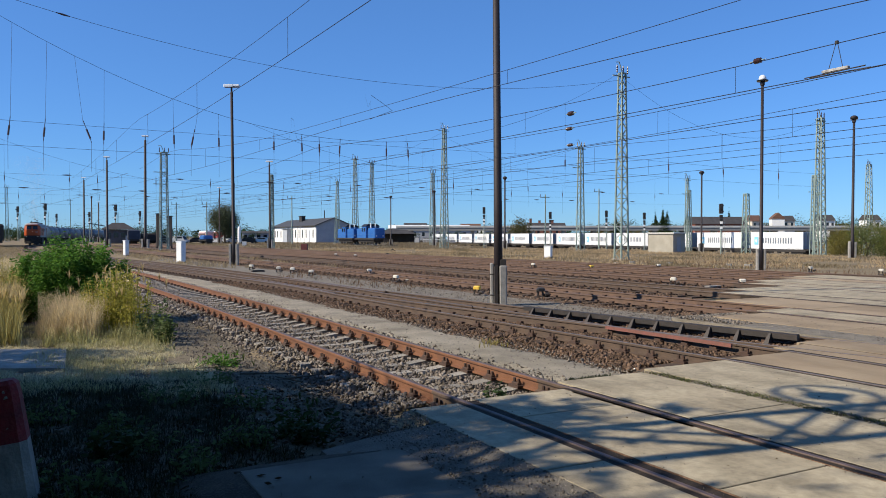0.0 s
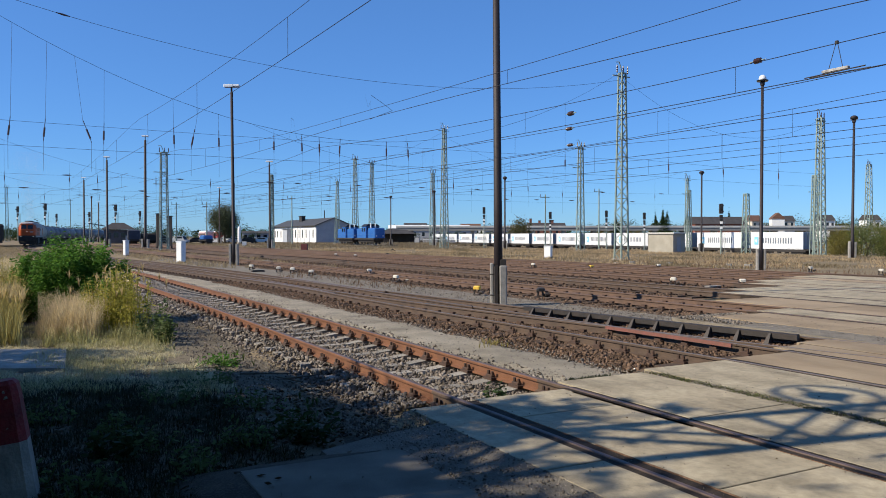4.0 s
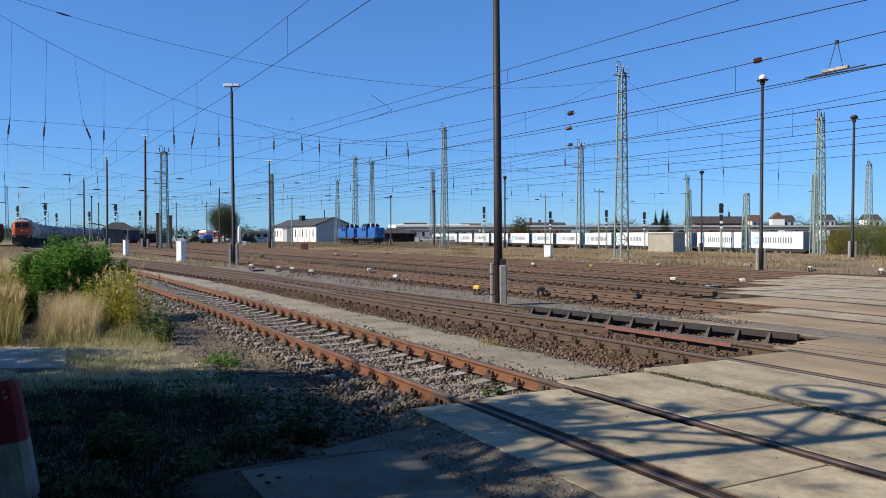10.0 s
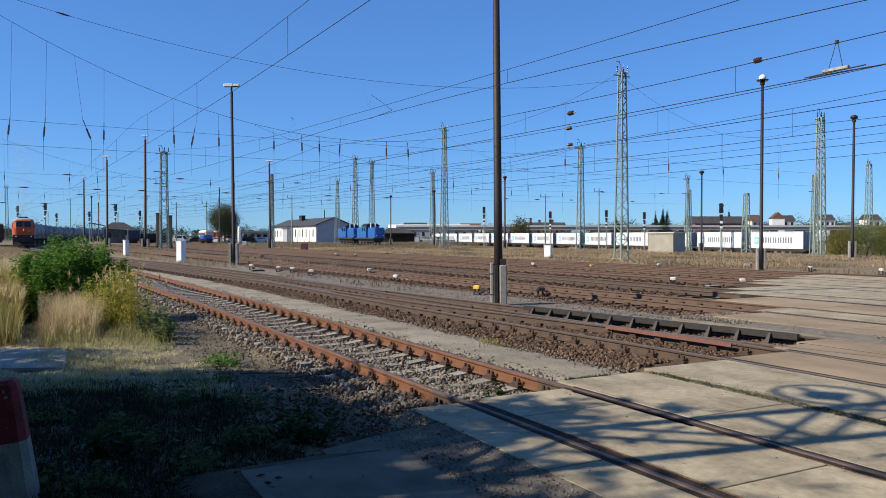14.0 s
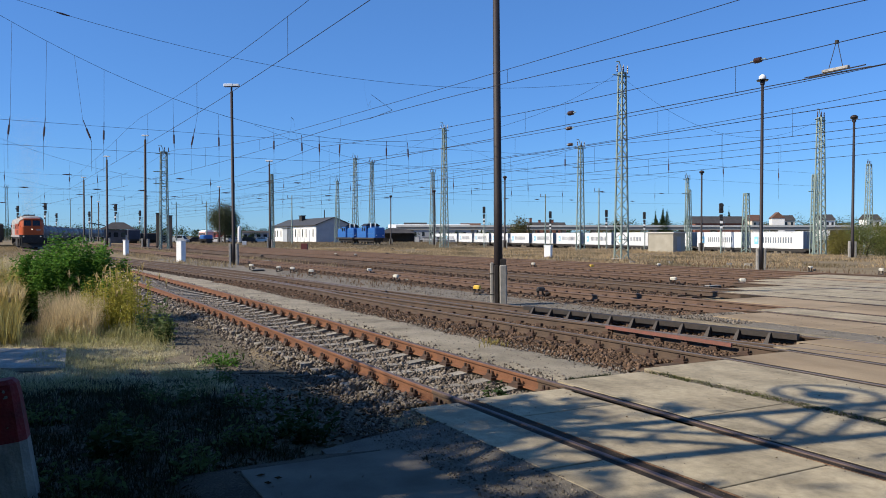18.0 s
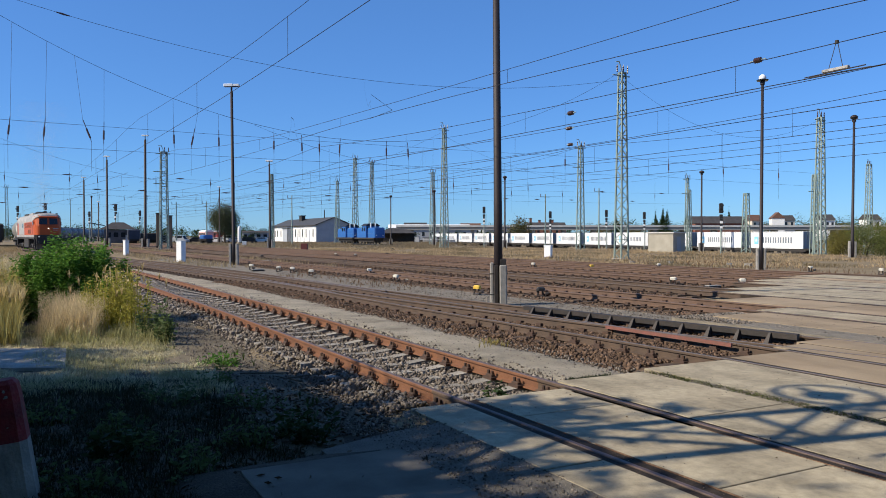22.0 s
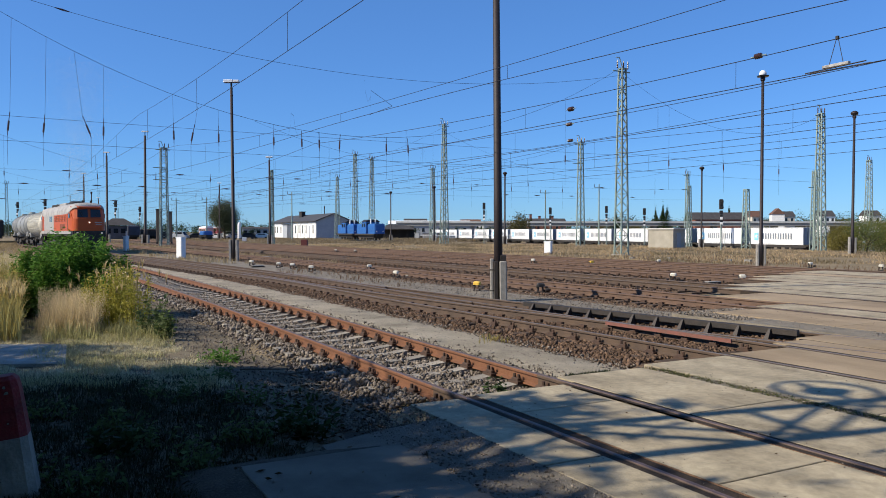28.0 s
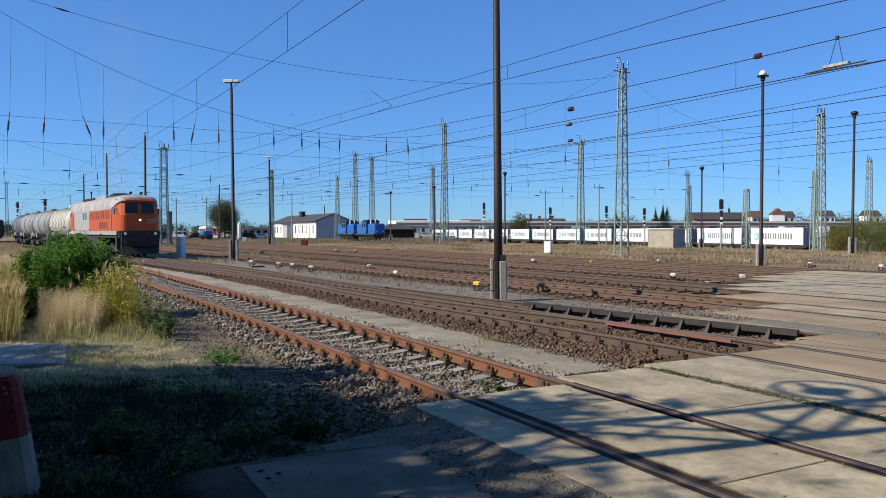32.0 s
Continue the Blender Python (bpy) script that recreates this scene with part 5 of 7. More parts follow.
MOSS = leaf_mat("joint_moss", (.13, .14, .05), (.085, .095, .035), .3)
SEED = leaf_mat("pale_seed_head", (.56, .44, .22), (.48, .37, .18), .5)
TURF = leaf_mat("worn_turf", (.62, .55, .36), (.52, .46, .28), .4)
BARK = mat("bark", (.12, .095, .07), (.08, .065, .05), 8, .9, bump=.6, fine=30)


def blades(rows, seed, per=1, width=.008, lean=.35):
    """Grass: rows of (x, y, z, height); each a bent two-piece blade."""
    rng = np.random.default_rng(seed)
    r = np.repeat(np.asarray(rows, float), per, 0)
    n = len(r)
    r[:, 3] *= rng.uniform(.55, 1.15, n)
    a, l = rng.uniform(0, 6.283, n), rng.uniform(.1, lean, n) * r[:, 3]
    d = np.stack([np.cos(a), np.sin(a)], 1)
    s = np.stack([-d[:, 1], d[:, 0]], 1) * (width * rng.uniform(.6, 1.3, n))[:, None]
    v = np.zeros((n, 5, 3))
    v[:, 0, :2], v[:, 1, :2] = r[:, :2] - s, r[:, :2] + s
    mid = r[:, :2] + d * (l * .35)[:, None]
    v[:, 2, :2], v[:, 3, :2] = mid + s * .8, mid - s * .8
    v[:, 4, :2] = r[:, :2] + d * l[:, None]
    v[:, :2, 2] = r[:, 2:3]
    v[:, 2:4, 2] = (r[:, 2] + r[:, 3] * .6)[:, None]
    v[:, 4, 2] = r[:, 2] + r[:, 3] * (1 - .15 * rng.random(n))
    k = 5 * np.arange(n)[:, None]
    f = np.concatenate([k + np.array([[0, 1, 2]]), k + np.array([[0, 2, 3]]), k + np.array([[3, 2, 4]])])
    return v.reshape(-1, 3), f


def leaves(c, size, seed, flat=.5):
    """Leaves at the centres c: pointed four-cornered blades at all angles."""
    rng = np.random.default_rng(seed)
    n = len(c)
    d = rng.normal(size=(n, 3))
    d[:, 2] *= flat
    d /= np.linalg.norm(d, axis=1)[:, None]
    e = np.cross(d, rng.normal(size=(n, 3)))
    e /= np.linalg.norm(e, axis=1)[:, None]
    s = (size * rng.uniform(.6, 1.3, n))[:, None]
    v = np.stack([c - d * s, c + e * s * .38, c + d * s, c - e * s * .38], 1)
    return v.reshape(-1, 3), (4 * np.arange(n)[:, None] + np.arange(4)[None])


def crown_points(rng, n, centre, radii, clumps=40, tight=.28):
    k = rng.normal(size=(clumps, 3))
    k /= np.linalg.norm(k, axis=1)[:, None]
    k *= rng.uniform(.35, 1, (clumps, 1)) ** .6
    p = k[rng.integers(0, clumps, n)] + rng.normal(size=(n, 3)) * tight
    return p * np.array(radii) + np.array(centre)


def tree(name, label, x, y, h, rx, rz, seed, leaf, n, size, group="", cone=False, clumps=40):
    z = float(ground_z(x, y))
    rng = np.random.default_rng(seed)
    t = thing(name, label, "tree", group, at=pose(x, y, z))
    cz = h - rz
    thick = .028 if n > 2500 else .009
    tr = MB().rod((0, 0, -.2), (0, 0, max(.6, cz - rz * .3)), h * thick, 8, h * thick * .6)
    for i in range(6):
        a = i * 1.05 + seed
        tr.rod((0, 0, cz - rz * .6 + i * rz * .1), (math.cos(a) * rx * .6, math.sin(a) * rx * .6, cz + rz * (.0 + .08 * i)), h * thick * .42, 5, h * thick * .15)
    part("trunk", tr, BARK, t)
    c = crown_points(rng, n, (0, 0, cz), (rx, rx, rz), clumps)
    if cone:
        u = np.clip((c[:, 2] - (cz - rz)) / (2 * rz), 0, 1)
        c[:, :2] *= (1.15 - u)[:, None]
    v, f = leaves(c, size, seed)
    o = soup("crown", v, f, leaf, t)
    tagged(o, kind="stuff")
    return t


# unseen trees: some throw the crossing's shade, the rest are added to cut skylight
for px, py, h, r, rz, n, sd, cl in ((-12.3, 3.1, 8.8, 2.5, 1.7, 18000, 5, 70), (-10.6, 2.9, 8.2, 1.3, .9, 300, 17, 11), (-7.4, 4.6, 7.8, .8, .5, 170, 27, 8), (-8.75, 4.8, 7.9, 1.05, .7, 400, 23, 10), (-4.9, -1.3, 9.4, 2.3, 1.6, 9000, 24, 60), (1.5, -1.4, 9.6, 2.6, 1.7, 9000, 25, 60), (-13.8, 3.2, 8.8, 2.5, 1.8, 14000, 6, 70), (-9.2, .3, 8.6, 2.2, 1.8, 1200, 8, 15), (-15.2, 7.3, 8.2, 1.3, 1.2, 1700, 7, 70), (-15.9, 8.9, 8.2, 1.2, 1.0, 1100, 21, 24), (-9.0, 3.1, 8.2, 1.5, 1.0, 190, 14, 11), (-12.1, 5.2, 8.3, 1.3, 1.1, 3000, 15, 40), (-11.9, 7.6, 7.9, .95, .7, 1000, 26, 20), (-13.2, 6.8, 7.9, 1.0, .7, 1100, 28, 22), (-10.6, -5.5, 11.5, 4.6, 4.2, 24000, 9, 70), (-7.6, -2.6, 10.5, 3.2, 2.6, 15000, 16, 60), (-3, -6.5, 12, 5.0, 4.6, 26000, 10, 70), (4.8, -7.5, 11, 4.2, 4.2, 14000, 12, 70), (7.6, -12.5, 10.5, 4.4, 3.8, 9000, 13, 70), (-2.2, .5, 9.4, 2.6, 1.8, 14000, 18, 60), (.9, -3.2, 11.5, 4.2, 2.8, 24000, 19, 70)):
    tree("tree", "broad leafy roadside tree shading the crossing", px, py, h, r, rz, sd, LEAF, n, .17, "roadside trees", clumps=cl)

# a lattice mast close by, out of view: its shade lies on the slabs
near = lattice("lattice_mast", "green-grey steel lattice mast with a wire loop, beside the road", -5.5, 4.45, 14, 1.08, .95, turn=18, bar=.12, bay=1.25)
ring = [(.3 + .55 * math.cos(i * .3142), 1.05 + .55 * math.sin(i * .3142), 8.2) for i in range(21)]
part("cable_loop", MB().cable(ring, .045, 6), BLACKSTEEL, near)
part("lantern", MB().lathe([(.1, 8.0), (.26, 8.15), (.1, 8.35)], 10, at=(.3, 1.0, 0)), BLACKSTEEL, near)
part("bracket", MB().rod((.3, .5, 8.1), (.3, 1.5, 8.2), .05, 5), BLACKSTEEL, near)


def scatter(rng, n, x0, x1, y0, y1, keep=None):
    p = np.stack([rng.uniform(x0, x1, n), rng.uniform(y0, y1, n)], 1)
    return p[keep(p[:, 0], p[:, 1])] if keep else p


def n_of(x, y):
    return x * AC.x + y * AC.y


def m_of(x, y):
    return x * AL.x + y * AL.y


def patchy(x, y, s=.6, seed=0.0):
    return np.array([noise.noise((a * s, b * s, seed)) for a, b in zip(x, y)])


def grass(name, label, p, h, material, seed, per=3, width=.008, z=-.17, lean=.4, loose=0.0):
    if loose:
        p, h, per = np.repeat(p, per, 0), np.repeat(np.broadcast_to(h, len(p)), per), 1
        p = p + np.random.default_rng(seed).normal(size=p.shape) * loose
    rows = np.column_stack([p, np.full(len(p), z), np.broadcast_to(h, len(p))])
    v, f = blades(rows, seed, per, width, lean)
    o = soup(name, v, f, material)
    return tagged(o, label, "grass", kind="stuff")


rng = np.random.default_rng(11)
inview = lambda x, y: (x > -.62 * y - .6)
# tall dry grass on the verge, thinning to the foot path
p = scatter(rng, 26000, -30, -3.5, 11.2, 48, lambda x, y: inview(x, y) & (n_of(x, y) < 1.2) & (x < -5.0 - .12 * (np.minimum(y, 22) - 12)) & (y > 14.0) & (np.abs(x + .541 * y) > .34))
q = patchy(p[:, 0], p[:, 1], .7)
p1 = p[q > -.25]
grass("dry_grass", "tall straw-coloured dry grass on the verge", p1, (.34 + .26 * rng.random(len(p1))) * (1 + .5 * (p1[:, 1] > 20)), STRAW, 1, 6, .0055, lean=.7)
p2 = p[q < .05][:3500]
grass("green_grass", "yellow-green grass tufts among the straw", p2, .36, DRYGREEN, 2, 4, .008)
# tallest stand at the edge of the view
GOLDGRASS = leaf_mat("golden_grass", (.52, .43, .15), (.42, .34, .11), .5)
p = scatter(rng, 2600, -12, -6.6, 13.4, 19.5, lambda x, y: inview(x, y) & (x < -.553 * y))
grass("tall_grass", "tall golden yellow grass with feathery heads", p, .55 + .13 * (p[:, 1] - 13) + .3 * rng.random(len(p)), GOLDGRASS, 3, 6, .005, lean=.45)
p = scatter(rng, 3000, -9.6, -6.3, 14.5, 16.8, lambda x, y: (x > -.524 * y) & (x < -.452 * y))
grass("pale_grass", "pale tan dry grass standing under the shrub", p, (.35 + .55 * rng.random(len(p))) * np.clip((p[:, 0] / p[:, 1] + .528) * 40, .35, 1), PALETAN, 18, 7, .0035, lean=.7, loose=.05)
p = scatter(rng, 900, -9.4, -4.8, 13.6, 15.6, lambda x, y: (x > -.52 * y) & (x < -.36 * y))
p = p[patchy(p[:, 0], p[:, 1], 1.6, 12) > -.05]
grass("green_grass", "low green tufts at the foot of the dry grass", p, .16 + .2 * rng.random(len(p)), DRYGREEN, 20, 10, .005, lean=.8, loose=.05)
p2 = scatter(rng, 1500, -12, -6.6, 13.4, 19.5, lambda x, y: inview(x, y) & (x < -.55 * y))
grass("green_grass", "yellow-green grass among the tall golden stand", p2, .5 + .3 * rng.random(len(p2)), DRYGREEN, 19, 6, .006, lean=.5)
p = scatter(rng, 300, -9.8, -6.6, 13.6, 17, lambda x, y: inview(x, y) & (x < -.55 * y + .1))
rows = np.column_stack([p, np.full(len(p), .6), np.full(len(p), .28)])
v, f = blades(rows, 5, 9, .008, .6)
tagged(soup("seed_heads", v, f, SEED), "pale feathery grass heads above the verge", "grass", kind="stuff")
# fine dry seed heads that blur the stand of pale grass
p = scatter(rng, 20000, -9.8, -6.2, 14.3, 17.2, lambda x, y: (x > -.526 * y) & (x < -.44 * y))
v, f = leaves(np.column_stack([p, -.1 + .7 * rng.random(len(p)) ** .75]), .012, 41, 1.2)
tagged(soup("dry_florets", v, f, leaf_mat("dry_floret", (.70, .56, .33), (.58, .46, .26), .5)), "fine tan seed heads of dry grass", "grass", kind="stuff")
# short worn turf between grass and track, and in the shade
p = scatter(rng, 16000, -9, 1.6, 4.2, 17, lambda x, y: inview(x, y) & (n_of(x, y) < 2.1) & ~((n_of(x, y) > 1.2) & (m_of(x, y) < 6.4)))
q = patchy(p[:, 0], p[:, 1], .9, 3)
# pale turf is left out where tree shade falls, to keep that part dark
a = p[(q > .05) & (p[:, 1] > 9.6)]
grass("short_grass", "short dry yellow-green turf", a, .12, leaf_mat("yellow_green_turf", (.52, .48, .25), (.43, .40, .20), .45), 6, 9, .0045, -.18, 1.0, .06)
# dense dark blades paint the shade over the near verge
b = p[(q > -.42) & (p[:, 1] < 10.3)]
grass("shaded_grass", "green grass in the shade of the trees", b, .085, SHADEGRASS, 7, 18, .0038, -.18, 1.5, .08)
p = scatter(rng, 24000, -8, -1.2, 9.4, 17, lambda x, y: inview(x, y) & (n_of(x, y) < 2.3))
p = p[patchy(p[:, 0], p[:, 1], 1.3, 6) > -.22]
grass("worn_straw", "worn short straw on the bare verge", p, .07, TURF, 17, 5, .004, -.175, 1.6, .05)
# small tufts by the rails
p = scatter(rng, 2600, -9, 4, 8, 28, lambda x, y: (n_of(x, y) > 1.6) & (n_of(x, y) < 3.1))
p = p[patchy(p[:, 0], p[:, 1], 1.1, 9) > .18]
grass("track_weeds", "small green weeds at the foot of the ballast", p, .12, leaf_mat("trackside_weed", (.12, .155, .05), (.08, .11, .035), .4), 8, 8, .009, -.2, .9)
p = np.array([spot(6.95 + .25 * u, 7.85 + .06 * w)[:2] for u in np.linspace(-3.6, 2.2, 60) for w in (-1, 0, 1)])
p = p[(p[:, 0] < 2.2) & (p[:, 0] > 1.5)]
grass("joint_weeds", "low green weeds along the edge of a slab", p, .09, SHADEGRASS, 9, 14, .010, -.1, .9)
p = np.array([spot(7.275 + rng.normal() * .045, rng.uniform(1, 7.7))[:2] for _ in range(620)])
grass("joint_moss", "moss and weeds in a slab joint", p, .028, MOSS, 10, 7, .005, -.016, 1.6, .03)
p = np.array([(.9 + rng.normal() * .16, 14.0 + rng.normal() * .22) for _ in range(26)])
grass("path_tuft", "yellow-green tuft on the sandy path", p, .12, GOLDGRASS, 12, 7, .004, -.2, .8)
# far dry meadow before the container train and between the yard tracks
p = scatter(rng, 120000, -60, 75, 48, 118, lambda x, y: (n_of(x, y) > 35.3) & (np.abs(x) < .62 * y))
q = patchy(p[:, 0], p[:, 1], .12, 4)
p = p[q > -.35]
gz = np.array([float(ground_z(x, y)) for x, y in p])
rows = np.column_stack([p, gz, .13 + .22 * rng.random(len(p)) ** 2])
w = patchy(p[:, 0], p[:, 1], .22, 21) > .12
v, f = blades(rows[w], 16, 3, .013, .9)
tagged(soup("brown_weeds", v, f, leaf_mat("brown_weed", (.34, .26, .15), (.25, .20, .11), .4)), "brown dry weeds in patches of the meadow", "weeds", kind="stuff")
rows = rows[~w]
v, f = blades(rows, 13, 3, .013, .9)
tagged(soup("dry_meadow", v, f, MEADOW), "dry straw-coloured meadow grass before the container train", "grass", kind="stuff")
p = scatter(rng, 9000, -8, 24, 28, 60)
p = p[patchy(p[:, 0], p[:, 1], .5, 31) > .1]
v, f = blades(np.column_stack([p, np.full(len(p), -.22), .08 + .24 * rng.random(len(p)) ** 2]), 33, 4, .009, .9)
tagged(soup("rusty_weeds", v, f, leaf_mat("rusty_weed", (.27, .16, .09), (.20, .12, .07), .4)), "reddish brown dry weeds between yard tracks", "weeds", kind="stuff")


def off_tracks(x, y):
    n, m = n_of(x, y), m_of(x, y)
    gap = np.full(len(n), 9.0)
    for line in (T2, T3, T4, T5):
        tm, tn = np.array([m_of(v.x, v.y) for v in line]), np.array([n_of(v.x, v.y) for v in line])
        o = np.argsort(tm)
        gap = np.minimum(gap, np.abs(n - np.interp(m, tm[o], tn[o])))
    return gap


p = scatter(rng, 90000, -85, -5, 48, 150, lambda x, y: (x > -.62 * y) & (n_of(x, y) < 17.5) & (n_of(x, y) > -30))
p = p[(off_tracks(p[:, 0], p[:, 1]) > 1.75) & (patchy(p[:, 0], p[:, 1], .15, 8) > -.12)]
rows = np.column_stack([p, np.full(len(p), -.26), .16 + .26 * rng.random(len(p))])
v, f = blades(rows, 14, 3, .012, 1.0)
tagged(soup("yard_grass", v, f, leaf_mat("dull_yard_grass", (.44, .34, .20), (.34, .265, .15), .4)), "dry grass between the yard tracks", "grass", kind="stuff")

p = scatter(rng, 42000, -110, 8, 118, 222, lambda x, y: (x > -.6 * y) & (n_of(x, y) > 22))
p = p[patchy(p[:, 0], p[:, 1], .09, 15) > -.15]
v, f = blades(np.column_stack([p, np.full(len(p), -.26), .15 + .35 * rng.random(len(p)) ** 2]), 34, 3, .03, 1.0)
tagged(soup("yard_weeds", v, f, leaf_mat("grey_brown_weed", (.36, .28, .17), (.26, .205, .125), .4)), "brown dry weeds over the far yard", "weeds", kind="stuff")


def bush(name, label, x, y, h, rx, seed, leaf, n, size, stems=14, z=-.2):
    """A shrub of upright stems with leaves along them."""
    rg = np.random.default_rng(seed)
    t = thing(name, label, "bush", at=pose(x, y, z))
    st, pts = MB(), []
    for i in range(stems):
        a, r = rg.uniform(0, 6.283), rx * math.sqrt(rg.random())
        top = Vector((math.cos(a) * r, math.sin(a) * r, h * rg.uniform(.55, 1.0) * (1 - .35 * (r / rx) ** 2)))
        foot = Vector((top.x * .55, top.y * .55, 0))
        st.rod(foot, top, .012, 5, .004)
        for k in range(n // stems):
            u = rg.random() ** .6
            c = foot.lerp(top, u)
            w = .30 * rx * (1.1 - .6 * u)
            pts.append((c.x + rg.normal() * w * .6, c.y + rg.normal() * w * .6, max(.03, c.z + rg.normal() * .07)))
    tagged(part("stalk_clump", st, leaf, t), kind="stuff")
    v, f = leaves(np.array(pts), size, seed, .45)
    o = soup("foliage", v, f, leaf, t)
    tagged(o, kind="stuff")
    return t


bush("green_bush", "dense bright green shrub growing in dry grass", -8.95, 18.2, 2.1, 1.05, 21, LEAF, 24000, .048, 60)
bush("green_bush", "dense bright green shrub growing in dry grass", -8.15, 18.1, 1.95, .8, 22, LEAF, 15000, .048, 44)
bush("green_bush", "dense bright green shrub growing in dry grass", -9.7, 18.0, 1.75, .6, 32, LEAF, 9000, .048, 30)
bush("dead_plant", "dead tan stalks with fluffy seed heads beside the shrub", -7.35, 17.4, 1.75, .45, 91, PALETAN, 700, .04, 22)
bush("dead_plant", "dead tan stalks with fluffy seed heads beside the shrub", -6.9, 16.9, 1.45, .35, 92, PALETAN, 420, .04, 16)
bush("golden_plant", "orange-gold dry plants at the edge of the verge", -9.95, 17.3, 1.6, .6, 93, GOLDGRASS, 2600, .036, 60)
bush("green_bush", "low green shrub growing in dry grass", -7.75, 17.6, 1.3, .5, 94, LEAF, 5200, .045, 26)
bush("goldenrod", "stand of yellowing goldenrod stems", -6.85, 15.9, 1.55, .62, 23, GOLD, 3000, .034, 54)
bush("goldenrod", "stand of yellowing goldenrod stems", -6.2, 15.4, 1.4, .42, 24, GOLD, 1100, .034, 26)
bush("weed", "dark green leafy weed at the edge of the ballast", -5.45, 14.6, .8, .36, 25, MIDLEAF, 430, .055, 16)
bush("weed", "dark green leafy weed at the edge of the ballast", -5.1, 14.0, .6, .25, 26, MIDLEAF, 260, .055, 7)
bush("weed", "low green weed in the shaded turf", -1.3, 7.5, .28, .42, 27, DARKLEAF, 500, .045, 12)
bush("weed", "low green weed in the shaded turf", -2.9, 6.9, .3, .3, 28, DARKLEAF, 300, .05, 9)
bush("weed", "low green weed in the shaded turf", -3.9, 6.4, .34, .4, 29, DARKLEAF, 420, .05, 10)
for px, py, h, r, sd in ((-3.3, 6.05, .26, .5, 81), (-2.75, 5.85, .2, .35, 82), (-3.15, 7.5, .3, .32, 83), (-2.75, 7.1, .22, .3, 84), (-3.3, 9.0, .25, .45, 85), (-2.2, 8.9, .2, .35, 86), (-1.75, 7.3, .3, .4, 87), (-4.2, 8.0, .24, .4, 88), (-3.0, 10.3, .16, .3, 89), (-2.0, 6.4, .2, .4, 90)):
    bush("weed", "low leafy weed growing in the shaded turf", px, py, h, r, sd, MIDLEAF, 260, .034, 9)
bush("weed", "small green weed by the rusty rail", -3.4, 11.8, .16, .4, 30, LEAF, 320, .035, 10)
bush("weed", "small green weed between the rails", .62, 9.2, .18, .2, 31, DARKLEAF, 150, .035, 7)
p = scatter(rng, 22, -7.4, -5.9, 14.8, 17)
rows = np.column_stack([p, rng.uniform(.55, 1.05, len(p)), np.full(len(p), .22)])
v, f = blades(rows, 15, 12, .007, .7)
tagged(soup("feathery_heads", v, f, SEED), "pale feathery seed heads above the goldenrod", "grass", kind="stuff")

# ---- loose stones ----
rng = np.random.default_rng(31)


def ballast_stones(name, label, pts, lo, hi, count, half, size, z, material, seed, bias=1.0, outer=0.0, thin=0.0):
    line = frames_of(clipm(pts, lo, hi))
    rg = np.random.default_rng(seed)
    rows = []
    for _ in range(count):
        i = min(int(len(line) * rg.random() ** bias), len(line) - 2)
        p, q, d = line[i]
        a = rg.uniform(-half, half)
        if a < -1.1 and rg.random() < thin:
            continue
        w = p + q * a + d * rg.uniform(0, 1)
        rows.append((w.x, w.y, z + (outer if abs(a) > .86 else 0) - max(0, abs(a) - half + .5) * .16 + rg.uniform(-.015, .02), size * rg.uniform(.6, 1.25)))
    return tagged(stones(name, rows, material, seed), label, "ballast", kind="stuff")


ballast_stones("ballast_stones", "loose grey-brown ballast stones round the sleepers", T1, 7.45, 26, 20000, 1.5, .028, -.222, STONE, 41, 1.6, .062, .5)
ballast_stones("ballast_stones", "loose grey-brown ballast stones round the sleepers", T1, 26, 48, 4500, 1.55, .042, -.235, STONE, 42, 1.0, .075)
ballast_stones("rusty_stones", "rust-stained ballast stones between dark rails", T2, 8.1, 34, 22000, 1.9, .033, -.19, RUSTSTONE, 43, 1.5)
ballast_stones("rusty_stones", "rust-stained ballast stones between dark rails", T3, 8.7, 34, 13000, 1.6, .033, -.19, RUSTSTONE, 44, 1.4)
ballast_stones("rusty_stones", "rust-stained ballast stones of a yard track", T4, 13, 50, 8000, 1.9, .042, -.215, RUSTSTONE, 45, 1.3)
ballast_stones("rusty_stones", "rust-stained ballast stones of a yard track", T5, 18, 60, 6000, 2.0, .046, -.215, RUSTSTONE, 46, 1.3)
ballast_stones("rusty_stones", "rust-stained ballast stones of a yard track", T6, 20, 70, 4500, 2.1, .05, -.215, RUSTSTONE, 47, 1.3)
rows = []
for _ in range(11000):
    n, m = rng.uniform(-.5, 3.2), 7.2 + 16 * rng.random() ** 1.5
    w = spot(n + .4, m)
    rows.append((w.x, w.y, -.175 - max(0, n - 2.2) * .05, .012 * rng.uniform(.5, 1.6)))
tagged(stones("loose_gravel", rows, STONE, 48), "loose gravel scattered on the verge", "gravel", kind="stuff")
rows = []
for _ in range(2600):
    n, m = rng.uniform(2.75, 3.52), rng.uniform(2.5, 7.2)
    w = spot(n, m)
    rows.append((w.x, w.y, -.007 - .07 * (3.5 - n), .009 * rng.uniform(.5, 1.6)))
tagged(stones("edge_gravel", rows, STONE, 49), "fine gravel along the edge of the slabs", "gravel", kind="stuff")
rows = []
for _ in range(500):
    n, m = rng.choice((4.02, 4.4, 5.5, 5.85, 7.05, 7.5, 8.9)) + rng.normal() * .13, rng.uniform(2.2, 7.2)
    w = spot(n, m)
    rows.append((w.x, w.y, .0, .004 * rng.uniform(.5, 1.7)))
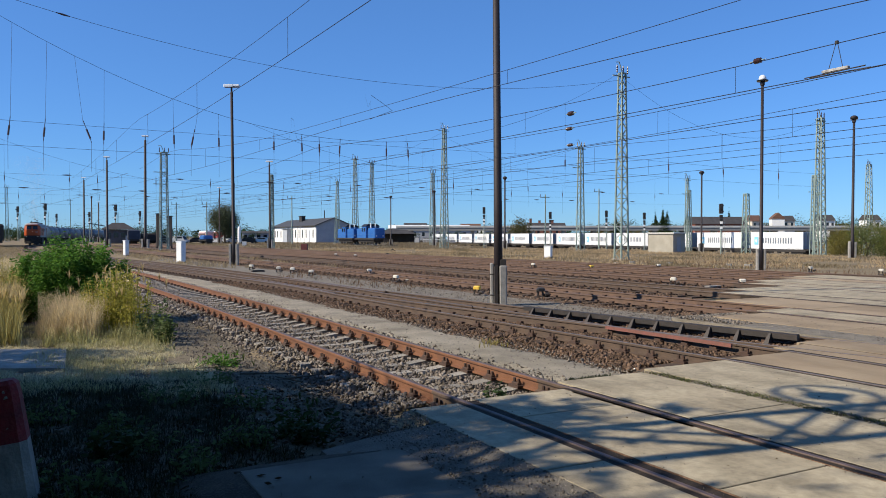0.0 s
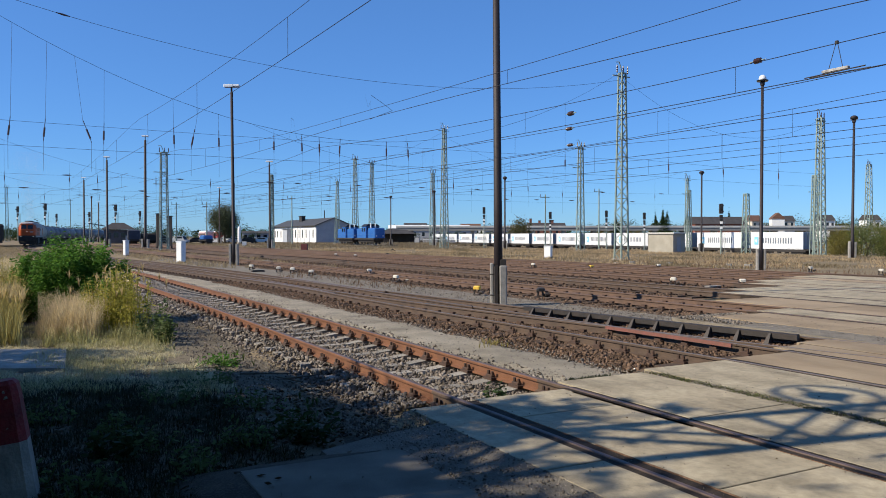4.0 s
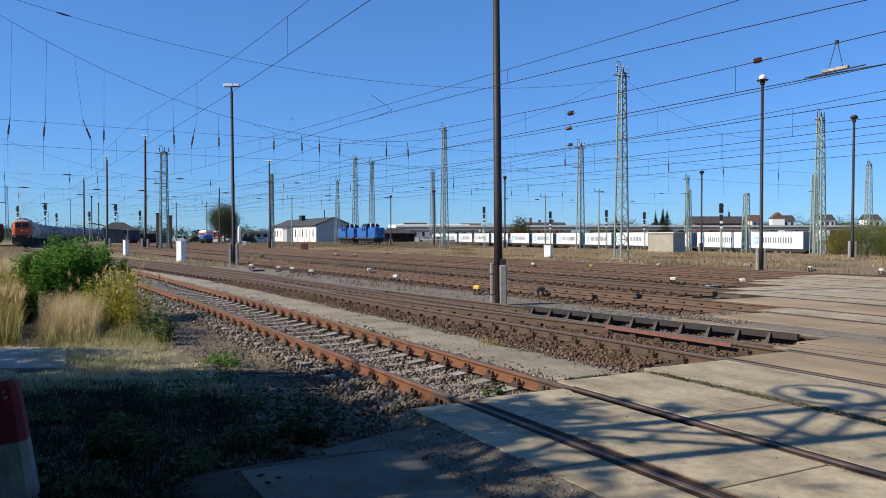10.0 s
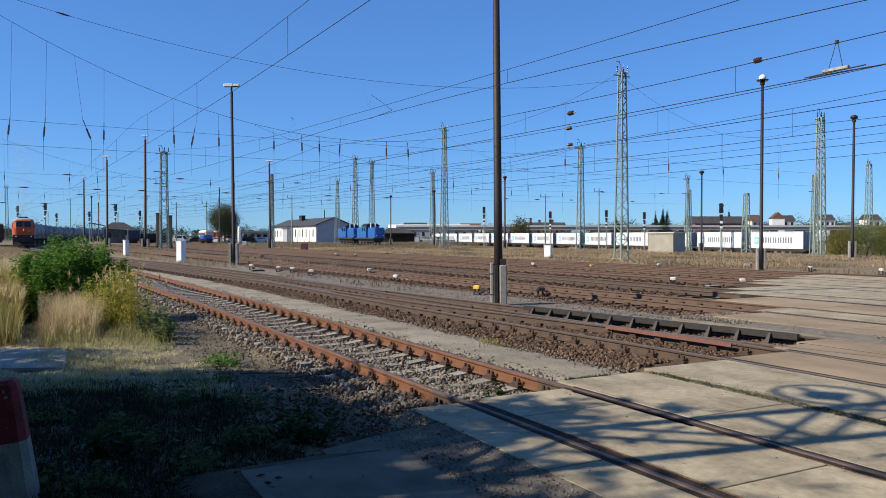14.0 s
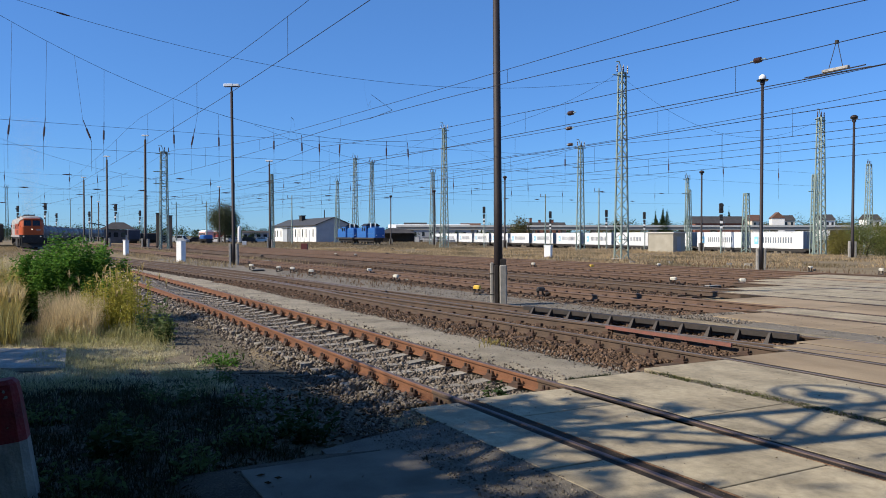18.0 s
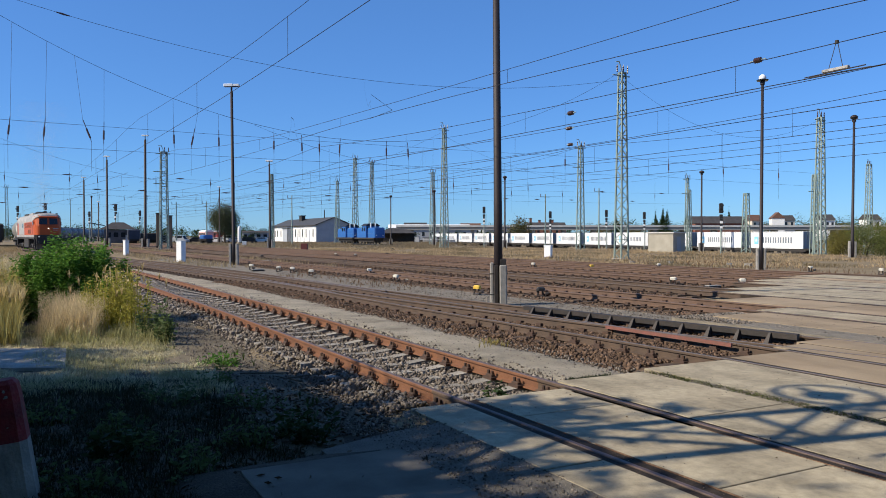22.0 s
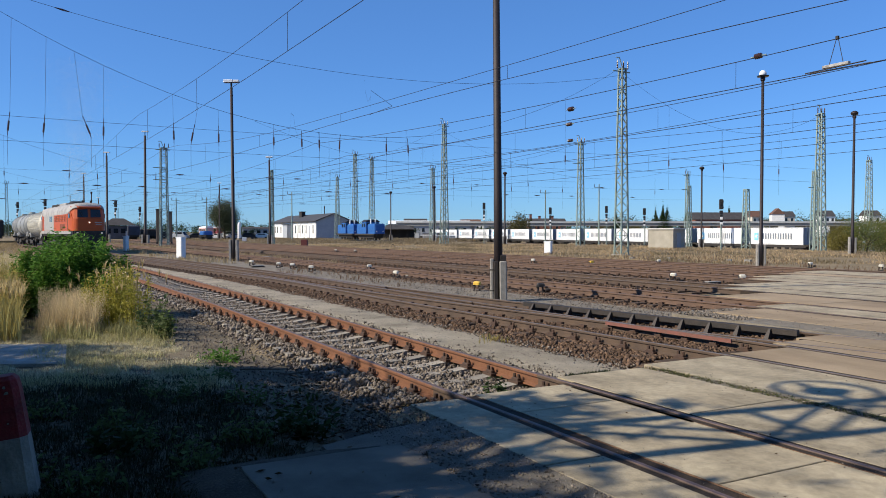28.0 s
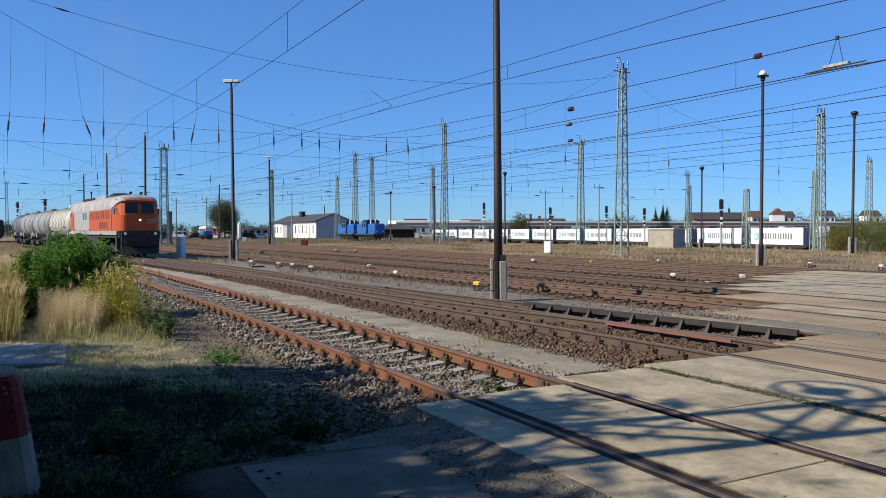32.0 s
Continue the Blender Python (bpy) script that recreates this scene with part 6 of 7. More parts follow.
for _ in range(700):
    w = spot(7.275 + rng.normal() * .05, rng.uniform(1.5, 7.8))
    rows.append((w.x, w.y, -.008, .011 * rng.uniform(.5, 1.5)))
tagged(stones("slab_grit", rows, STONE, 52), "loose grit lying along the rails on concrete", "gravel", kind="stuff")
rows = []
for _ in range(1300):
    n, m = rng.uniform(6.5, 7.9), 8.0 + 24 * rng.random() ** 1.7
    w = spot(n, m)
    rows.append((w.x, w.y, -.205, .010 * rng.uniform(.5, 1.8)))
for _ in range(1500):
    m = 8.0 + 22 * rng.random() ** 1.5
    w = spot((6.45 if rng.random() < .4 else 7.75) - .012 * (m - 8) + rng.normal() * .16, m)
    rows.append((w.x, w.y, -.20, .022 * rng.uniform(.4, 1.3)))
tagged(stones("path_gravel", rows, STONE, 50), "fine gravel on the sandy path", "gravel", kind="stuff")

rows = []
for _ in range(4500):
    n, m = rng.uniform(11.6, 14.6), 11.5 + 30 * rng.random() ** 1.6
    w = spot(n, m)
    rows.append((w.x, w.y, -.205, .013 * rng.uniform(.5, 1.8)))
for _ in range(2600):
    w = spot(rng.uniform(12.9, 14.9), rng.uniform(8, 13))
    rows.append((w.x, w.y, -.03, .016 * rng.uniform(.5, 1.8)))
tagged(stones("strip_gravel", rows, STONE, 51), "loose gravel between the points and the next track", "gravel", kind="stuff")
# twigs and litter on the verge
tw = MB()
for _ in range(130):
    x, y = rng.uniform(-6, -.5), rng.uniform(7.5, 14)
    if n_of(x, y) < 2.4:
        a, l = rng.uniform(0, 6.28), rng.uniform(.06, .35)
        tw.rod((x, y, -.165), (x + math.cos(a) * l, y + math.sin(a) * l, -.15), .006, 4, .003)
for x, y, a, l in ((-4.1, 11.3, .15, .9), (-3.3, 11.1, 2.9, .7), (-2.9, 11.0, -.2, .8), (-2.2, 10.6, .3, .5), (-4.6, 11.6, .1, .6), (-1.9, 10.4, 2.7, .45), (-2.6, 8.6, .4, .35), (-2.4, 8.7, 2.6, .3)):
    tw.rod((x, y, -.165), (x + math.cos(a) * l, y + math.sin(a) * l, -.13), .014, 5, .006)
    tw.rod((x + math.cos(a) * l * .5, y + math.sin(a) * l * .5, -.148), (x + math.cos(a + .6) * l * .8, y + math.sin(a + .6) * l * .8, -.12), .008, 4, .003)
tagged(part("twigs", tw, BARK), "dry twigs and litter on the bare verge", "twigs", kind="stuff")

# ---- trackside things ----
mp_ = thing("marker_post", "red and white painted concrete marker post", "post", at=pose(-3.17, 5.74, -.2, 0, -6.5, 20))


def post_rows(rows):
    """Square post with broad bevelled corners, from rows of (half width, height)."""
    vs = [(x * w, y * w, z) for w, z in rows for x, y in ((-.62, -1), (.62, -1), (1, -.62), (1, .62), (.62, 1), (-.62, 1), (-1, .62), (-1, -.62))]
    fs = [(8 * k + i, 8 * k + (i + 1) % 8, 8 * k + 8 + (i + 1) % 8, 8 * k + 8 + i) for k in range(len(rows) - 1) for i in range(8)]
    return MB().add(vs, fs + [tuple(range(7, -1, -1)), tuple(range(len(vs) - 8, len(vs)))])


# the white is grimy; both paints are also darkened for tree shade
part("shaft", post_rows([(.138, -.1), (.134, .12), (.128, .30), (.121, .50)]), stained(mat("grimy_white_paint", (.33, .29, .245), (.25, .22, .185), 6, .8, bump=.4, fine=45, c=(.27, .22, .17)), 5, .6, 1.1, (1, 1, .4)), mp_)
part("cap", post_rows([(.1225, .49), (.116, .66), (.108, .84), (.098, .915), (.07, .945)]), stained(mat("red_paint", (.23, .009, .012), (.17, .007, .010), 8, .75, bump=.4, fine=50, c=(.22, .03, .022)), 6, .6, 1.1), mp_, "faded red upper half")
for x, y, z, r in ((.02, -.112, .87, .012), (.03, -.108, .82, .018), (.015, -.116, .60, .010)):
    part("paint_chip", MB().add([(x + math.cos(i * 1.05) * r * (.6 + .5 * (i % 2)), y - .002 - .012 * math.sin(i), z + math.sin(i * 1.05) * r * 1.3) for i in range(6)] + [(x, y + .02, z)], [(0, 1, 2, 3, 4, 5)] + [(i, 6, (i + 1) % 6) for i in range(6)]), POST, mp_, "chipped paint showing concrete")


def ground_signal(x, y, top, label, w=.22, turn=0):
    t = thing("points_lever", label, "points lever", "points machines", at=pose(x, y, -.22, 0, 0, turn))
    part("base", MB().box(-.12, .12, -.09, .09, 0, .05, c=.02), BLACKSTEEL, t)
    for u in (-1, 1):
        part("leg", MB().rod((u * .1, 0, .03), (u * .06, 0, .24), .03, 6), BLACKSTEEL, t)
    part("lantern", MB().box(-w * .5, w * .62, -.09, .09, .21, .33, c=.035), top, t)
    part("hood", MB().box(-w * .66, -w * .46, -.05, .05, .17, .28, c=.02), BLACKSTEEL, t)
    part("weight", MB().rod((.14, -.1, .1), (.27, -.1, .13), .055, 8), BLACKSTEEL, t)



LEVERWHITE = mat("worn_cream_paint", (.66, .62, .52), (.50, .46, .38), 9, .7, fine=50)
PALE, DARKL = "points lever with a pale lantern", "black points lever beside the rails"
for px, py, mtl, lab in ((1.15, 26.2, YELLOW, "points lever with a bright yellow lantern"), (8.6, 44.7, YELLOW, "points lever with a worn yellow lantern"), (-11.3, 45.4, LEVERWHITE, PALE), (-9.1, 42.6, LEVERWHITE, PALE), (-8.1, 41.4, LEVERWHITE, PALE), (-6.6, 38.5, LEVERWHITE, PALE), (-3.8, 39.6, LEVERWHITE, PALE), (-2.05, 33.4, LEVERWHITE, PALE),
                         (9.4, 31.5, LEVERWHITE, PALE), (11.8, 30.4, LEVERWHITE, PALE), (5.6, 48.0, LEVERWHITE, PALE), (13.0, 46.5, LEVERWHITE, PALE), (20.3, 42.6, LEVERWHITE, PALE), (22.5, 39.6, LEVERWHITE, PALE), (-10.3, 74, LEVERWHITE, PALE), (-8.1, 71, LEVERWHITE, PALE), (-15.5, 66, BLACKP, DARKL), (-6.6, 101, BLACKP, DARKL), (-5.5, 76, BLACKP, DARKL), (3.2, 25.3, BLACKP, DARKL)):
    ground_signal(px, py, mtl, lab, turn=rng.uniform(-30, 30))
for px, py in ((-1.3, 33.8), (10.3, 29.4), (-10.4, 43.3)):
    t = thing("points_motor", "flat grey points motor box beside the rails", "points machine", "points motors", at=pose(px, py, -.22, 0, 0, 30))
    part("case", MB().box(-.36, .36, -.13, .13, 0, .1, c=.03), BLACKSTEEL, t)
    part("lid", MB().box(-.34, .34, -.12, .12, .1, .125, c=.012), POST, t)
t = thing("steel_drum", "small dark red steel box beside the tracks", "box", at=pose(-19.4, 108, -.25))
part("body", MB().box(-.45, .45, -.4, .4, 0, .9, c=.05), mat("dark_red_steel", (.16, .04, .035), None, 4, .7), t)
for px, py, s in ((12.6, 56, .28), (14.2, 58, .3), (16.6, 56.5, .3), (19.7, 53, .3), (20.6, 52, .35), (3.4, 15.0, .06), (-13.4, 58.5, .4), (-5.2, 80, .3), (5.0, 11.3, .05), (10.0, 44, .22), (13.6, 42, .2)):
    st = MB().add([(math.cos(i * 1.047) * s * (.8 + .3 * (i % 2)), math.sin(i * 1.047) * s * .7, z) for z in (-.25, s * .35 - .22) for i in range(6)], [(0, 1, 2, 3, 4, 5), (11, 10, 9, 8, 7, 6)] + [(i, (i + 1) % 6, 6 + (i + 1) % 6, 6 + i) for i in range(6)])
    tagged(part("pale_stone", st, POST, at=pose(px, py, 0, 0, 0, s * 900)), "pale concrete lump lying in the ballast", "stone", "pale stones")


# ---- standing blue locomotives ----
def blue_loco(at):
    t = thing("shunting_locomotive", "blue centre-cab diesel shunter standing in the yard", "locomotive", "blue shunters", at=at)
    part("frame", MB().box(-1.45, 1.45, -5.6, 5.6, 1.0, 1.32, c=.04), UNDER, t)
    part("hood", MB().box(-1.1, 1.1, 1.3, 5.3, 1.32, 3.35, c=.14), BLUE, t)
    part("hood", MB().box(-1.1, 1.1, -5.3, -1.2, 1.32, 3.25, c=.14), BLUE, t)
    cab = part("cab", MB().box(-1.5, 1.5, -1.2, 1.3, 1.32, 3.7, c=.06), BLUE, t)
    part("cab_roof", MB().add([(-1.62, -1.4, 3.7), (1.62, -1.4, 3.7), (1.62, 1.5, 3.7), (-1.62, 1.5, 3.7), (-.9, -1.3, 4.2), (.9, -1.3, 4.2), (.9, 1.4, 4.2), (-.9, 1.4, 4.2)], [(0, 3, 2, 1), (4, 5, 6, 7), (0, 1, 5, 4), (1, 2, 6, 5), (2, 3, 7, 6), (3, 0, 4, 7)]), BLACKP, t, "dark cab roof")
    for u in (-1, 1):
        for v in (-.55, .6):
            part("window", MB().box(u * 1.503 - .01, u * 1.503 + .01, v - .4, v + .4, 2.65, 3.4), GLASS, cab)
            part("window", MB().box(u * .85 - .4, u * .85 + .4, (1.305 if v > 0 else -1.205) - .01, (1.305 if v > 0 else -1.205) + .01, 3.02, 3.5), GLASS, cab)
        part("exhaust_stack", MB().rod((u * .5, 1.55, 3.2), (u * .5, 1.55, 4.35), .13, 8), WHITE, t, "pale upright exhaust stack")
        for k in range(5):
            part("hood_door", MB().box(u * 1.107 - .01, u * 1.107 + .01, 1.55 + k * .72, 2.15 + k * .72, 1.5, 2.7), BLUE, t)
        part("handrail", MB().rod((u * 1.42, 1.4, 2.1), (u * 1.42, 5.5, 2.1), .014, 4).rod((u * 1.42, -5.5, 2.1), (u * 1.42, -1.3, 2.1), .014, 4), GALV, t)
        for s in (-1, 1):
            part("buffer", MB().rod((u * .87, s * 5.6, 1.06), (u * .87, s * 6.1, 1.06), .1, 8).rod((u * .87, s * 6.1, 1.06), (u * .87, s * 6.18, 1.06), .24, 12), UNDER, t)
            part("lamp", MB().rod((u * .7, s * 5.32, 1.75), (u * .7, s * 5.38, 1.75), .12, 10), WHITE, t)
    for k in (-3.4, -1.6, 1.6, 3.4):
        part("wheelset", MB().lathe([(.55, -.75), (.55, -.6), (.1, -.58), (.1, .58), (.55, .6), (.55, .75)], 18, "x"), UNDER, t, at=pose(0, k, .55))
    part("underframe", MB().box(-1.0, 1.0, -4.6, 4.6, .45, 1.0), UNDER, t)
    return t


bl = blue_loco(pose(-15.0, 159.5, .02, 0, 0, 26 + 180))
copy_thing(bl, pose(-20.6, 170.8, .02, 0, 0, 26 + 180))

# ---- buildings and distance ----
TILE = mat("brown_roof_tiles", (.19, .105, .075), (.15, .085, .065), .6, .85, fine=5)
DARKROOF = mat("dark_roof_felt", (.085, .08, .08), (.06, .057, .058), .5, .9, fine=4)
PLASTER = mat("cream_render", (.62, .57, .48), (.55, .50, .42), .4, .9, fine=3)
GREYWALL = mat("grey_render", (.42, .43, .44), (.36, .37, .38), .3, .9, fine=3)
BRICK = mat("red_brick_wall", (.30, .13, .09), (.24, .10, .075), .5, .9, fine=4)


def house(name, label, x, y, z, w, d, e, r, wall, roof, turn=0, wins=3, group="far houses"):
    """Gabled house: w across the view, d deep, eaves e, ridge r; ridge along x."""
    t = thing(name, label, "building", group, at=pose(x, y, z, 0, 0, turn))
    part("wall", MB().box(-w / 2, w / 2, -d / 2, d / 2, -z - 2.2, e), wall, t)
    part("roof", MB().add([(-w / 2 - .4, -d / 2 - .5, e - .1), (w / 2 + .4, -d / 2 - .5, e - .1), (w / 2 + .4, d / 2 + .5, e - .1), (-w / 2 - .4, d / 2 + .5, e - .1), (-w / 2 - .4, 0, r), (w / 2 + .4, 0, r)],
                          [(0, 1, 5, 4), (2, 3, 4, 5), (0, 4, 3), (1, 2, 5), (3, 2, 1, 0)]), roof, t)
    for i in range(wins):
        u = -w / 2 + w * (i + .5) / wins
        ww = min(.7, w / wins * .3)
        wn_ = part("window", MB().box(u - ww, u + ww, -d / 2 - .03, -d / 2 + .02, e * .35, e * .75), GLASS, t)
        part("sill", MB().box(u - ww - .1, u + ww + .1, -d / 2 - .12, -d / 2 - .03, e * .35 - .12, e * .35), WHITE, wn_)
    return t


# signal box with a wide dark roof, beside the left-hand tracks
sb = thing("signal_box", "old grey signal box under a wide dark roof", "building", at=pose(-86.5, 205, -.25, 0, 0, 20))
part("wall", MB().box(-3.1, 3.1, -2.4, 2.4, 0, 3.6), mat("dark_grey_boards", (.16, .17, .19), (.12, .125, .14), 1.5, .85), sb)
part("roof", MB().add([(-4.0, -3.4, 3.7), (4.6, -3.4, 3.7), (4.6, 3.4, 3.7), (-4.0, 3.4, 3.7), (-1.2, 0, 5.5), (1.6, 0, 5.5)], [(0, 1, 5, 4), (2, 3, 4, 5), (0, 4, 3), (1, 2, 5), (3, 2, 1, 0)]), DARKROOF, sb)
part("eave_canopy", MB().add([(-6.6, -2, 5.2), (-3.2, -2, 4.5), (-3.2, 2, 4.5), (-6.6, 2, 5.2), (-6.6, -2, 5.4), (-3.2, -2, 4.75), (-3.2, 2, 4.75), (-6.6, 2, 5.4)], [(3, 2, 1, 0), (4, 5, 6, 7), (0, 1, 5, 4), (1, 2, 6, 5), (2, 3, 7, 6), (3, 0, 4, 7)]), DARKROOF, sb)
for k in range(3):
    part("window", MB().box(-2.6 + k * 1.8, -1.5 + k * 1.8, -2.44, -2.38, 1.6, 2.8), GLASS, sb)
part("door", MB().box(2.1, 2.9, -2.45, -2.39, 0, 2.1), GREYBOX, sb)
# pair of tall brown columns behind the mast, built as boxes
for px, py, w, h, mt in ((-41.2, 112, .75, 5.2, mat("rusty_brown_steel", (.13, .105, .08), (.09, .072, .056), 1.2, .8)), (-40.35, 114, .62, 4.9, mat("grey_brown_steel", (.15, .125, .10), (.11, .09, .075), 1.2, .8))):
    t = thing("steel_bin", "tall rusty brown steel bin beside a mast", "bin", "steel bins", at=pose(px, py, -.25, 0, 0, 10))
    part("body", MB().box(-w / 2, w / 2, -w / 2, w / 2, .5, h, c=.05), mt, t)
    for s in (-1, 1):
        part("leg", MB().box(s * w * .4 - .08, s * w * .4 + .08, -w * .4, w * .4, -.2, .5), UNDER, t)
    part("lid", MB().box(-w / 2 - .05, w / 2 + .05, -w / 2 - .05, w / 2 + .05, h, h + .1), UNDER, t)
CONTDARK = mat("dark_blue_grey_steel", (.05, .06, .085), (.035, .04, .06), 1, .6)
# far dark tank cars and wagons standing on other roads
for px, py, n, L, hh, mt, turn in ((-74.6, 186, 2, 13, 3.3, CONTDARK, 22), (-76, 200, 3, 12, 2.5, UNDER, 26), (-78.5, 135, 3, 13, 3.9, UNDER, 30), (-55.9, 182, 1, 2.4, 2.0, BLUE, 60)):
    for k in range(n):
        a = radians(turn)
        t = thing("freight_wagon", "dark freight wagon standing far off in the yard", "wagon", "standing wagons", at=pose(px - math.sin(a) * k * L * 1.08, py + math.cos(a) * k * L * 1.08, -.1, 0, 0, turn))
        part("body", MB().box(-1.4, 1.4, -L / 2 + .3, L / 2 - .3, 1.1, hh, c=.25), mt, t)
        part("underframe", MB().box(-1.2, 1.2, -L / 2, L / 2, .7, 1.1), UNDER, t)
        for s in (-1, 1):
            part("wheelset", MB().rod((-.8, s * L * .33, .5), (.8, s * L * .33, .5), .48, 12), UNDER, t)
# cars and vans parked beyond the tracks
def car(x, y, turn, paint, tall, label):
    t = thing("parked_car", label, "car", "parked cars", at=pose(x, y, -.25, 0, 0, turn))
    prof = [(-2.1, .35), (-2.15, .8), (-1.5, .95 + tall * .2), (-.8, 1.45 + tall), (1.2, 1.5 + tall), (2.05, .95 + tall * .7), (2.15, .5), (2.05, .35)]
    k = len(prof)
    part("body", MB().add([(a, s * (.86 - .12 * (b > 1.2)), b) for s in (-1, 1) for a, b in prof], [tuple(range(k)), tuple(range(2 * k - 1, k - 1, -1))] + [(i, k + i, k + (i + 1) % k, (i + 1) % k) for i in range(k)]), paint, t)
    for s in (-1, 1):
        part("side_window", MB().box(-.85, 1.25, s * .80 - .03, s * .80 + .03, 1.0 + tall * .7, 1.36 + tall), GLASS, t)
        for u in (-1.35, 1.35):
            part("wheel", MB().rod((u, s * .66, .32), (u, s * .90, .32), .32, 12), UNDER, t)
    part("windscreen", MB().add([(-1.52, -.65, .98 + tall * .2), (-1.52, .65, .98 + tall * .2), (-.87, .6, 1.42 + tall), (-.87, -.6, 1.42 + tall)], [(0, 1, 2, 3)]), GLASS, t)


SILVER = mat("silver_car_paint", (.42, .43, .45), (.36, .37, .39), 1, .35, .3)
for px, py, tn, mtl, tall, lab in ((-71.5, 206, 10, SILVER, 0, "silver car parked beyond the tracks"), (-69.0, 203, 165, CONTG, .5, "grey van parked beyond the tracks"), (-66.4, 207, 20, UNDER, .1, "black car parked beyond the tracks"), (-73.5, 200, 35, UNDER, .7, "dark van parked beyond the tracks"),
                                   (-60.2, 206, 5, WHITE, .0, "white car parked beyond the tracks"), (-57.6, 208, 172, WHITE, .6, "white van parked beyond the tracks"), (-55.5, 205, 15, SILVER, .1, "silver car parked beyond the tracks"), (-52.5, 207, 10, UNDER, .2, "black car parked beyond the tracks"),
                                   (-49.5, 210, 5, WHITE, .1, "white car parked beyond the tracks"), (-88.5, 232, 25, UNDER, .8, "dark van parked beyond the tracks"), (-92.5, 236, 15, SILVER, .2, "silver car parked beyond the tracks")):
    car(px, py, tn, mtl, tall, lab)
# low yard buildings in the middle distance


def coach(at, paint, label):
    """A standing coach: rounded roof, a row of windows, bogies."""
    t = thing("railway_coach", label, "coach", "standing coaches", at=at)
    part("body", MB().box(-1.4, 1.4, -6.2, 6.2, 1.0, 3.3, c=.12), paint, t)
    part("roof", MB().add([(x, y, z) for y in (-6.2, 6.2) for x, z in ((-1.42, 3.2), (-1.1, 3.62), (0, 3.8), (1.1, 3.62), (1.42, 3.2))], [(0, 1, 2, 3, 4), (9, 8, 7, 6, 5)] + [(i, i + 5, i + 6, i + 1) for i in range(4)] + [(4, 9, 5, 0)]), GREYBOX, t, "pale grey rounded roof")
    for k in range(6):
        for u in (-1, 1):
            part("window", MB().box(u * 1.41 - .01, u * 1.41 + .01, -5.4 + k * 1.9, -4.1 + k * 1.9, 2.05, 2.85), GLASS, t)
    for v in (-1, 1):
        part("bogie", MB().box(-1.0, 1.0, v * 4.2 - 1.2, v * 4.2 + 1.2, .3, 1.0, c=.05), UNDER, t)


PINK = mat("faded_pink_coach_paint", (.62, .40, .36), (.54, .34, .31), 1.0, .6, fine=9)
COACHRED = mat("dark_red_coach_paint", (.34, .045, .05), (.27, .035, .04), 1.0, .6, fine=9)
coach(pose(-79.8, 260, -.25, 0, 0, 27), PINK, "faded pink coach with a white roof, standing in the yard")
coach(pose(-75.0, 258, -.25, 0, 0, 24), COACHRED, "dark red coach standing beyond the tracks")
silo = thing("white_silo", "slim white upright tank standing beside the yard", "silo", at=pose(-52.8, 200, -.25))
part("shell", MB().lathe([(.42, .3), (.45, .5), (.45, 3.9), (.3, 4.3), (.08, 4.45)], 12), WHITE, silo, smooth=True)
part("skirt", MB().lathe([(.5, 0), (.5, .32), (.4, .33)], 12), POST, silo)
block = thing("switch_cabinet", "low white cabinet among the far tracks", "cabinet", "relay cabinets", at=pose(-41.2, 160, -.25, 0, 0, 14))
part("body", MB().box(-.42, .42, -.3, .3, .05, .85, c=.03), WHITE, block)
part("plinth", MB().box(-.4, .4, -.28, .28, -.1, .05), POST, block)
house("workshop", "low grey yard building with a flat dark roof", -72.5, 300, -.3, 10, 6, 3.3, 3.9, GREYWALL, DARKROOF, 5, 4)
house("workshop", "white site office beside the yard", -62, 330, -.3, 12, 8, 5.2, 5.6, WHITE, GREYWALL, 5, 4)
house("workshop", "low grey yard building with a pale roof", -54, 345, -.3, 18, 8, 3.6, 4.4, GREYWALL, DARKROOF, 5, 5)
store = thing("open_store", "dark open-sided store roof on slim posts", "building", at=pose(-14.5, 262, -.4, 0, 0, 6))
part("roof", MB().add([(-6.5, -4, 2.9), (5.2, -4, 2.9), (5.2, 4, 2.9), (-6.5, 4, 2.9), (-4, 0, 4.6), (2.2, 0, 4.2)], [(0, 1, 5, 4), (2, 3, 4, 5), (0, 4, 3), (1, 2, 5), (3, 2, 1, 0)]), DARKROOF, store)
for k in range(5):
    part("post", MB().box(-6.1 + k * 2.7, -5.9 + k * 2.7, -3.6, -3.4, -.2, 2.9), UNDER, store)
part("back_wall", MB().box(-6.2, 5, 3.4, 3.6, -.2, 2.9), UNDER, store)
rg = np.random.default_rng(12)
for k in range(9):
    w, h = rg.uniform(.5, 1.1), rg.uniform(.5, 1.7)
    t = thing("stacked_crate", "dark stacked yard crate near the open store", "crate", "yard crates", at=pose(-8 + k * 1.35, 244 + rg.uniform(-4, 4), -.4, 0, 0, rg.uniform(-20, 20)))
    part("body", MB().box(-w, w, -w * .6, w * .6, 0, h, c=.03), (GREYWALL, UNDER, POST, CONTG)[k % 4], t)
    part("lid", MB().box(-w - .04, w + .04, -w * .6 - .04, w * .6 + .04, h, h + .06), (UNDER, WHITE)[k % 2], t)
kerb = thing("loading_kerb", "long low white concrete kerb wall beside the siding", "wall", at=pose(-3, 200, -1.1, 0, 0, 3))
for k in range(7):
    part("block", MB().box(-6.9 + k * 1.95, -4.98 + k * 1.95, -.25, .25, -.4, .48 + .03 * (k % 3), c=.03), WHITE, kerb)
house("warehouse", "long far hall with a white roof", -9, 500, -1, 52, 14, 7.6, 9.8, GREYWALL, WHITE, 2, 10, "far halls")
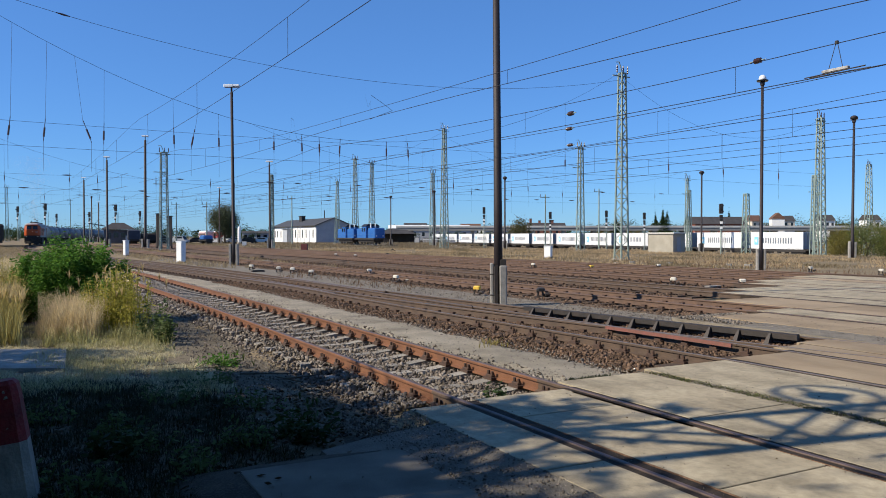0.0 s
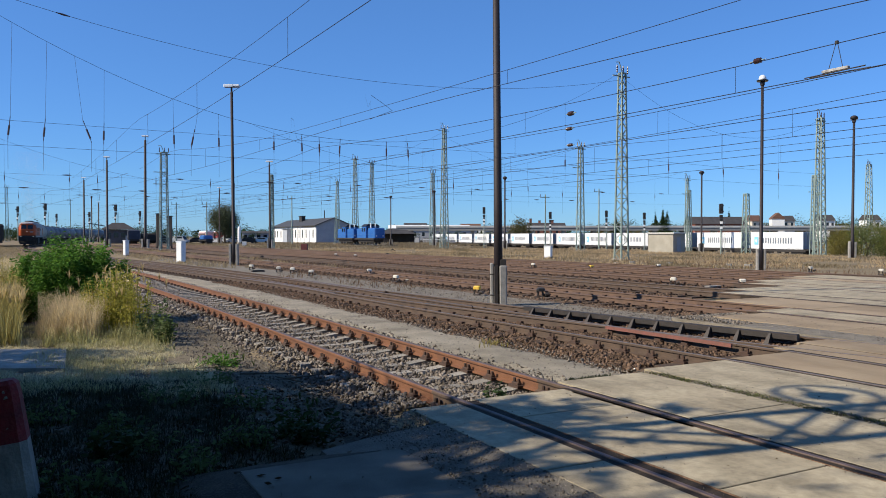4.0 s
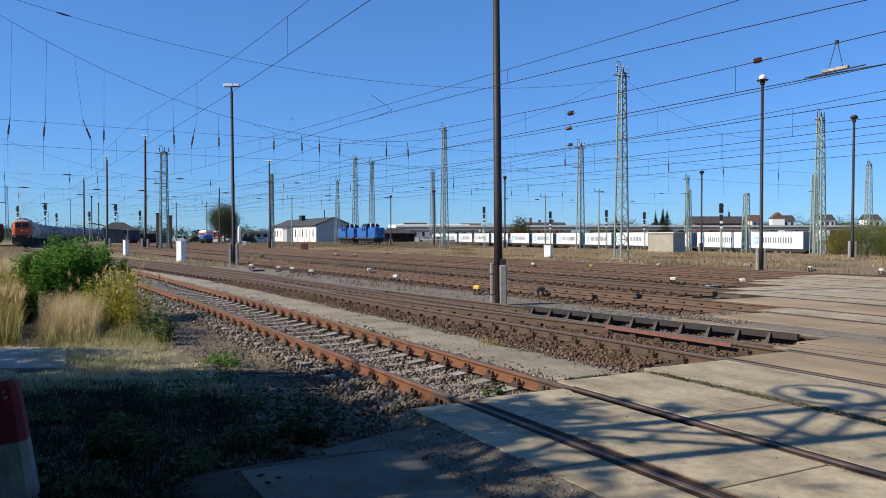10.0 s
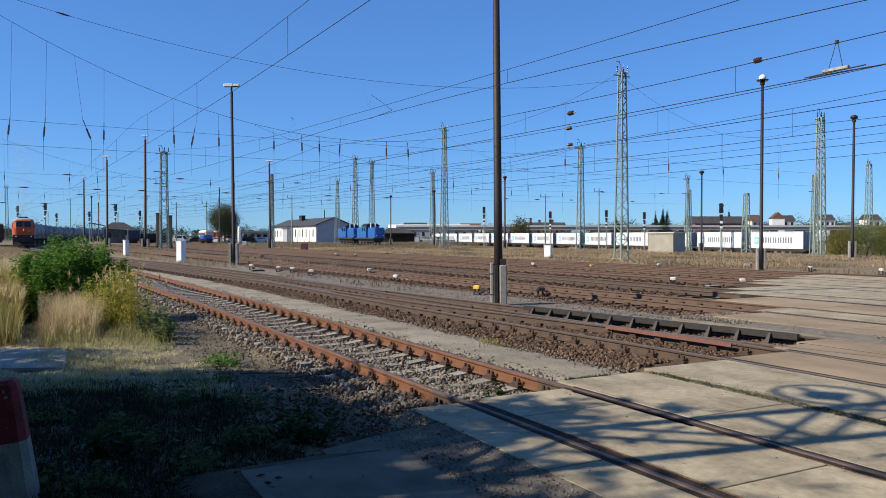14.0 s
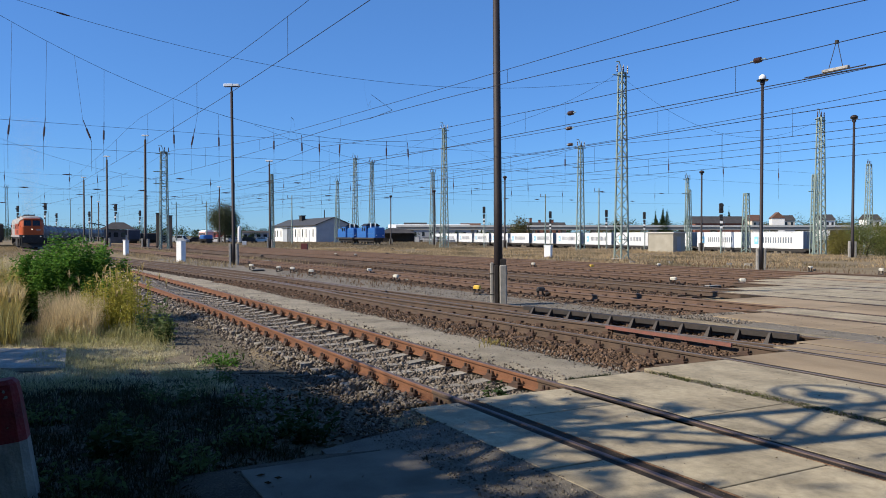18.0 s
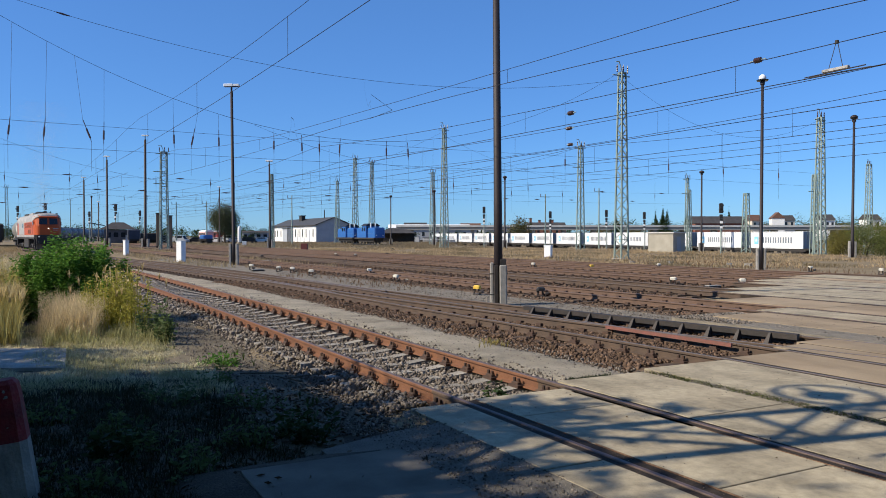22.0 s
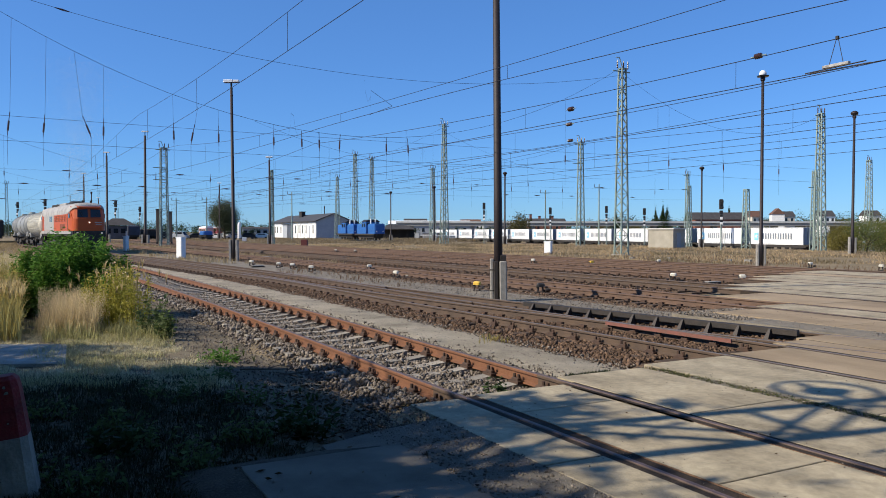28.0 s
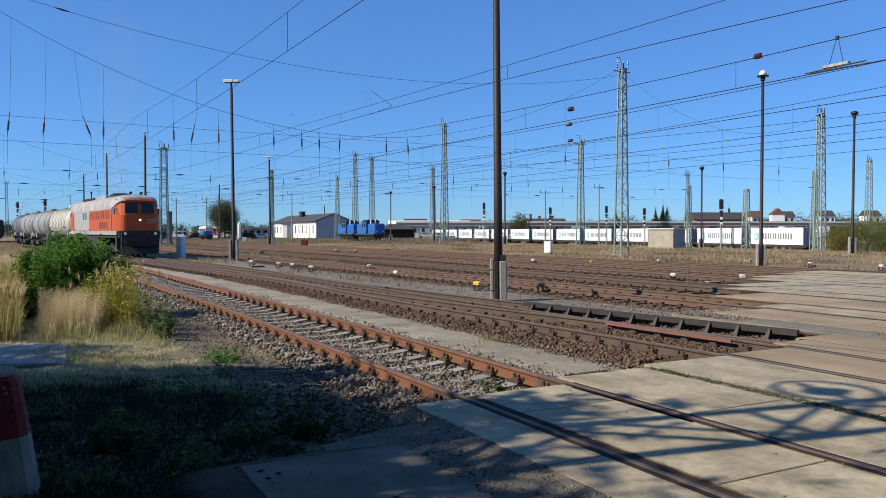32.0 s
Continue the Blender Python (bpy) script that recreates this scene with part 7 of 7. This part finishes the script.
house("warehouse", "grey far hall with a pale roof", 42, 520, -1, 30, 14, 6.8, 8.6, GREYWALL, GREYBOX, 2, 7, "far halls")
house("brick_works", "red-brick works building with a dark roof", 64, 480, 0, 23, 12, 6.6, 9.8, BRICK, DARKROOF, 3, 6, "far halls")
for k, (px, h) in enumerate(((54.5, 12.2), (60, 11), (68, 11.2))):
    t = thing("works_chimney", "stubby brick chimney on a works building", "chimney", "works chimneys", at=pose(px, 480, 0))
    part("stack", MB().box(-.7, .7, -.6, .6, 7.5, h), BRICK, t)
    part("rim", MB().box(-.85, .85, -.75, .75, h, h + .3), UNDER, t)
house("workshop", "long low pale warehouse at the yard edge", -2, 420, -.5, 40, 12, 5.5, 6.6, GREYWALL, GREYWALL, 3, 9)
house("workshop", "small grey signal hut in the yard", -24, 300, -.3, 7, 5, 3, 3.8, GREYWALL, DARKROOF, 0, 2)
fence = thing("yard_fence", "low pale fence and kerb along the far yard", "fence")
for i in range(30):
    part("post", MB().box(-6 + i * .9 - .04, -6 + i * .9 + .04, 232.9, 233.1, -.4, 1.0), WHITE, fence)
part("rail", MB().box(-6, 20.5, 232.85, 232.95, .55, .7), WHITE, fence)
# long flyover behind the container train
fly = thing("flyover", "long pale concrete flyover behind the container train", "bridge")
part("deck", MB().box(-20, 225, 329, 336, 4.0, 5.3), POST, fly)
part("parapet", MB().box(-20, 225, 328.7, 329, 5.3, 6.1), mat("pale_parapet", (.55, .54, .50), None, .4, .9), fly)
for i in range(19):
    part("pier", MB().box(-14 + i * 13, -12.6 + i * 13, 330, 335, -2, 4.0), POST, fly)
house("house", "wide red-brick house with a brown hipped roof", 138, 390, 3, 25, 12, 4.8, 8.4, BRICK, DARKROOF, 0, 6)
house("house", "cream house with a red tiled roof", 185, 460, 6, 6.5, 8, 4.5, 8, PLASTER, TILE, 10, 2)
house("house", "white house with a tall gable", 199, 460, 6, 7, 7, 6, 9.5, WHITE, TILE, 80, 3)
house("house", "cream house with a red tiled roof", 209, 470, 6, 7, 8, 5, 8, PLASTER, DARKROOF, 0, 2)
house("house", "dark-roofed house beyond the yard", 232, 470, 6, 9, 9, 5, 8.5, WHITE, DARKROOF, 0, 3)
house("house", "white house with a dark roof", 249, 450, 5, 8, 9, 6, 9, WHITE, DARKROOF, 0, 2)
house("house", "wide grey hall with a dark roof", 270, 450, 5, 14, 9, 5, 8, GREYWALL, DARKROOF, 0, 4)
house("house", "far pale house with a low roof", 70, 520, 2, 14, 9, 5, 8.5, PLASTER, TILE, 0, 3)
house("house", "far pale house with a low roof", -20, 560, 2, 16, 9, 6, 9, PLASTER, DARKROOF, 0, 3)
house("house", "far pale house with a low roof", 20, 560, 2, 14, 9, 5, 8.5, WHITE, TILE, 0, 3)

# trees of the middle distance
tree("tree", "round dense grey-green tree behind the yard", -58, 205, 9.8, 3.1, 3.7, 51, leaf_mat("grey_green_leaf", (.13, .15, .085), (.09, .11, .06), .35), 24000, .17, "yard trees", clumps=90)
tree("tree", "small yellow-green tree behind the containers", 26, 262, 8.6, 3.6, 3.4, 52, leaf_mat("olive_leaf", (.13, .12, .045), (.09, .085, .035)), 2400, .32, "yard trees", clumps=26)
OLIVE = leaf_mat("autumn_leaf", (.16, .125, .04), (.10, .10, .035))
SHRUBA = leaf_mat("shrub_leaf", (.17, .20, .055), (.12, .15, .04), .4)
SHRUBB = leaf_mat("yellow_shrub_leaf", (.28, .24, .06), (.20, .18, .045), .4)
k = 0
for px, py, h, r, mt in ((55, 100, 5.0, 2.6, SHRUBA), (59, 104, 4.6, 2.6, SHRUBB), (63.5, 108, 5.4, 3.0, SHRUBA), (67, 112, 5.0, 2.6, SHRUBB), (51.5, 100, 3.4, 1.8, SHRUBB), (72, 116, 5.8, 3.2, SHRUBA), (61, 98, 3.4, 2.2, SHRUBB)):
    k += 1
    tree("shrub_tree", "leafy yellow-green shrub beside the far siding", px, py, h, r, h * .5, 60 + k, mt, 9000, .09, "siding shrubs", clumps=40)
for px, py, h, r in ((94, 330, 12.5, 3.0), (106, 335, 11.5, 3.2), (122, 420, 15, 3.6), (110, 400, 13.5, 3.3), (152, 410, 14, 3.6), (74, 330, 10, 3.2), (41, 360, 9, 3.2), (168, 430, 13, 4.0)):
    k += 1
    tree("conifer", "dark conifer behind the flyover", px, py, h, r, h * .45, 70 + k, DARKLEAF, 3200, .3, "far conifers", True, clumps=26)


def woods():
    """The far edge of woods and gardens along the horizon."""
    rg = np.random.default_rng(77)
    pts = []
    for i in range(430):
        x = rg.uniform(-520, 560)
        y = rg.uniform(560, 760)
        h = rg.uniform(5, 10) + 5 * max(0, noise.noise((x * .012, 3.1, 0))) + (5 if x > 120 else 0)
        c = crown_points(rg, 230, (x, y, h * .5), (h * .7, h * .5, h * .5), 12)
        pts.append(c)
    v, f = leaves(np.concatenate(pts), .7, 78)
    o = soup("far_woods", v, f, DARKLEAF)
    tagged(o, "low band of far trees on the horizon", "trees", kind="stuff")


woods()


def scrub(name, label, boxes, leaf, size, per, seed):
    """Low bushes in clumps: boxes of (x0, x1, y0, y1, base, least and most height, count)."""
    rg = np.random.default_rng(seed)
    pts = []
    for x0, x1, y0, y1, z, h0, h1, n in boxes:
        for _ in range(n):
            h = rg.uniform(h0, h1)
            pts.append(crown_points(rg, per, (rg.uniform(x0, x1), rg.uniform(y0, y1), z + h * .45), (h * .75, h * .6, h * .5), 14, .17))
    v, f = leaves(np.concatenate(pts), size, seed)
    tagged(soup(name, v, f, leaf), label, "bushes", kind="stuff")


scrub("flyover_scrub", "dark bushes under and before the flyover", ((25, 225, 318, 327, -2, 3.2, 5.6, 150), (60, 230, 300, 318, -2, 2.0, 4.2, 60)), DARKLEAF, .2, 260, 94)
scrub("garden_trees", "autumn garden trees round the far houses", ((95, 320, 470, 520, 2, 5, 10, 110),), OLIVE, .38, 420, 91)
scrub("yard_scrub", "dark low scrub at the far edge of the yard", ((-190, -70, 285, 330, -.3, 2, 4, 60), (-75, -30, 268, 300, -.3, 1.2, 2.6, 30), (-120, 60, 345, 400, -.5, 3, 6, 60)), DARKLEAF, .22, 320, 92)
scrub("siding_scrub", "yellow-green scrub along the lower siding", ((60, 97, 92, 113, -1.2, 1.3, 2.6, 40),), SHRUBB, .16, 160, 93)
# leaf litter in the shade
rg = np.random.default_rng(95)
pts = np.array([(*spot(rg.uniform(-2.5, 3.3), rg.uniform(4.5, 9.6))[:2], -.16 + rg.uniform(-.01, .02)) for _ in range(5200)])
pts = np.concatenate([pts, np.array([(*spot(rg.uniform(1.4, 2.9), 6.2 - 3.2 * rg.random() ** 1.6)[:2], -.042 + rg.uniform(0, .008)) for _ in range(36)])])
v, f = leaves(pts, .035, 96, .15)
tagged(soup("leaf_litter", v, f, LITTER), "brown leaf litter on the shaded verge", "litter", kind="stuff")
pts = np.array([(*spot(rg.uniform(3.6, 9.0), rg.uniform(2.5, 7.4))[:2], .004) for _ in range(60)])
v, f = leaves(pts, .014, 97, .1)
tagged(soup("fallen_leaves", v, f, LITTER), "a few fallen leaves on the concrete slabs", "litter", kind="stuff")
# thin exhaust haze over the locomotive, drifting back
n = 90000
h = rg.random(n) ** .9 * 13
c = np.stack([rg.normal(size=n) * (.4 + .10 * h), 3.8 + h * .12 + rg.normal(size=n) * (.4 + .12 * h), 4.8 + h], 1)
v, f = leaves(c, .0105, 62, 1.0)
tagged(soup("exhaust_smoke", v, f, SMOKE, loco), kind="stuff")


def motions():
    for ob, back, half in TRAIN:
        rows = []
        for k in range(33):
            s = progress(k) - back
            a, b = on_route(s + half), on_route(s - half)
            d = (a - b).normalized()
            rows.append((k, turned((a + b) / 2, Vector((d.y, -d.x, 0)), d)))
        walk(ob, rows)
    # the wheels of the locomotive and of the first wagons roll
    for w, yy, r in WHEELS:
        walk(w, [(k / 10, pose(0, yy, r, -math.degrees(progress(k / 10) / r))) for k in range(321)])


motions()
